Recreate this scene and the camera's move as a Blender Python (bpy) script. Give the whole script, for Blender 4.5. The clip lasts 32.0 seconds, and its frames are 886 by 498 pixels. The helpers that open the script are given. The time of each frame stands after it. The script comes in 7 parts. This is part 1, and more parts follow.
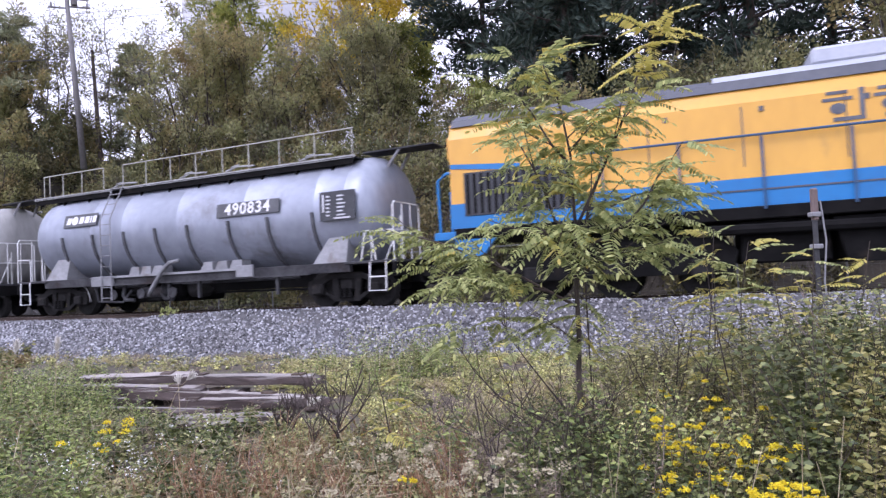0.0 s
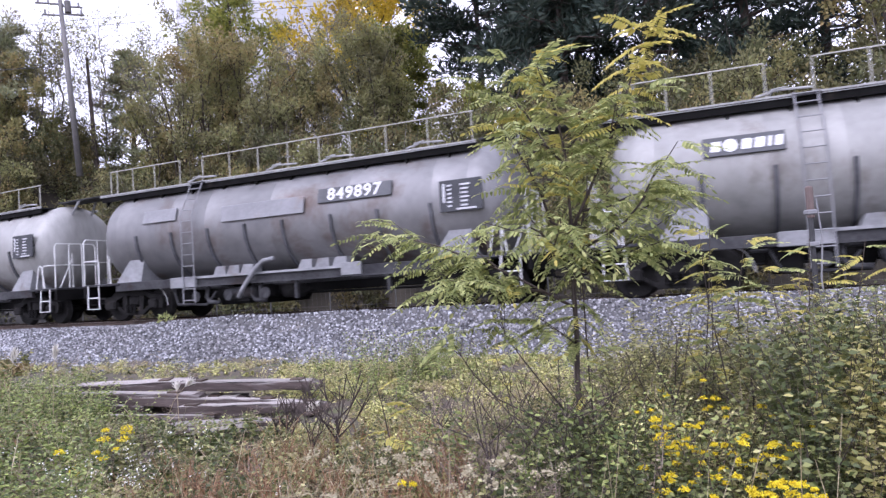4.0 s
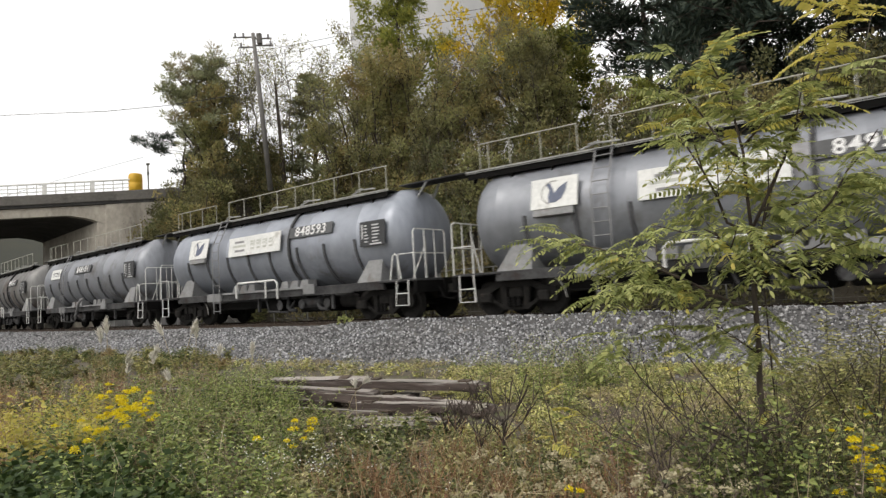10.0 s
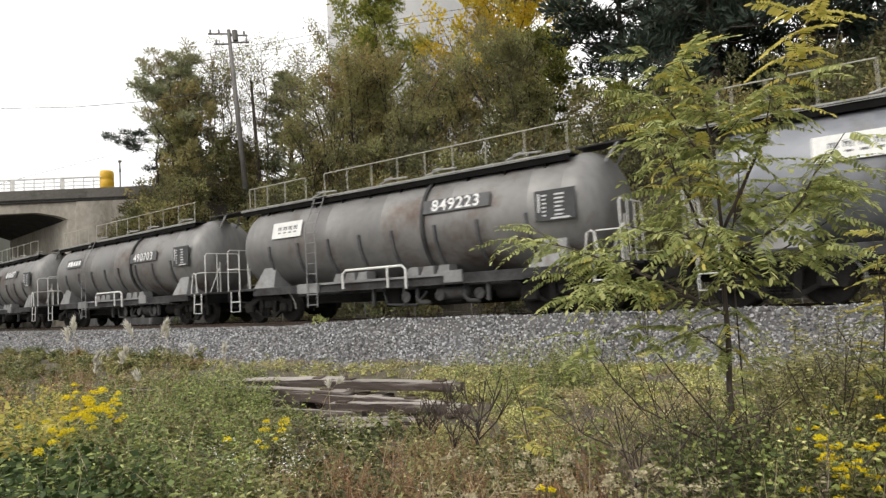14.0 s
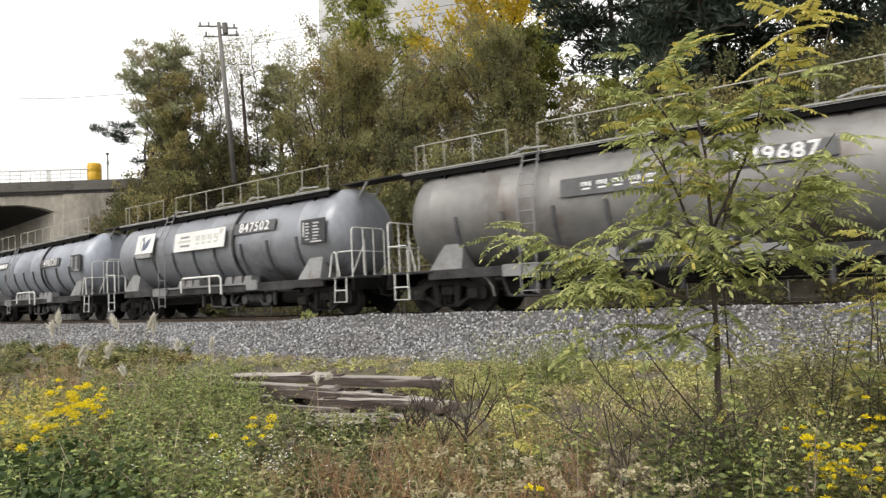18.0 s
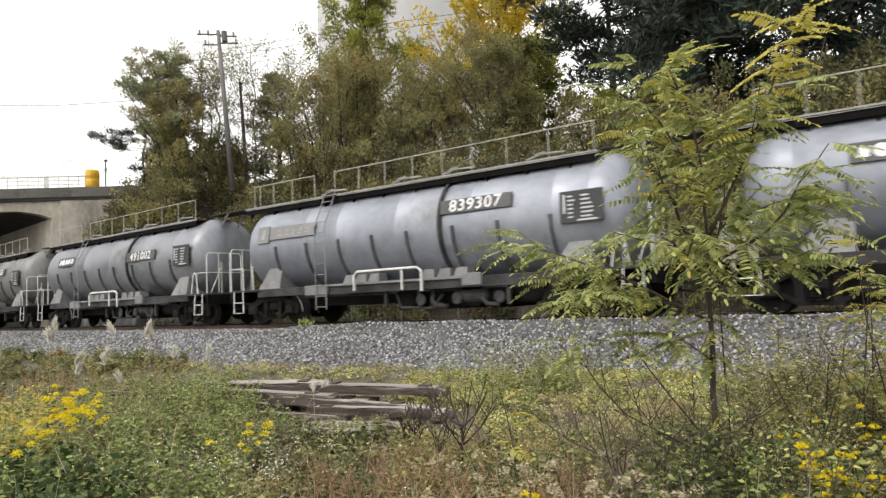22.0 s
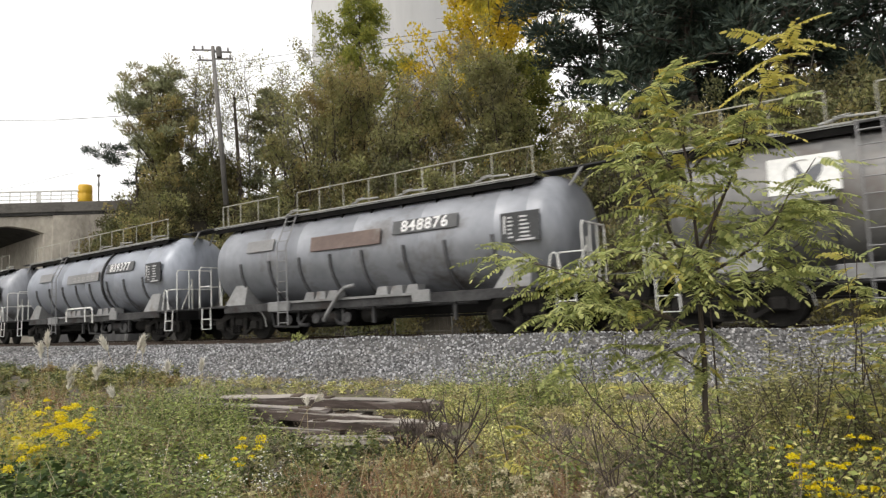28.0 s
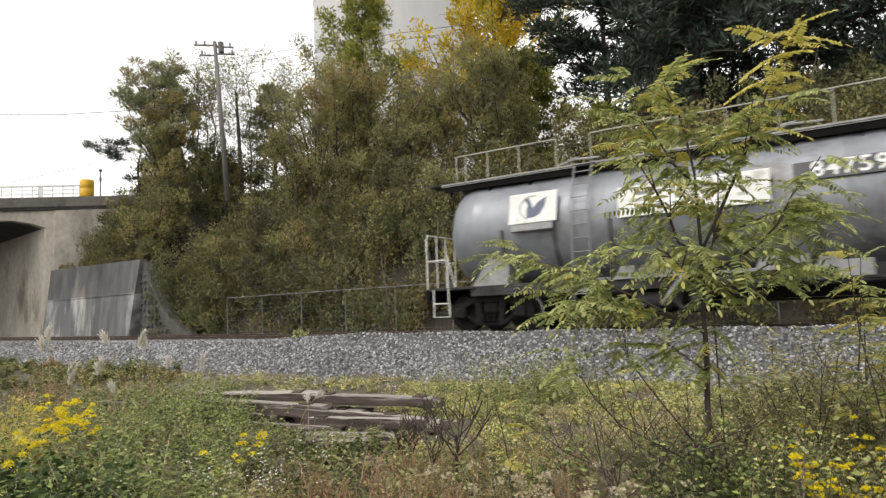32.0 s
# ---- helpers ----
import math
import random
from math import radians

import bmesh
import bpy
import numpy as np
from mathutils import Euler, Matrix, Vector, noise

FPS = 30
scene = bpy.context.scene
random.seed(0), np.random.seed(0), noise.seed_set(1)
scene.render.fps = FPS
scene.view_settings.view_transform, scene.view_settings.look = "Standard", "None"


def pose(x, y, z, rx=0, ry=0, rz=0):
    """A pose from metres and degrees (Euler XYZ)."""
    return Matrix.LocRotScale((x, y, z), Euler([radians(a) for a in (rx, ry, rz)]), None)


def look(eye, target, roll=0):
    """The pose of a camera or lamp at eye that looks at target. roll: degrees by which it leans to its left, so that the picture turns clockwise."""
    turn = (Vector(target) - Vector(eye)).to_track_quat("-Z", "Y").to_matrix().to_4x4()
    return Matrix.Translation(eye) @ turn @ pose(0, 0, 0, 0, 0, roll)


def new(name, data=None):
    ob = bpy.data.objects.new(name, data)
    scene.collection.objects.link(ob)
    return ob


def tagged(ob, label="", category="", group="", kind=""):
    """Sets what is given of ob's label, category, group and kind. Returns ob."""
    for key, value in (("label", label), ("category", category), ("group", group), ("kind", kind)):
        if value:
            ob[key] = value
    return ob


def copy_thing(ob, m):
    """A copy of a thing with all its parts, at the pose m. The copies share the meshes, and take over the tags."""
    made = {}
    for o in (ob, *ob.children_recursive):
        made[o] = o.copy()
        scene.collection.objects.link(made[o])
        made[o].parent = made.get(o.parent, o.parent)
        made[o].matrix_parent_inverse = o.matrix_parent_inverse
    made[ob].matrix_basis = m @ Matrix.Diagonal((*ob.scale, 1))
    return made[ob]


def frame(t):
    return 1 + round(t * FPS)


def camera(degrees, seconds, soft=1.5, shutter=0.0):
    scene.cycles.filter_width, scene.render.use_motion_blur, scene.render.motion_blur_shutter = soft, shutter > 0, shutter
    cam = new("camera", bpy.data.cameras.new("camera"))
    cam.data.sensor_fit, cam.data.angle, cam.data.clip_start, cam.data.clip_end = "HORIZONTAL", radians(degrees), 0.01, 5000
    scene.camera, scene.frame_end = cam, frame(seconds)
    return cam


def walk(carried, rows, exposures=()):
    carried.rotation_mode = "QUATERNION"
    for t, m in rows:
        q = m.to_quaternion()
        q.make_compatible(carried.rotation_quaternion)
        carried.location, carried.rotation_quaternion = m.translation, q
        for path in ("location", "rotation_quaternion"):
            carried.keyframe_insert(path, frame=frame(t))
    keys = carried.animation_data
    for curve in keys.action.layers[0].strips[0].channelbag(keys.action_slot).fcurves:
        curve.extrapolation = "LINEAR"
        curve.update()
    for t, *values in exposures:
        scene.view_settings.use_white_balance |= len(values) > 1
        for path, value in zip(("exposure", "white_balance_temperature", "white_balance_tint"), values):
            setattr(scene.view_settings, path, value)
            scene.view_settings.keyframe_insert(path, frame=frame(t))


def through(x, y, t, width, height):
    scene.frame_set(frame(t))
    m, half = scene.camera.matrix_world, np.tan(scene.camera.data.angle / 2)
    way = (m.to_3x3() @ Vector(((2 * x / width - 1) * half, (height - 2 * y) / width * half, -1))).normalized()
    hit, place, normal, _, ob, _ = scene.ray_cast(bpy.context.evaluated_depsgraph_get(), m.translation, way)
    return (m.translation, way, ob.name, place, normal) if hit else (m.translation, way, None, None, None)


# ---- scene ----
cam = camera(67.4, 32.0, soft=1.35, shutter=0.25)
PATH = [
    (0, (-0.030, 0.011, 1.611), (-3.771, 9.275, 2.047), -2.76),
    (0.5, (-0.029, 0.004, 1.609), (-3.729, 9.284, 2.042), -3.12),
    (1, (-0.021, 0.001, 1.602), (-3.696, 9.292, 2.016), -3.14),
    (1.5, (-0.021, 0.010, 1.607), (-3.649, 9.320, 2.007), -3.30),
    (2, (-0.021, 0.003, 1.609), (-3.666, 9.304, 2.058), -3.12),
    (2.5, (-0.019, 0.009, 1.606), (-3.630, 9.324, 2.052), -3.22),
    (3, (-0.018, 0.001, 1.609), (-3.686, 9.292, 2.093), -3.29),
    (3.5, (-0.020, 0.012, 1.612), (-3.716, 9.293, 2.073), -3.49),
    (5.5, (-0.025, 0.004, 1.623), (-3.970, 9.172, 2.246), -3.86),
    (6, (-0.025, -0.006, 1.627), (-4.273, 9.019, 2.349), -4.02),
    (6.5, (-0.005, 0.013, 1.600), (-4.726, 8.798, 2.329), -4.01),
    (7, (-0.018, -0.029, 1.629), (-5.100, 8.538, 2.502), -4.78),
    (7.5, (-0.002, -0.026, 1.609), (-5.579, 8.236, 2.416), -4.79),
    (8, (-0.004, -0.006, 1.608), (-5.708, 8.180, 2.295), -4.09),
    (8.5, (0.003, -0.017, 1.596), (-5.860, 8.052, 2.309), -3.44),
    (9, (-0.000, -0.016, 1.611), (-5.938, 7.993, 2.389), -3.11),
    (9.5, (0.002, -0.025, 1.602), (-5.944, 7.977, 2.381), -3.33),
    (10, (0.002, -0.025, 1.608), (-5.845, 8.058, 2.301), -3.36),
    (10.5, (0.009, -0.018, 1.602), (-5.819, 8.074, 2.351), -3.91),
    (11, (0.007, -0.015, 1.600), (-5.741, 8.138, 2.309), -3.71),
    (11.5, (0.007, -0.007, 1.604), (-5.686, 8.186, 2.284), -3.66),
    (12, (0.006, -0.009, 1.599), (-5.669, 8.196, 2.287), -3.60),
    (12.5, (0.001, 0.005, 1.609), (-5.665, 8.216, 2.306), -3.82),
    (13, (0.001, 0.004, 1.610), (-5.629, 8.242, 2.272), -3.64),
    (13.5, (0.007, -0.006, 1.602), (-5.589, 8.254, 2.278), -3.43),
    (14, (0.008, 0.001, 1.601), (-5.554, 8.284, 2.279), -3.17),
    (14.5, (0.012, -0.009, 1.597), (-5.506, 8.303, 2.288), -2.90),
    (16.5, (0.001, 0.009, 1.603), (-5.460, 8.365, 2.200), -2.61),
    (17, (0.007, 0.004, 1.599), (-5.445, 8.362, 2.238), -2.59),
    (17.5, (0.004, 0.005, 1.599), (-5.443, 8.368, 2.230), -2.78),
    (18, (-0.006, 0.026, 1.611), (-5.448, 8.394, 2.218), -2.76),
    (18.5, (-0.006, 0.032, 1.603), (-5.446, 8.402, 2.211), -2.54),
    (19, (-0.002, 0.023, 1.605), (-5.420, 8.405, 2.233), -2.40),
    (19.5, (0.012, -0.006, 1.598), (-5.408, 8.372, 2.256), -2.46),
    (20, (0.013, 0.002, 1.598), (-5.394, 8.384, 2.303), -2.61),
    (20.5, (0.004, 0.012, 1.608), (-5.399, 8.396, 2.331), -2.82),
    (21, (0.003, 0.008, 1.604), (-5.405, 8.387, 2.340), -2.90),
    (21.5, (0.012, 0.004, 1.602), (-5.400, 8.382, 2.325), -2.86),
    (22, (0.008, 0.009, 1.599), (-5.393, 8.393, 2.335), -2.50),
    (22.5, (-0.002, 0.013, 1.608), (-5.418, 8.385, 2.368), -2.73),
    (23, (0.024, -0.016, 1.597), (-5.401, 8.348, 2.384), -2.62),
    (23.5, (0.025, -0.024, 1.593), (-5.396, 8.339, 2.415), -2.71),
    (24, (0.004, 0.012, 1.620), (-5.412, 8.371, 2.514), -3.62),
    (24.5, (0.016, -0.006, 1.610), (-5.399, 8.355, 2.490), -3.67),
    (25, (-0.001, 0.014, 1.617), (-5.411, 8.378, 2.501), -3.74),
    (25.5, (0.018, -0.006, 1.602), (-5.368, 8.371, 2.507), -3.46),
    (27.5, (0.025, -0.019, 1.596), (-5.301, 8.392, 2.540), -3.08),
    (28, (0.027, -0.020, 1.586), (-5.276, 8.405, 2.538), -2.60),
    (28.5, (0.002, 0.015, 1.608), (-5.275, 8.460, 2.523), -2.52),
    (29, (0.001, 0.006, 1.609), (-5.277, 8.454, 2.493), -2.68),
    (29.5, (0.012, 0.001, 1.603), (-5.277, 8.442, 2.488), -2.63),
    (30, (0.003, 0.009, 1.607), (-5.279, 8.456, 2.472), -2.52),
    (30.5, (-0.001, 0.014, 1.613), (-5.294, 8.454, 2.477), -2.38),
    (31, (0.005, -0.001, 1.602), (-5.302, 8.429, 2.484), -2.33),
    (31.5, (0.001, 0.007, 1.606), (-5.308, 8.435, 2.487), -2.47),
    (32, (0.012, -0.005, 1.592), (-5.312, 8.411, 2.492), -2.32),
]
EXPO = [(0, 0.65, 5580, 30), (1.2, 0.74, 5600, 29), (3.5, 0.78, 5640, 29), (5.5, 0.76, 5680, 31), (6.5, 0.69, 5880, 28), (7.1, 0.62, 6150, 23), (7.7, 0.42, 6650, 13), (9, 0.17, 6900, 10), (10, 0.1, 6920, 10), (11, 0.1, 6930, 10), (12.5, 0.23, 6950, 10), (14, 0.29, 6950, 10), (18, 0.46, 6950, 10), (22, 0.44, 6950, 10), (25, 0.36, 6950, 10), (28, 0.3, 6950, 10), (32, 0.32, 6950, 10)]
walk(cam, [(t, look(eye, target, roll)) for t, eye, target, roll in PATH], EXPO)

# ---- light: a bright overcast sky ----
SUN_ELEV, SUN_ROT = radians(48), radians(200)
world = bpy.data.worlds.new("overcast_sky")
scene.world = world
world.use_nodes = True
wn = world.node_tree
wn.nodes.clear()
sky = wn.nodes.new("ShaderNodeTexSky")
sky.sky_type, sky.sun_disc = "NISHITA", False
sky.sun_elevation, sky.sun_rotation = SUN_ELEV, SUN_ROT
sky.dust_density, sky.air_density, sky.ozone_density = 4.0, 1.0, 1.0
hue = wn.nodes.new("ShaderNodeHueSaturation")
hue.inputs["Saturation"].default_value = 0.12
flat = wn.nodes.new("ShaderNodeMixRGB")
flat.inputs["Fac"].default_value = 0.6
flat.inputs["Color2"].default_value = (9.0, 9.2, 9.6, 1)
bgn = wn.nodes.new("ShaderNodeBackground")
bgn.inputs["Strength"].default_value = 0.16
won = wn.nodes.new("ShaderNodeOutputWorld")
wn.links.new(sky.outputs[0], hue.inputs["Color"])
wn.links.new(hue.outputs[0], flat.inputs["Color1"])
wn.links.new(flat.outputs[0], bgn.inputs["Color"])
wn.links.new(bgn.outputs[0], won.inputs[0])
sun_data = bpy.data.lights.new("sun", "SUN")
sun_data.energy, sun_data.angle, sun_data.color = 0.7, radians(25), (1.0, 0.97, 0.92)
sun = new("sun", sun_data)
sun.matrix_basis = look((0, 0, 60), Vector((0, 0, 60)) - Vector((math.sin(SUN_ROT) * math.cos(SUN_ELEV), math.cos(SUN_ROT) * math.cos(SUN_ELEV), math.sin(SUN_ELEV))) * 10)


# ---- materials ----
def shader(name):
    m = bpy.data.materials.new(name)
    m.use_nodes = True
    nt = m.node_tree
    nt.nodes.clear()
    out = nt.nodes.new("ShaderNodeOutputMaterial")
    return m, nt, out


def noise_node(nt, scale, detail=4.0, stretch=(1, 1, 1), rough=0.55, coord="Object"):
    tc = nt.nodes.new("ShaderNodeTexCoord")
    mp = nt.nodes.new("ShaderNodeMapping")
    mp.inputs["Scale"].default_value = stretch
    tx = nt.nodes.new("ShaderNodeTexNoise")
    tx.inputs["Scale"].default_value, tx.inputs["Detail"].default_value = scale, detail
    tx.inputs["Roughness"].default_value = rough
    nt.links.new(tc.outputs[coord], mp.inputs[0])
    nt.links.new(mp.outputs[0], tx.inputs["Vector"])
    return tx


def ramp_node(nt, src, stops):
    r = nt.nodes.new("ShaderNodeValToRGB")
    el = r.color_ramp.elements
    while len(el) < len(stops):
        el.new(0.5)
    for e, (p, c) in zip(el, stops):
        e.position, e.color = p, (*c, 1)
    nt.links.new(src, r.inputs[0])
    return r


def mix_node(nt, fac, a, b, mode="MIX"):
    mx = nt.nodes.new("ShaderNodeMixRGB")
    mx.blend_type = mode
    for sock, v in ((mx.inputs[0], fac), (mx.inputs[1], a), (mx.inputs[2], b)):
        if isinstance(v, (int, float)):
            sock.default_value = v
        elif isinstance(v, tuple):
            sock.default_value = (*v, 1)
        else:
            nt.links.new(v, sock)
    return mx


def surface(name, dark, light, rough=0.7, metal=0.0, fine=40, coarse=3, bump=0.2, stain=None, stretch=(1, 1, 1), vary=0.0, stain_scale=1.3, stain_at=0.58, bump_scale=None, spec=0.5):
    """A surface with fine grain, coarse patches, optional stains and bump."""
    m, nt, out = shader(name)
    p = nt.nodes.new("ShaderNodeBsdfPrincipled")
    p.inputs["Metallic"].default_value = metal
    p.inputs["Specular IOR Level"].default_value = spec
    n1, n2 = noise_node(nt, fine, 5, stretch), noise_node(nt, coarse, 4, stretch)
    both = mix_node(nt, 0.55, n1.outputs[0], n2.outputs[0])
    col = ramp_node(nt, both.outputs[0], [(0.32, dark), (0.68, light)]).outputs[0]
    if stain:
        n3 = noise_node(nt, stain_scale, 6, stretch, 0.65)
        f = ramp_node(nt, n3.outputs[0], [(stain_at, (0, 0, 0)), (stain_at + 0.14, (1, 1, 1))])
        col = mix_node(nt, f.outputs[0], col, stain).outputs[0]
    if vary:
        oi = nt.nodes.new("ShaderNodeObjectInfo")
        vr = ramp_node(nt, oi.outputs["Random"], [(0, (1 - vary,) * 3), (1, (1 + vary * 0.4,) * 3)])
        col = mix_node(nt, 1.0, col, vr.outputs[0], "MULTIPLY").outputs[0]
    nt.links.new(col, p.inputs["Base Color"])
    rr = ramp_node(nt, n1.outputs[0], [(0.3, (max(rough - 0.12, 0.05),) * 3), (0.7, (min(rough + 0.12, 1.0),) * 3)])
    nt.links.new(rr.outputs[0], p.inputs["Roughness"])
    if bump:
        b = nt.nodes.new("ShaderNodeBump")
        b.inputs["Strength"].default_value, b.inputs["Distance"].default_value = bump, 0.02
        src = noise_node(nt, bump_scale, 5, stretch).outputs[0] if bump_scale else n1.outputs[0]
        nt.links.new(src, b.inputs["Height"])
        nt.links.new(b.outputs[0], p.inputs["Normal"])
    nt.links.new(p.outputs[0], out.inputs[0])
    return m


def foliage(name, stops, through=0.3, rough=0.6, patch=None, patch_scale=0.6, tint=None, gloss=0.25):
    """Leaves: colour by leaf, some light let through, patches of another colour in places."""
    m, nt, out = shader(name)
    g = nt.nodes.new("ShaderNodeNewGeometry")
    col = ramp_node(nt, g.outputs["Random Per Island"], stops).outputs[0]
    if patch:
        n = noise_node(nt, patch_scale, 3, coord="Object")
        f = ramp_node(nt, n.outputs[0], [(0.5, (0, 0, 0)), (0.64, (0.85, 0.85, 0.85))])
        col = mix_node(nt, f.outputs[0], col, patch).outputs[0]
    if tint:
        n = noise_node(nt, patch_scale * 0.7, 2, (1.0, 1.3, 0.8), coord="Object")
        f = ramp_node(nt, n.outputs[0], [(0.38, (0.8, 0.8, 0.8)), (0.5, (0, 0, 0))])
        col = mix_node(nt, f.outputs[0], col, tint).outputs[0]
    d = nt.nodes.new("ShaderNodeBsdfPrincipled")
    d.inputs["Roughness"].default_value = rough
    d.inputs["Specular IOR Level"].default_value = gloss
    tr = nt.nodes.new("ShaderNodeBsdfTranslucent")
    ms = nt.nodes.new("ShaderNodeMixShader")
    ms.inputs[0].default_value = through
    nt.links.new(col, d.inputs["Base Color"])
    nt.links.new(col, tr.inputs["Color"])
    nt.links.new(d.outputs[0], ms.inputs[1])
    nt.links.new(tr.outputs[0], ms.inputs[2])
    nt.links.new(ms.outputs[0], out.inputs[0])
    return m


M_TANK = surface("tank_grey_paint", (0.158, 0.167, 0.186), (0.284, 0.298, 0.33), 0.44, 0.4, 7, 0.6, 0.05, (0.10, 0.09, 0.084), (0.5, 1, 0.35), 0.0, 0.9, 0.56)
M_TANKBLUE = surface("tank_pale_blue_grey_paint", (0.19, 0.208, 0.24), (0.336, 0.36, 0.412), 0.44, 0.4, 7, 0.6, 0.05, (0.15, 0.148, 0.15), (0.5, 1, 0.35), 0.0, 0.9, 0.58)
M_TANKDUSTY = surface("tank_dust_coated_paint", (0.2, 0.198, 0.185), (0.37, 0.366, 0.345), 0.55, 0.3, 7, 0.6, 0.05, (0.13, 0.11, 0.095), (0.5, 1, 0.35), 0.0, 0.9, 0.56)
M_TANKDARK = surface("tank_grimy_paint", (0.115, 0.114, 0.113), (0.235, 0.232, 0.228), 0.48, 0.35, 7, 0.6, 0.05, (0.095, 0.068, 0.054), (0.5, 1, 0.35), 0.0, 0.9, 0.54)
M_FRAME = surface("frame_dusty_grey", (0.024, 0.024, 0.026), (0.085, 0.085, 0.086), 0.85, 0.0, 14, 2, 0.1, (0.035, 0.026, 0.022), vary=0.2, spec=0.12)
# Ribs share the tank's paint; their shade is put into this darker grey.
M_RIB = surface("rib_shaded_grey", (0.045, 0.046, 0.05), (0.13, 0.132, 0.14), 0.8, 0.0, 14, 2, 0.1, spec=0.3)
M_SADDLE = surface("saddle_pale_grey", (0.15, 0.152, 0.155), (0.3, 0.303, 0.305), 0.7, 0.0, 12, 1.6, 0.08, (0.15, 0.13, 0.12), vary=0.2)
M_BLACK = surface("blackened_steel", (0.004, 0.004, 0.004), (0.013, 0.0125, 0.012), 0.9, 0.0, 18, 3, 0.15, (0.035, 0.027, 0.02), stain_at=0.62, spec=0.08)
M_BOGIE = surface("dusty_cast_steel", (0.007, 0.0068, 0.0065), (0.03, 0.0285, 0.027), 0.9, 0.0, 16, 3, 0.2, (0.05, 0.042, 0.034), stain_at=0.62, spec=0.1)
M_WALK = surface("walkway_dark_steel", (0.02, 0.02, 0.02), (0.07, 0.07, 0.07), 0.7, 0.2, 20, 3, 0.1, spec=0.12)
M_EDGE = surface("walkway_edge_dusty", (0.22, 0.22, 0.21), (0.42, 0.42, 0.40), 0.8, 0.0, 20, 2, 0.1)
M_WHITE = surface("chipped_white_paint", (0.5, 0.5, 0.48), (0.78, 0.78, 0.76), 0.55, 0.0, 18, 3, 0.05, (0.3, 0.22, 0.16), stain_scale=4, stain_at=0.62)
M_RAILING = surface("railing_weathered_galvanised", (0.30, 0.295, 0.25), (0.48, 0.47, 0.41), 0.6, 0.2, 20, 3, 0.05)
M_PLATE = surface("plate_dark_grey", (0.045, 0.047, 0.05), (0.09, 0.093, 0.098), 0.6, 0.0, 15, 2, 0.05, (0.14, 0.14, 0.14))
M_PLATEGREY = surface("plate_bare_grey", (0.16, 0.16, 0.165), (0.25, 0.25, 0.255), 0.6, 0.0, 15, 2, 0.05, (0.2, 0.16, 0.14))
M_PLATEBROWN = surface("plate_rusty_brown", (0.10, 0.072, 0.065), (0.17, 0.125, 0.11), 0.75, 0.0, 15, 2, 0.1, (0.2, 0.18, 0.17))
M_PLATEWHITE = surface("plate_dirty_white", (0.55, 0.56, 0.55), (0.8, 0.8, 0.78), 0.5, 0.0, 12, 1.5, 0.03, (0.42, 0.41, 0.38))
M_MARK = surface("lettering_white", (0.6, 0.6, 0.6), (0.82, 0.82, 0.82), 0.6, 0.0, 25, 5, 0.0, (0.4, 0.4, 0.4), stain_scale=6)
M_MARKWORN = surface("lettering_worn_white", (0.36, 0.365, 0.37), (0.66, 0.665, 0.67), 0.7, 0.0, 25, 5, 0.0, (0.12, 0.125, 0.13))
M_BLUEMARK = surface("emblem_blue", (0.06, 0.075, 0.12), (0.11, 0.13, 0.2), 0.5, 0.0, 20, 4, 0.0)
M_DARKMARK = surface("emblem_dark_grey", (0.06, 0.065, 0.08), (0.13, 0.135, 0.15), 0.6, 0.0, 20, 4, 0.0)
M_GREENMARK = surface("lettering_olive", (0.36, 0.37, 0.33), (0.52, 0.53, 0.48), 0.6, 0.0, 20, 4, 0.0)
M_YELLOW = surface("locomotive_yellow_paint", (0.54, 0.285, 0.04), (0.67, 0.365, 0.055), 0.42, 0.0, 6, 0.7, 0.03, (0.40, 0.24, 0.06), (0.5, 1, 0.25), stain_at=0.64)
M_BLUE = surface("locomotive_blue_paint", (0.006, 0.115, 0.31), (0.01, 0.165, 0.41), 0.4, 0.0, 6, 0.7, 0.03, (0.04, 0.11, 0.22), (0.5, 1, 0.3), stain_at=0.64)
M_BLUEDULL = surface("railing_dull_blue_paint", (0.02, 0.06, 0.13), (0.04, 0.1, 0.2), 0.6, 0.0, 12, 2, 0.05)
M_ROOF = surface("locomotive_roof_dark", (0.05, 0.055, 0.065), (0.1, 0.105, 0.12), 0.55, 0.1, 8, 1, 0.05)
M_ROOFPALE = surface("roof_pale_grey", (0.32, 0.34, 0.38), (0.45, 0.47, 0.5), 0.5, 0.1, 8, 1, 0.05)
M_GRILLE = surface("radiator_dark", (0.03, 0.032, 0.035), (0.06, 0.062, 0.066), 0.6, 0.3, 60, 3, 0.3)
M_RAIL = surface("rusty_rail", (0.05, 0.036, 0.028), (0.11, 0.08, 0.06), 0.7, 0.4, 20, 2, 0.1)
M_RAILHEAD = surface("polished_rail_head", (0.2, 0.19, 0.18), (0.4, 0.39, 0.38), 0.35, 0.9, 20, 2, 0.05)
M_SLEEPER = surface("concrete_sleeper", (0.20, 0.19, 0.175), (0.34, 0.33, 0.31), 0.9, 0.0, 25, 2, 0.2)
# Sleeper tops paler and beams darker: light and side shade put into colour.
M_TIMBERPALE = surface("bleached_lit_timber", (0.19, 0.165, 0.145), (0.46, 0.425, 0.39), 0.9, 0.0, 14, 1.5, 0.6, (0.13, 0.11, 0.095), (0.6, 8, 8), 0.25, 1.6, 0.56)
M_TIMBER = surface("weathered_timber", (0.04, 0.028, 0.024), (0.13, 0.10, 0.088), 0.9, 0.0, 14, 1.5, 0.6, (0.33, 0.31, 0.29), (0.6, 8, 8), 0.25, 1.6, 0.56)
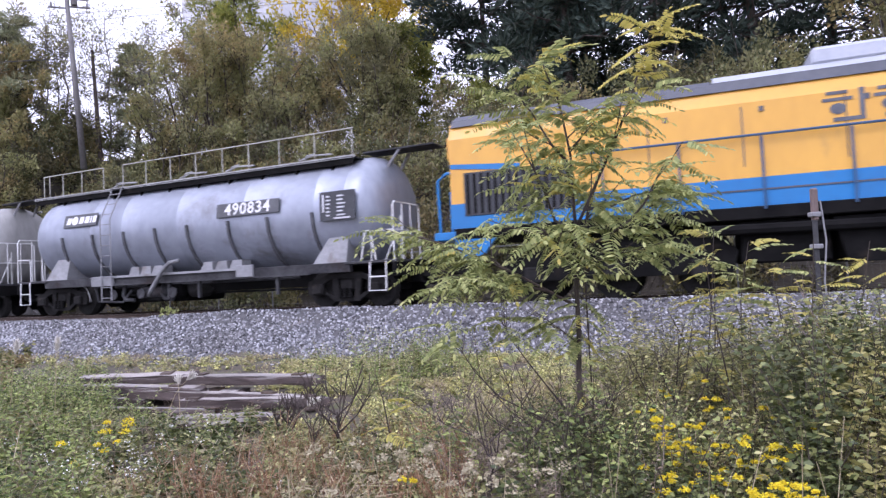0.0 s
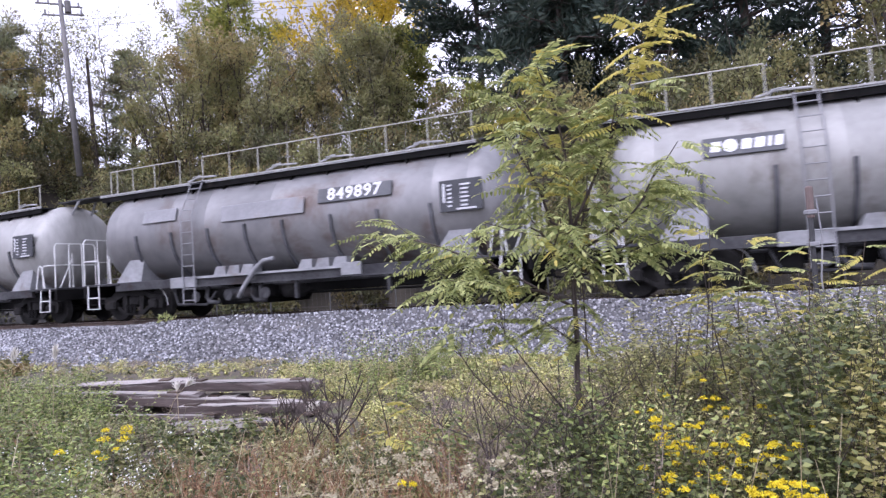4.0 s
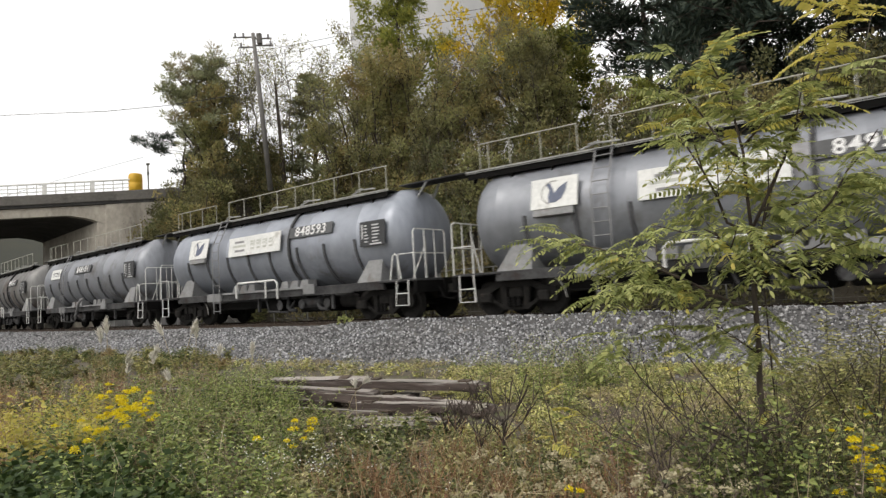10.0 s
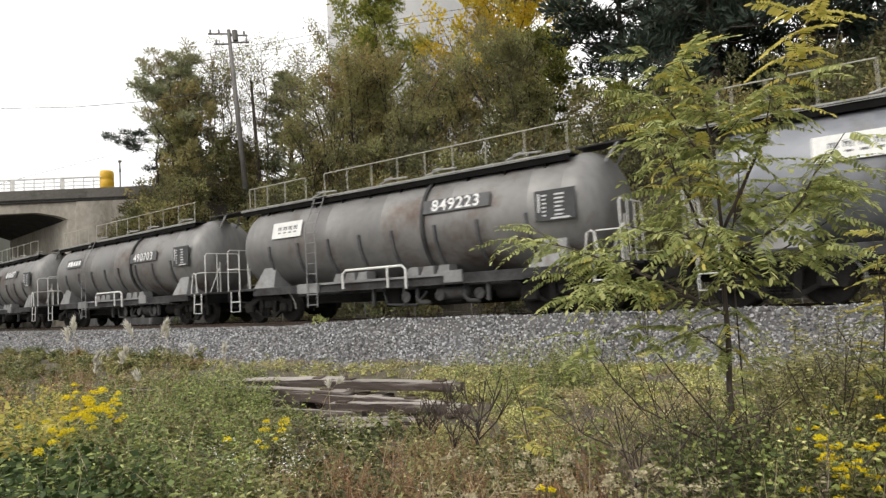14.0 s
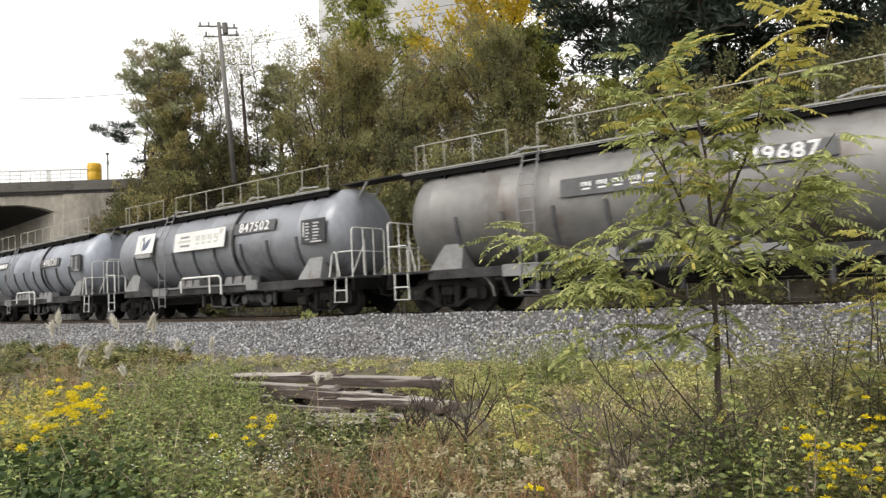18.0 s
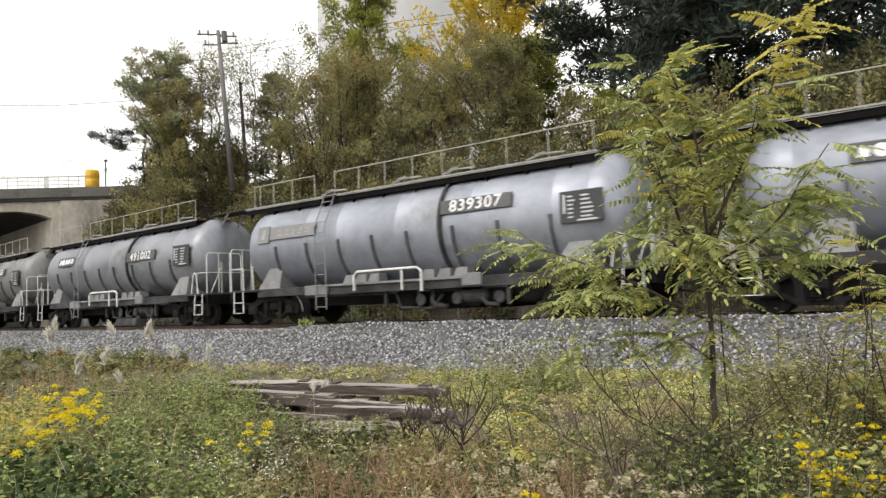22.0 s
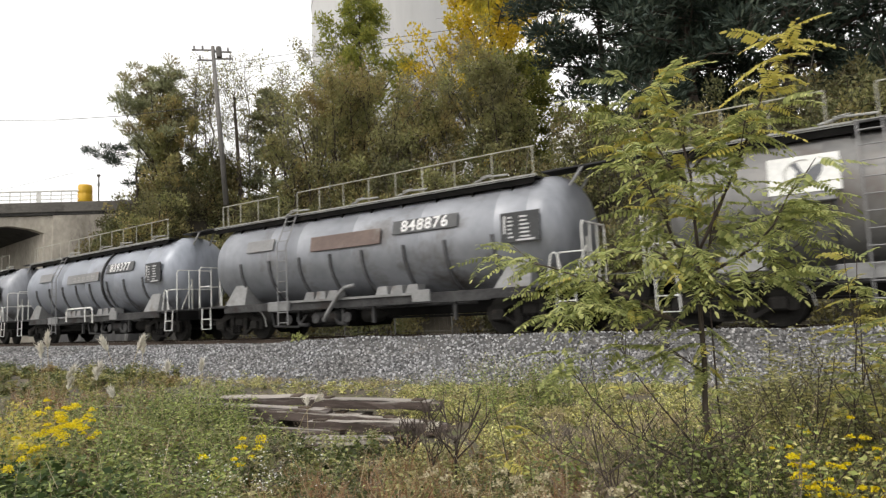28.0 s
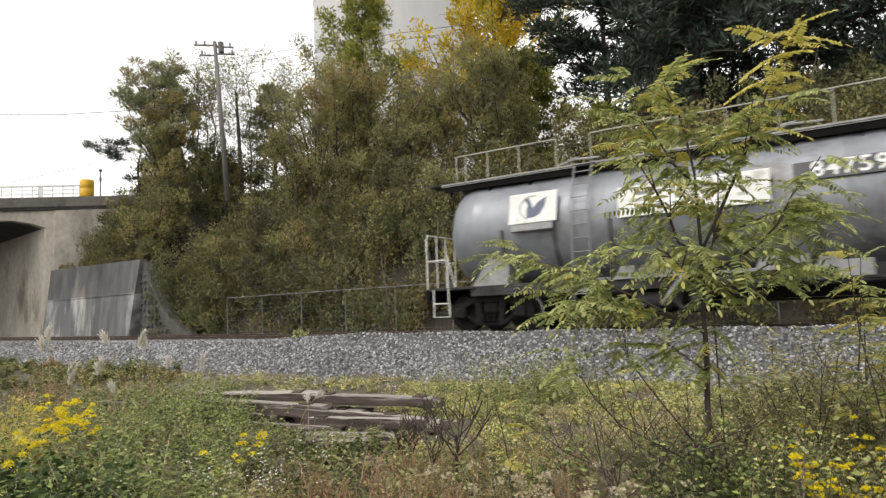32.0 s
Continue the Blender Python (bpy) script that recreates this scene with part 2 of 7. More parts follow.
M_CONC = surface("stained_concrete", (0.19, 0.175, 0.15), (0.42, 0.385, 0.33), 0.9, 0.0, 5, 0.7, 0.25, (0.13, 0.115, 0.095), (0.7, 0.7, 0.5), 0.0, 0.5, 0.53)
M_KERB = surface("grimy_edge_concrete", (0.07, 0.066, 0.06), (0.16, 0.15, 0.135), 0.95, 0.0, 6, 0.7, 0.25, (0.05, 0.046, 0.042), (1, 0.3, 1))
# Underside of the bridge: its shade is put into a dark concrete colour.
M_SOFFIT = surface("shaded_soffit_concrete", (0.025, 0.025, 0.025), (0.07, 0.068, 0.065), 0.95, 0.0, 4, 0.5, 0.2, (0.11, 0.105, 0.1), spec=0.12)
M_CONCDARK = surface("weathered_grey_concrete", (0.035, 0.036, 0.039), (0.2, 0.2, 0.203), 0.9, 0.0, 3.2, 0.9, 0.3, (0.42, 0.415, 0.405), (0.5, 0.2, 0.16), 0.0, 0.8, 0.55)
M_CONCBLACK = surface("weather_blackened_concrete", (0.025, 0.025, 0.027), (0.15, 0.149, 0.15), 0.9, 0.0, 3.2, 0.9, 0.3, (0.2, 0.18, 0.165), (0.5, 0.2, 0.2), 0.0, 0.8, 0.57)
M_RUBBLE = surface("rubble_stone", (0.04, 0.039, 0.038), (0.11, 0.106, 0.10), 0.95, 0.0, 9, 2.2, 0.8, (0.05, 0.06, 0.03))
M_SILO = surface("silo_pale_concrete", (0.50, 0.50, 0.50), (0.60, 0.60, 0.60), 0.85, 0.0, 0.6, 0.06, 0.05, (0.45, 0.45, 0.45), (1, 1, 0.15), 0.0, 0.05, 0.55)
M_BARREL = surface("yellow_plastic", (0.62, 0.36, 0.02), (0.75, 0.45, 0.03), 0.45, 0.0, 5, 1, 0.02)
M_POLE = surface("pole_concrete", (0.10, 0.095, 0.09), (0.2, 0.19, 0.18), 0.9, 0.0, 12, 1, 0.1)
M_FENCE = surface("fence_dull_steel", (0.10, 0.10, 0.095), (0.2, 0.2, 0.19), 0.7, 0.3, 20, 3, 0.05)
M_WIRE = surface("wire_dark", (0.03, 0.03, 0.03), (0.06, 0.06, 0.06), 0.6)
M_ASPHALT = surface("asphalt", (0.035, 0.035, 0.036), (0.06, 0.06, 0.06), 0.9, 0.0, 60, 2, 0.3)
M_SOIL = surface("soil_and_litter", (0.03, 0.025, 0.018), (0.13, 0.106, 0.074), 0.95, 0.0, 22, 1.2, 0.8, (0.09, 0.10, 0.035), stain_scale=2.2, stain_at=0.5)
M_BALLAST = surface("ballast_bed", (0.04, 0.039, 0.038), (0.13, 0.128, 0.126), 0.95, 0.0, 26, 1.0, 1.0, (0.24, 0.22, 0.2))
M_BARK = surface("bark_brown", (0.03, 0.023, 0.018), (0.09, 0.07, 0.055), 0.95, 0.0, 24, 3, 0.5, stretch=(1, 1, 0.3))
M_BARKGREY = surface("bark_grey", (0.09, 0.08, 0.07), (0.2, 0.18, 0.16), 0.95, 0.0, 24, 3, 0.5, stretch=(1, 1, 0.3))
M_TWIGDARK = surface("dead_twig_dark", (0.03, 0.022, 0.018), (0.08, 0.06, 0.05), 0.9, 0.0, 30, 4, 0.3)
M_TWIGPALE = surface("dead_twig_pale", (0.16, 0.125, 0.1), (0.3, 0.24, 0.2), 0.9, 0.0, 30, 4, 0.3)


def stone_material():
    m, nt, out = shader("ballast_stone")
    g = nt.nodes.new("ShaderNodeNewGeometry")
    col = ramp_node(nt, g.outputs["Random Per Island"], [(0.0, (0.035, 0.036, 0.038)), (0.3, (0.13, 0.132, 0.137)), (0.75, (0.3, 0.303, 0.31)), (1.0, (0.53, 0.535, 0.545))])
    n = noise_node(nt, 0.35, 3)
    d = ramp_node(nt, n.outputs[0], [(0.35, (0.8, 0.78, 0.76)), (0.65, (1.05, 1.05, 1.06))])
    c2 = mix_node(nt, 1.0, col.outputs[0], d.outputs[0], "MULTIPLY")
    p = nt.nodes.new("ShaderNodeBsdfPrincipled")
    p.inputs["Roughness"].default_value = 0.9
    nt.links.new(c2.outputs[0], p.inputs["Base Color"])
    nt.links.new(p.outputs[0], out.inputs[0])
    return m


M_STONE = stone_material()
M_HILL = surface("wooded_hillside", (0.02, 0.024, 0.02), (0.055, 0.055, 0.04), 1.0, 0.0, 0.25, 0.03, 1.0, (0.07, 0.055, 0.04), stain_scale=0.05, bump_scale=0.3)
# Darker soil for the bank: shade between the shrubs put into its colour.
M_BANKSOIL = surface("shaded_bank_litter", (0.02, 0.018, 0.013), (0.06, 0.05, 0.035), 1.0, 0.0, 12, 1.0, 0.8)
F_OAK = foliage("oak_autumn_leaves", [(0.0, (0.26, 0.24, 0.105)), (0.6, (0.34, 0.305, 0.13)), (1.0, (0.46, 0.35, 0.15))], 0.42, patch=(0.33, 0.235, 0.10), patch_scale=0.5, tint=(0.22, 0.235, 0.09))
F_OLIVE = foliage("olive_leaves", [(0.0, (0.23, 0.245, 0.105)), (0.6, (0.3, 0.305, 0.125)), (1.0, (0.4, 0.37, 0.16))], 0.42, patch=(0.32, 0.265, 0.10), patch_scale=0.45, tint=(0.2, 0.19, 0.095))
F_PINE = foliage("pine_needles", [(0.0, (0.024, 0.040, 0.032)), (0.5, (0.042, 0.062, 0.046)), (1.0, (0.075, 0.095, 0.066))], 0.12)
F_PINELIGHT = foliage("pine_needles_olive", [(0.0, (0.22, 0.24, 0.14)), (0.5, (0.31, 0.33, 0.19)), (1.0, (0.44, 0.44, 0.25))], 0.35, patch=(0.28, 0.22, 0.115), patch_scale=0.5)
F_GREENCON = foliage("soft_green_needles", [(0.0, (0.18, 0.21, 0.05)), (0.5, (0.26, 0.285, 0.065)), (1.0, (0.38, 0.36, 0.08))], 0.45)
F_CONDARK = foliage("conifer_needles_dark_green", [(0.0, (0.09, 0.105, 0.025)), (0.5, (0.15, 0.16, 0.035)), (1.0, (0.24, 0.23, 0.055))], 0.3)
F_GINKGO = foliage("yellow_autumn_leaves", [(0.0, (0.46, 0.36, 0.03)), (0.5, (0.64, 0.47, 0.035)), (1.0, (0.76, 0.58, 0.06))], 0.5, patch=(0.40, 0.38, 0.07), patch_scale=0.3)
F_BANK = foliage("bank_shrub_leaves", [(0.0, (0.10, 0.112, 0.05)), (0.6, (0.15, 0.158, 0.07)), (1.0, (0.22, 0.205, 0.09))], 0.25, patch=(0.21, 0.185, 0.075), patch_scale=0.5, tint=(0.075, 0.068, 0.038))
F_BANKBROWN = foliage("bank_shrub_leaves_brownish", [(0.0, (0.12, 0.10, 0.045)), (0.6, (0.17, 0.14, 0.06)), (1.0, (0.24, 0.19, 0.085))], 0.25, patch=(0.2, 0.19, 0.075), patch_scale=0.6)
F_LOCUST = foliage("locust_leaflets", [(0.0, (0.19, 0.225, 0.08)), (0.5, (0.34, 0.375, 0.14)), (1.0, (0.56, 0.565, 0.23))], 0.42)
F_LOCUSTDULL = foliage("locust_leaflets_dull", [(0.0, (0.1, 0.105, 0.04)), (0.5, (0.25, 0.25, 0.095)), (1.0, (0.5, 0.46, 0.2))], 0.3)
F_LOCUSTYEL = foliage("locust_leaflets_yellowed", [(0.0, (0.42, 0.40, 0.10)), (0.5, (0.53, 0.47, 0.12)), (1.0, (0.62, 0.52, 0.15))], 0.42)
F_WEED = foliage("weed_leaves_green", [(0.0, (0.05, 0.065, 0.022)), (0.35, (0.15, 0.17, 0.055)), (0.75, (0.3, 0.315, 0.1)), (1.0, (0.6, 0.57, 0.26))], 0.16, 0.42, patch=(0.38, 0.33, 0.16), patch_scale=2.2, tint=(0.06, 0.075, 0.03), gloss=0.4)
F_FARWEED = foliage("far_weed_leaves", [(0.0, (0.05, 0.065, 0.022)), (0.5, (0.17, 0.18, 0.055)), (1.0, (0.42, 0.38, 0.13))], 0.16, 0.5, patch=(0.3, 0.21, 0.1), patch_scale=0.9, tint=(0.07, 0.1, 0.03), gloss=0.4)
F_WEEDDARK = foliage("weed_leaves_dark", [(0.0, (0.035, 0.05, 0.018)), (0.6, (0.1, 0.125, 0.036)), (1.0, (0.27, 0.285, 0.1))], 0.15, 0.5, patch=(0.085, 0.1, 0.035), patch_scale=1.8, gloss=0.35)
F_SHRUBPALE = foliage("shrub_leaves_yellowing", [(0.0, (0.17, 0.18, 0.055)), (0.5, (0.3, 0.28, 0.085)), (1.0, (0.5, 0.44, 0.16))], 0.2, 0.45, gloss=0.45)
F_HERB = foliage("herb_leaves_deep_green", [(0.0, (0.025, 0.045, 0.014)), (0.6, (0.05, 0.08, 0.024)), (1.0, (0.13, 0.17, 0.055))], 0.15, 0.55, gloss=0.22)
F_FERN = foliage("feathery_leaves_green", [(0.0, (0.05, 0.08, 0.025)), (0.5, (0.19, 0.24, 0.075)), (1.0, (0.44, 0.5, 0.16))], 0.28, 0.5, gloss=0.3)
F_CLOVER = foliage("yellowing_ground_leaves", [(0.0, (0.13, 0.145, 0.045)), (0.5, (0.38, 0.385, 0.12)), (1.0, (0.85, 0.8, 0.34))], 0.18, 0.45, patch=(0.4, 0.33, 0.17), patch_scale=1.6, gloss=0.5)
F_DRY = foliage("dry_weed_leaves", [(0.0, (0.11, 0.078, 0.055)), (0.5, (0.3, 0.225, 0.16)), (1.0, (0.62, 0.53, 0.4))], 0.35)
F_RUST = foliage("rusty_weed_leaves", [(0.0, (0.17, 0.085, 0.05)), (0.5, (0.3, 0.165, 0.09)), (1.0, (0.46, 0.32, 0.19))], 0.2)
F_STRAW = foliage("straw", [(0.0, (0.3, 0.24, 0.14)), (1.0, (0.52, 0.45, 0.3))], 0.3)
F_FLOWER = foliage("yellow_flowers", [(0.0, (0.64, 0.5, 0.012)), (1.0, (0.88, 0.74, 0.035))], 0.25)
F_ASTER = foliage("white_asters", [(0.0, (0.6, 0.6, 0.55)), (1.0, (0.8, 0.8, 0.78))], 0.2)
F_PLUME = foliage("silver_plume", [(0.0, (0.56, 0.53, 0.46)), (1.0, (0.82, 0.79, 0.72))], 0.35)
F_SEED = foliage("pale_seed_heads", [(0.0, (0.36, 0.31, 0.2)), (1.0, (0.55, 0.5, 0.34))], 0.3)


# ---- building helpers ----
def part(name, bm, material, parent=None, label="", smooth=False):
    """Links a bmesh (or a finished mesh) as one mesh object under a thing or a part."""
    if isinstance(bm, bpy.types.Mesh):
        me = bm
    else:
        me = bpy.data.meshes.new(name)
        bm.to_mesh(me)
        bm.free()
    if material and not me.materials:
        me.materials.append(material)
    if smooth:
        me.shade_smooth()
    ob = new(name, me)
    if parent:
        ob.parent = parent
    if label:
        ob["label"] = label
    return ob


def box(x0, x1, y0, y1, z0, z1, bevel=0.0, bm=None):
    b = bmesh.new()
    bmesh.ops.create_cube(b, size=1)
    for v in b.verts:
        v.co = ((x0 + x1) / 2 + v.co.x * (x1 - x0), (y0 + y1) / 2 + v.co.y * (y1 - y0), (z0 + z1) / 2 + v.co.z * (z1 - z0))
    if bevel:
        bmesh.ops.bevel(b, geom=b.edges[:], offset=bevel, segments=1, affect="EDGES")
    if bm is None:
        return b
    me = bpy.data.meshes.new("tmp")
    b.to_mesh(me)
    b.free()
    bm.from_mesh(me)
    bpy.data.meshes.remove(me)
    return bm


def prism(outline, y0, y1, bm=None):
    """A side outline of (x, z) points, thick from y0 to y1."""
    bm = bm or bmesh.new()
    a = [bm.verts.new((x, y0, z)) for x, z in outline]
    b = [bm.verts.new((x, y1, z)) for x, z in outline]
    n = len(a)
    bm.faces.new(a)
    bm.faces.new(b[::-1])
    for i in range(n):
        bm.faces.new((a[i], b[i], b[(i + 1) % n], a[(i + 1) % n]))
    bmesh.ops.recalc_face_normals(bm, faces=bm.faces[:])
    return bm


def tube(points, radius, sides=6, bm=None, end=None):
    """A round bar along points; radius may taper to end."""
    bm = bm or bmesh.new()
    pts = [Vector(p) for p in points]
    rings = []
    n = len(pts)
    for i, p in enumerate(pts):
        d = (pts[min(i + 1, n - 1)] - pts[max(i - 1, 0)]).normalized()
        u = d.orthogonal().normalized() if i == 0 else (rings_u - d * rings_u.dot(d)).normalized()
        rings_u = u
        w = d.cross(u)
        r = radius if end is None else radius + (end - radius) * i / max(n - 1, 1)
        rings.append([bm.verts.new(p + (u * math.cos(a) + w * math.sin(a)) * r) for a in [2 * math.pi * k / sides for k in range(sides)]])
    for a, b in zip(rings, rings[1:]):
        for k in range(sides):
            bm.faces.new((a[k], a[(k + 1) % sides], b[(k + 1) % sides], b[k]))
    bm.faces.new(rings[0][::-1])
    bm.faces.new(rings[-1])
    return bm


def lathe_x(profile, sides=40, cy=0.0, cz=0.0, bm=None):
    """Turned about an axis along x: profile of (x, r)."""
    bm = bm or bmesh.new()
    rings = [[bm.verts.new((x, cy + r * math.sin(a), cz + r * math.cos(a))) for a in [2 * math.pi * k / sides for k in range(sides)]] for x, r in profile]
    for a, b in zip(rings, rings[1:]):
        for k in range(sides):
            bm.faces.new((a[k], a[(k + 1) % sides], b[(k + 1) % sides], b[k]))
    bm.faces.new(rings[0][::-1])
    bm.faces.new(rings[-1])
    bmesh.ops.recalc_face_normals(bm, faces=bm.faces[:])
    return bm


def quads_mesh(name, co, material):
    """Many loose four-cornered leaves: co is n x 4 x 3."""
    n = len(co)
    me = bpy.data.meshes.new(name)
    me.vertices.add(4 * n)
    me.vertices.foreach_set("co", np.ascontiguousarray(co, np.float32).ravel())
    me.loops.add(4 * n)
    me.loops.foreach_set("vertex_index", np.arange(4 * n, dtype=np.int32))
    me.polygons.add(n)
    me.polygons.foreach_set("loop_start", np.arange(n, dtype=np.int32) * 4)
    me.update(calc_edges=True)
    me.materials.append(material)
    return me


def unit(v):
    return v / np.maximum(np.linalg.norm(v, axis=-1, keepdims=True), 1e-9)


def leaf_quads(p, d, length, width, rng, fold=0.25):
    """Pointed, folded leaves from p along d; length and width are arrays or numbers."""
    n = len(p)
    d = unit(d)
    side = unit(np.cross(d, unit(rng.normal(size=(n, 3)))))
    up = np.cross(side, d)
    length = np.broadcast_to(np.asarray(length, float), (n,))[:, None]
    width = np.broadcast_to(np.asarray(width, float), (n,))[:, None]
    mid = p + d * length * 0.45
    lift = up * width * fold
    return np.stack([p, mid + side * width / 2 + lift, p + d * length, mid - side * width / 2 + lift], axis=1)


def blades(p, q, width, rng):
    """Thin straight blades from p to q."""
    n = len(p)
    side = unit(np.cross(q - p, unit(rng.normal(size=(n, 3))))) * np.broadcast_to(np.asarray(width, float), (n,))[:, None] / 2
    return np.stack([p - side, p + side, q + side * 0.4, q - side * 0.4], axis=1)


# ---- the line of the track: a gentle curve, straight at both ends ----
TRACK_Y, CURVE, S_IN, S_OUT = 14.94, 1 / 288.7, -75.0, 12.0
RAIL_Z = 1.0


def line_at(s):
    """Place and heading of the track's middle at s metres along it."""
    a, R = max(min(s, S_OUT), S_IN), 1 / CURVE
    th = a * CURVE
    x, y = R * math.sin(th), TRACK_Y + R * (1 - math.cos(th))
    return x + math.cos(th) * (s - a), y + math.sin(th) * (s - a), th


def beside(s, c, z=0.0):
    x, y, th = line_at(s)
    return Vector((x - math.sin(th) * c, y + math.cos(th) * c, z))


def offset_of(x, y):
    """How far a place lies across the track (minus: on the near side), and its s."""
    R = 1 / CURVE
    th = np.arctan2(x, R + TRACK_Y - y)
    s = np.clip(th * R, S_IN, S_OUT)
    th = s * CURVE
    px, py = R * np.sin(th), TRACK_Y + R * (1 - np.cos(th))
    along = (x - px) * np.cos(th) + (y - py) * np.sin(th)
    return -(x - px) * np.sin(th) + (y - py) * np.cos(th), s + along


def step(a, b, v):
    t = np.clip((v - a) / (b - a), 0, 1)
    return t * t * (3 - 2 * t)


def wave(x, y, f):
    return np.sin(x * f * 1.3 + 1.7) * np.cos(y * f + 0.6) * 0.5 + np.sin((x + y) * f * 0.7 + 4.1) * 0.5


def ground_height(x, y):
    c, s = offset_of(x, y)
    near = 0.24 * step(-9.5, -4.6, c) + 0.04 * wave(x, y, 1.9)
    bed = near + (0.5 - near) * step(-4.6, -2.0, c)
    far = 0.62
    z = np.where(c < 1.5, bed, far)
    toe = 6.0
    rise = 7.5 * step(-0.15, 1.05, np.clip((c - toe) / 8.5, 0, 1)) ** 0.9 * step(0, 0.06, (c - toe) / 8.5)
    wall = step(-36.0, -34.6, s)
    behind = 4.3 + 5.6 * np.clip((c - 5.6) / 5.0, 0, 1)
    bank = np.where(c > toe, far + rise + 0.25 * wave(x, y, 0.7), z)
    cut = np.where(c > 5.7, behind, z)
    z = np.where(c > 5.0, bank * wall + cut * (1 - wall), z)
    return np.where(s < -75, z * (1 - step(-75, -110, s) * step(4, 6, c)), z)


def ground():
    def axis(lo, a, b, hi, fine):
        mid = np.arange(a, b + 1e-6, fine)
        g1 = a - np.geomspace(fine, a - lo, 26)[::-1]
        g2 = b + np.geomspace(fine, hi - b, 26)
        return np.concatenate([g1, mid, g2])
    xs, ys = axis(-2500, -62, 14, 2500, 0.7), axis(-2500, -2, 46, 2500, 0.5)
    X, Y = np.meshgrid(xs, ys)
    Z = ground_height(X, Y)
    v = np.stack([X, Y, Z], -1).reshape(-1, 3)
    nx, ny = len(xs), len(ys)
    i = (np.arange(ny - 1)[:, None] * nx + np.arange(nx - 1)[None]).ravel()
    f = np.stack([i, i + 1, i + 1 + nx, i + nx], 1)
    me = bpy.data.meshes.new("ground")
    me.from_pydata(v.tolist(), [], f.tolist())
    me.materials.append(M_SOIL)
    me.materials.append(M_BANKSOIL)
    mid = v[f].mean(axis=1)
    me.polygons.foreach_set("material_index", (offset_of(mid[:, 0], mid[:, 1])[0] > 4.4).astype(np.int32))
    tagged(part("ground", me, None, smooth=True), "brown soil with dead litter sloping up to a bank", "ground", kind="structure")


def far_hill():
    """Wooded hill seen beneath the bridge."""
    xs, ys = np.linspace(-420, -110, 60), np.linspace(-120, 330, 80)
    X, Y = np.meshgrid(xs, ys)
    Z = 32 * step(100, 190, -X) * (0.8 + 0.2 * np.sin(Y * 0.02 + 1)) + 2.5 * wave(X, Y, 0.12) * step(120, 160, -X) - 1.0
    n = len(xs)
    i = (np.arange(len(ys) - 1)[:, None] * n + np.arange(n - 1)[None]).ravel()
    me = bpy.data.meshes.new("far_hill")
    me.from_pydata(np.stack([X, Y, Z], -1).reshape(-1, 3).tolist(), [], np.stack([i, i + 1, i + 1 + n, i + n], 1).tolist())
    tagged(part("far_hill", me, M_HILL, smooth=True), "distant dark wooded hillside beyond the bridge", "hill", kind="structure")


def ballast_height(c, s):
    heap = step(-16, -11, s)
    top = 0.86 + 0.17 * heap * np.exp(-((c + 1.75) / 0.45) ** 2)
    lo = 0.2 + 0.02 * np.sin(s * 0.8)
    return np.where(c < -1.75, top + (lo - top) * np.clip((-1.75 - c) / 2.75, 0, 1) ** 0.92, np.where(c > 1.75, top + (0.55 - top) * np.clip((c - 1.75) / 1.3, 0, 1), top)) + 0.025 * np.sin(s * 2.3 + c * 3) * step(0.5, 2.5, np.abs(c))


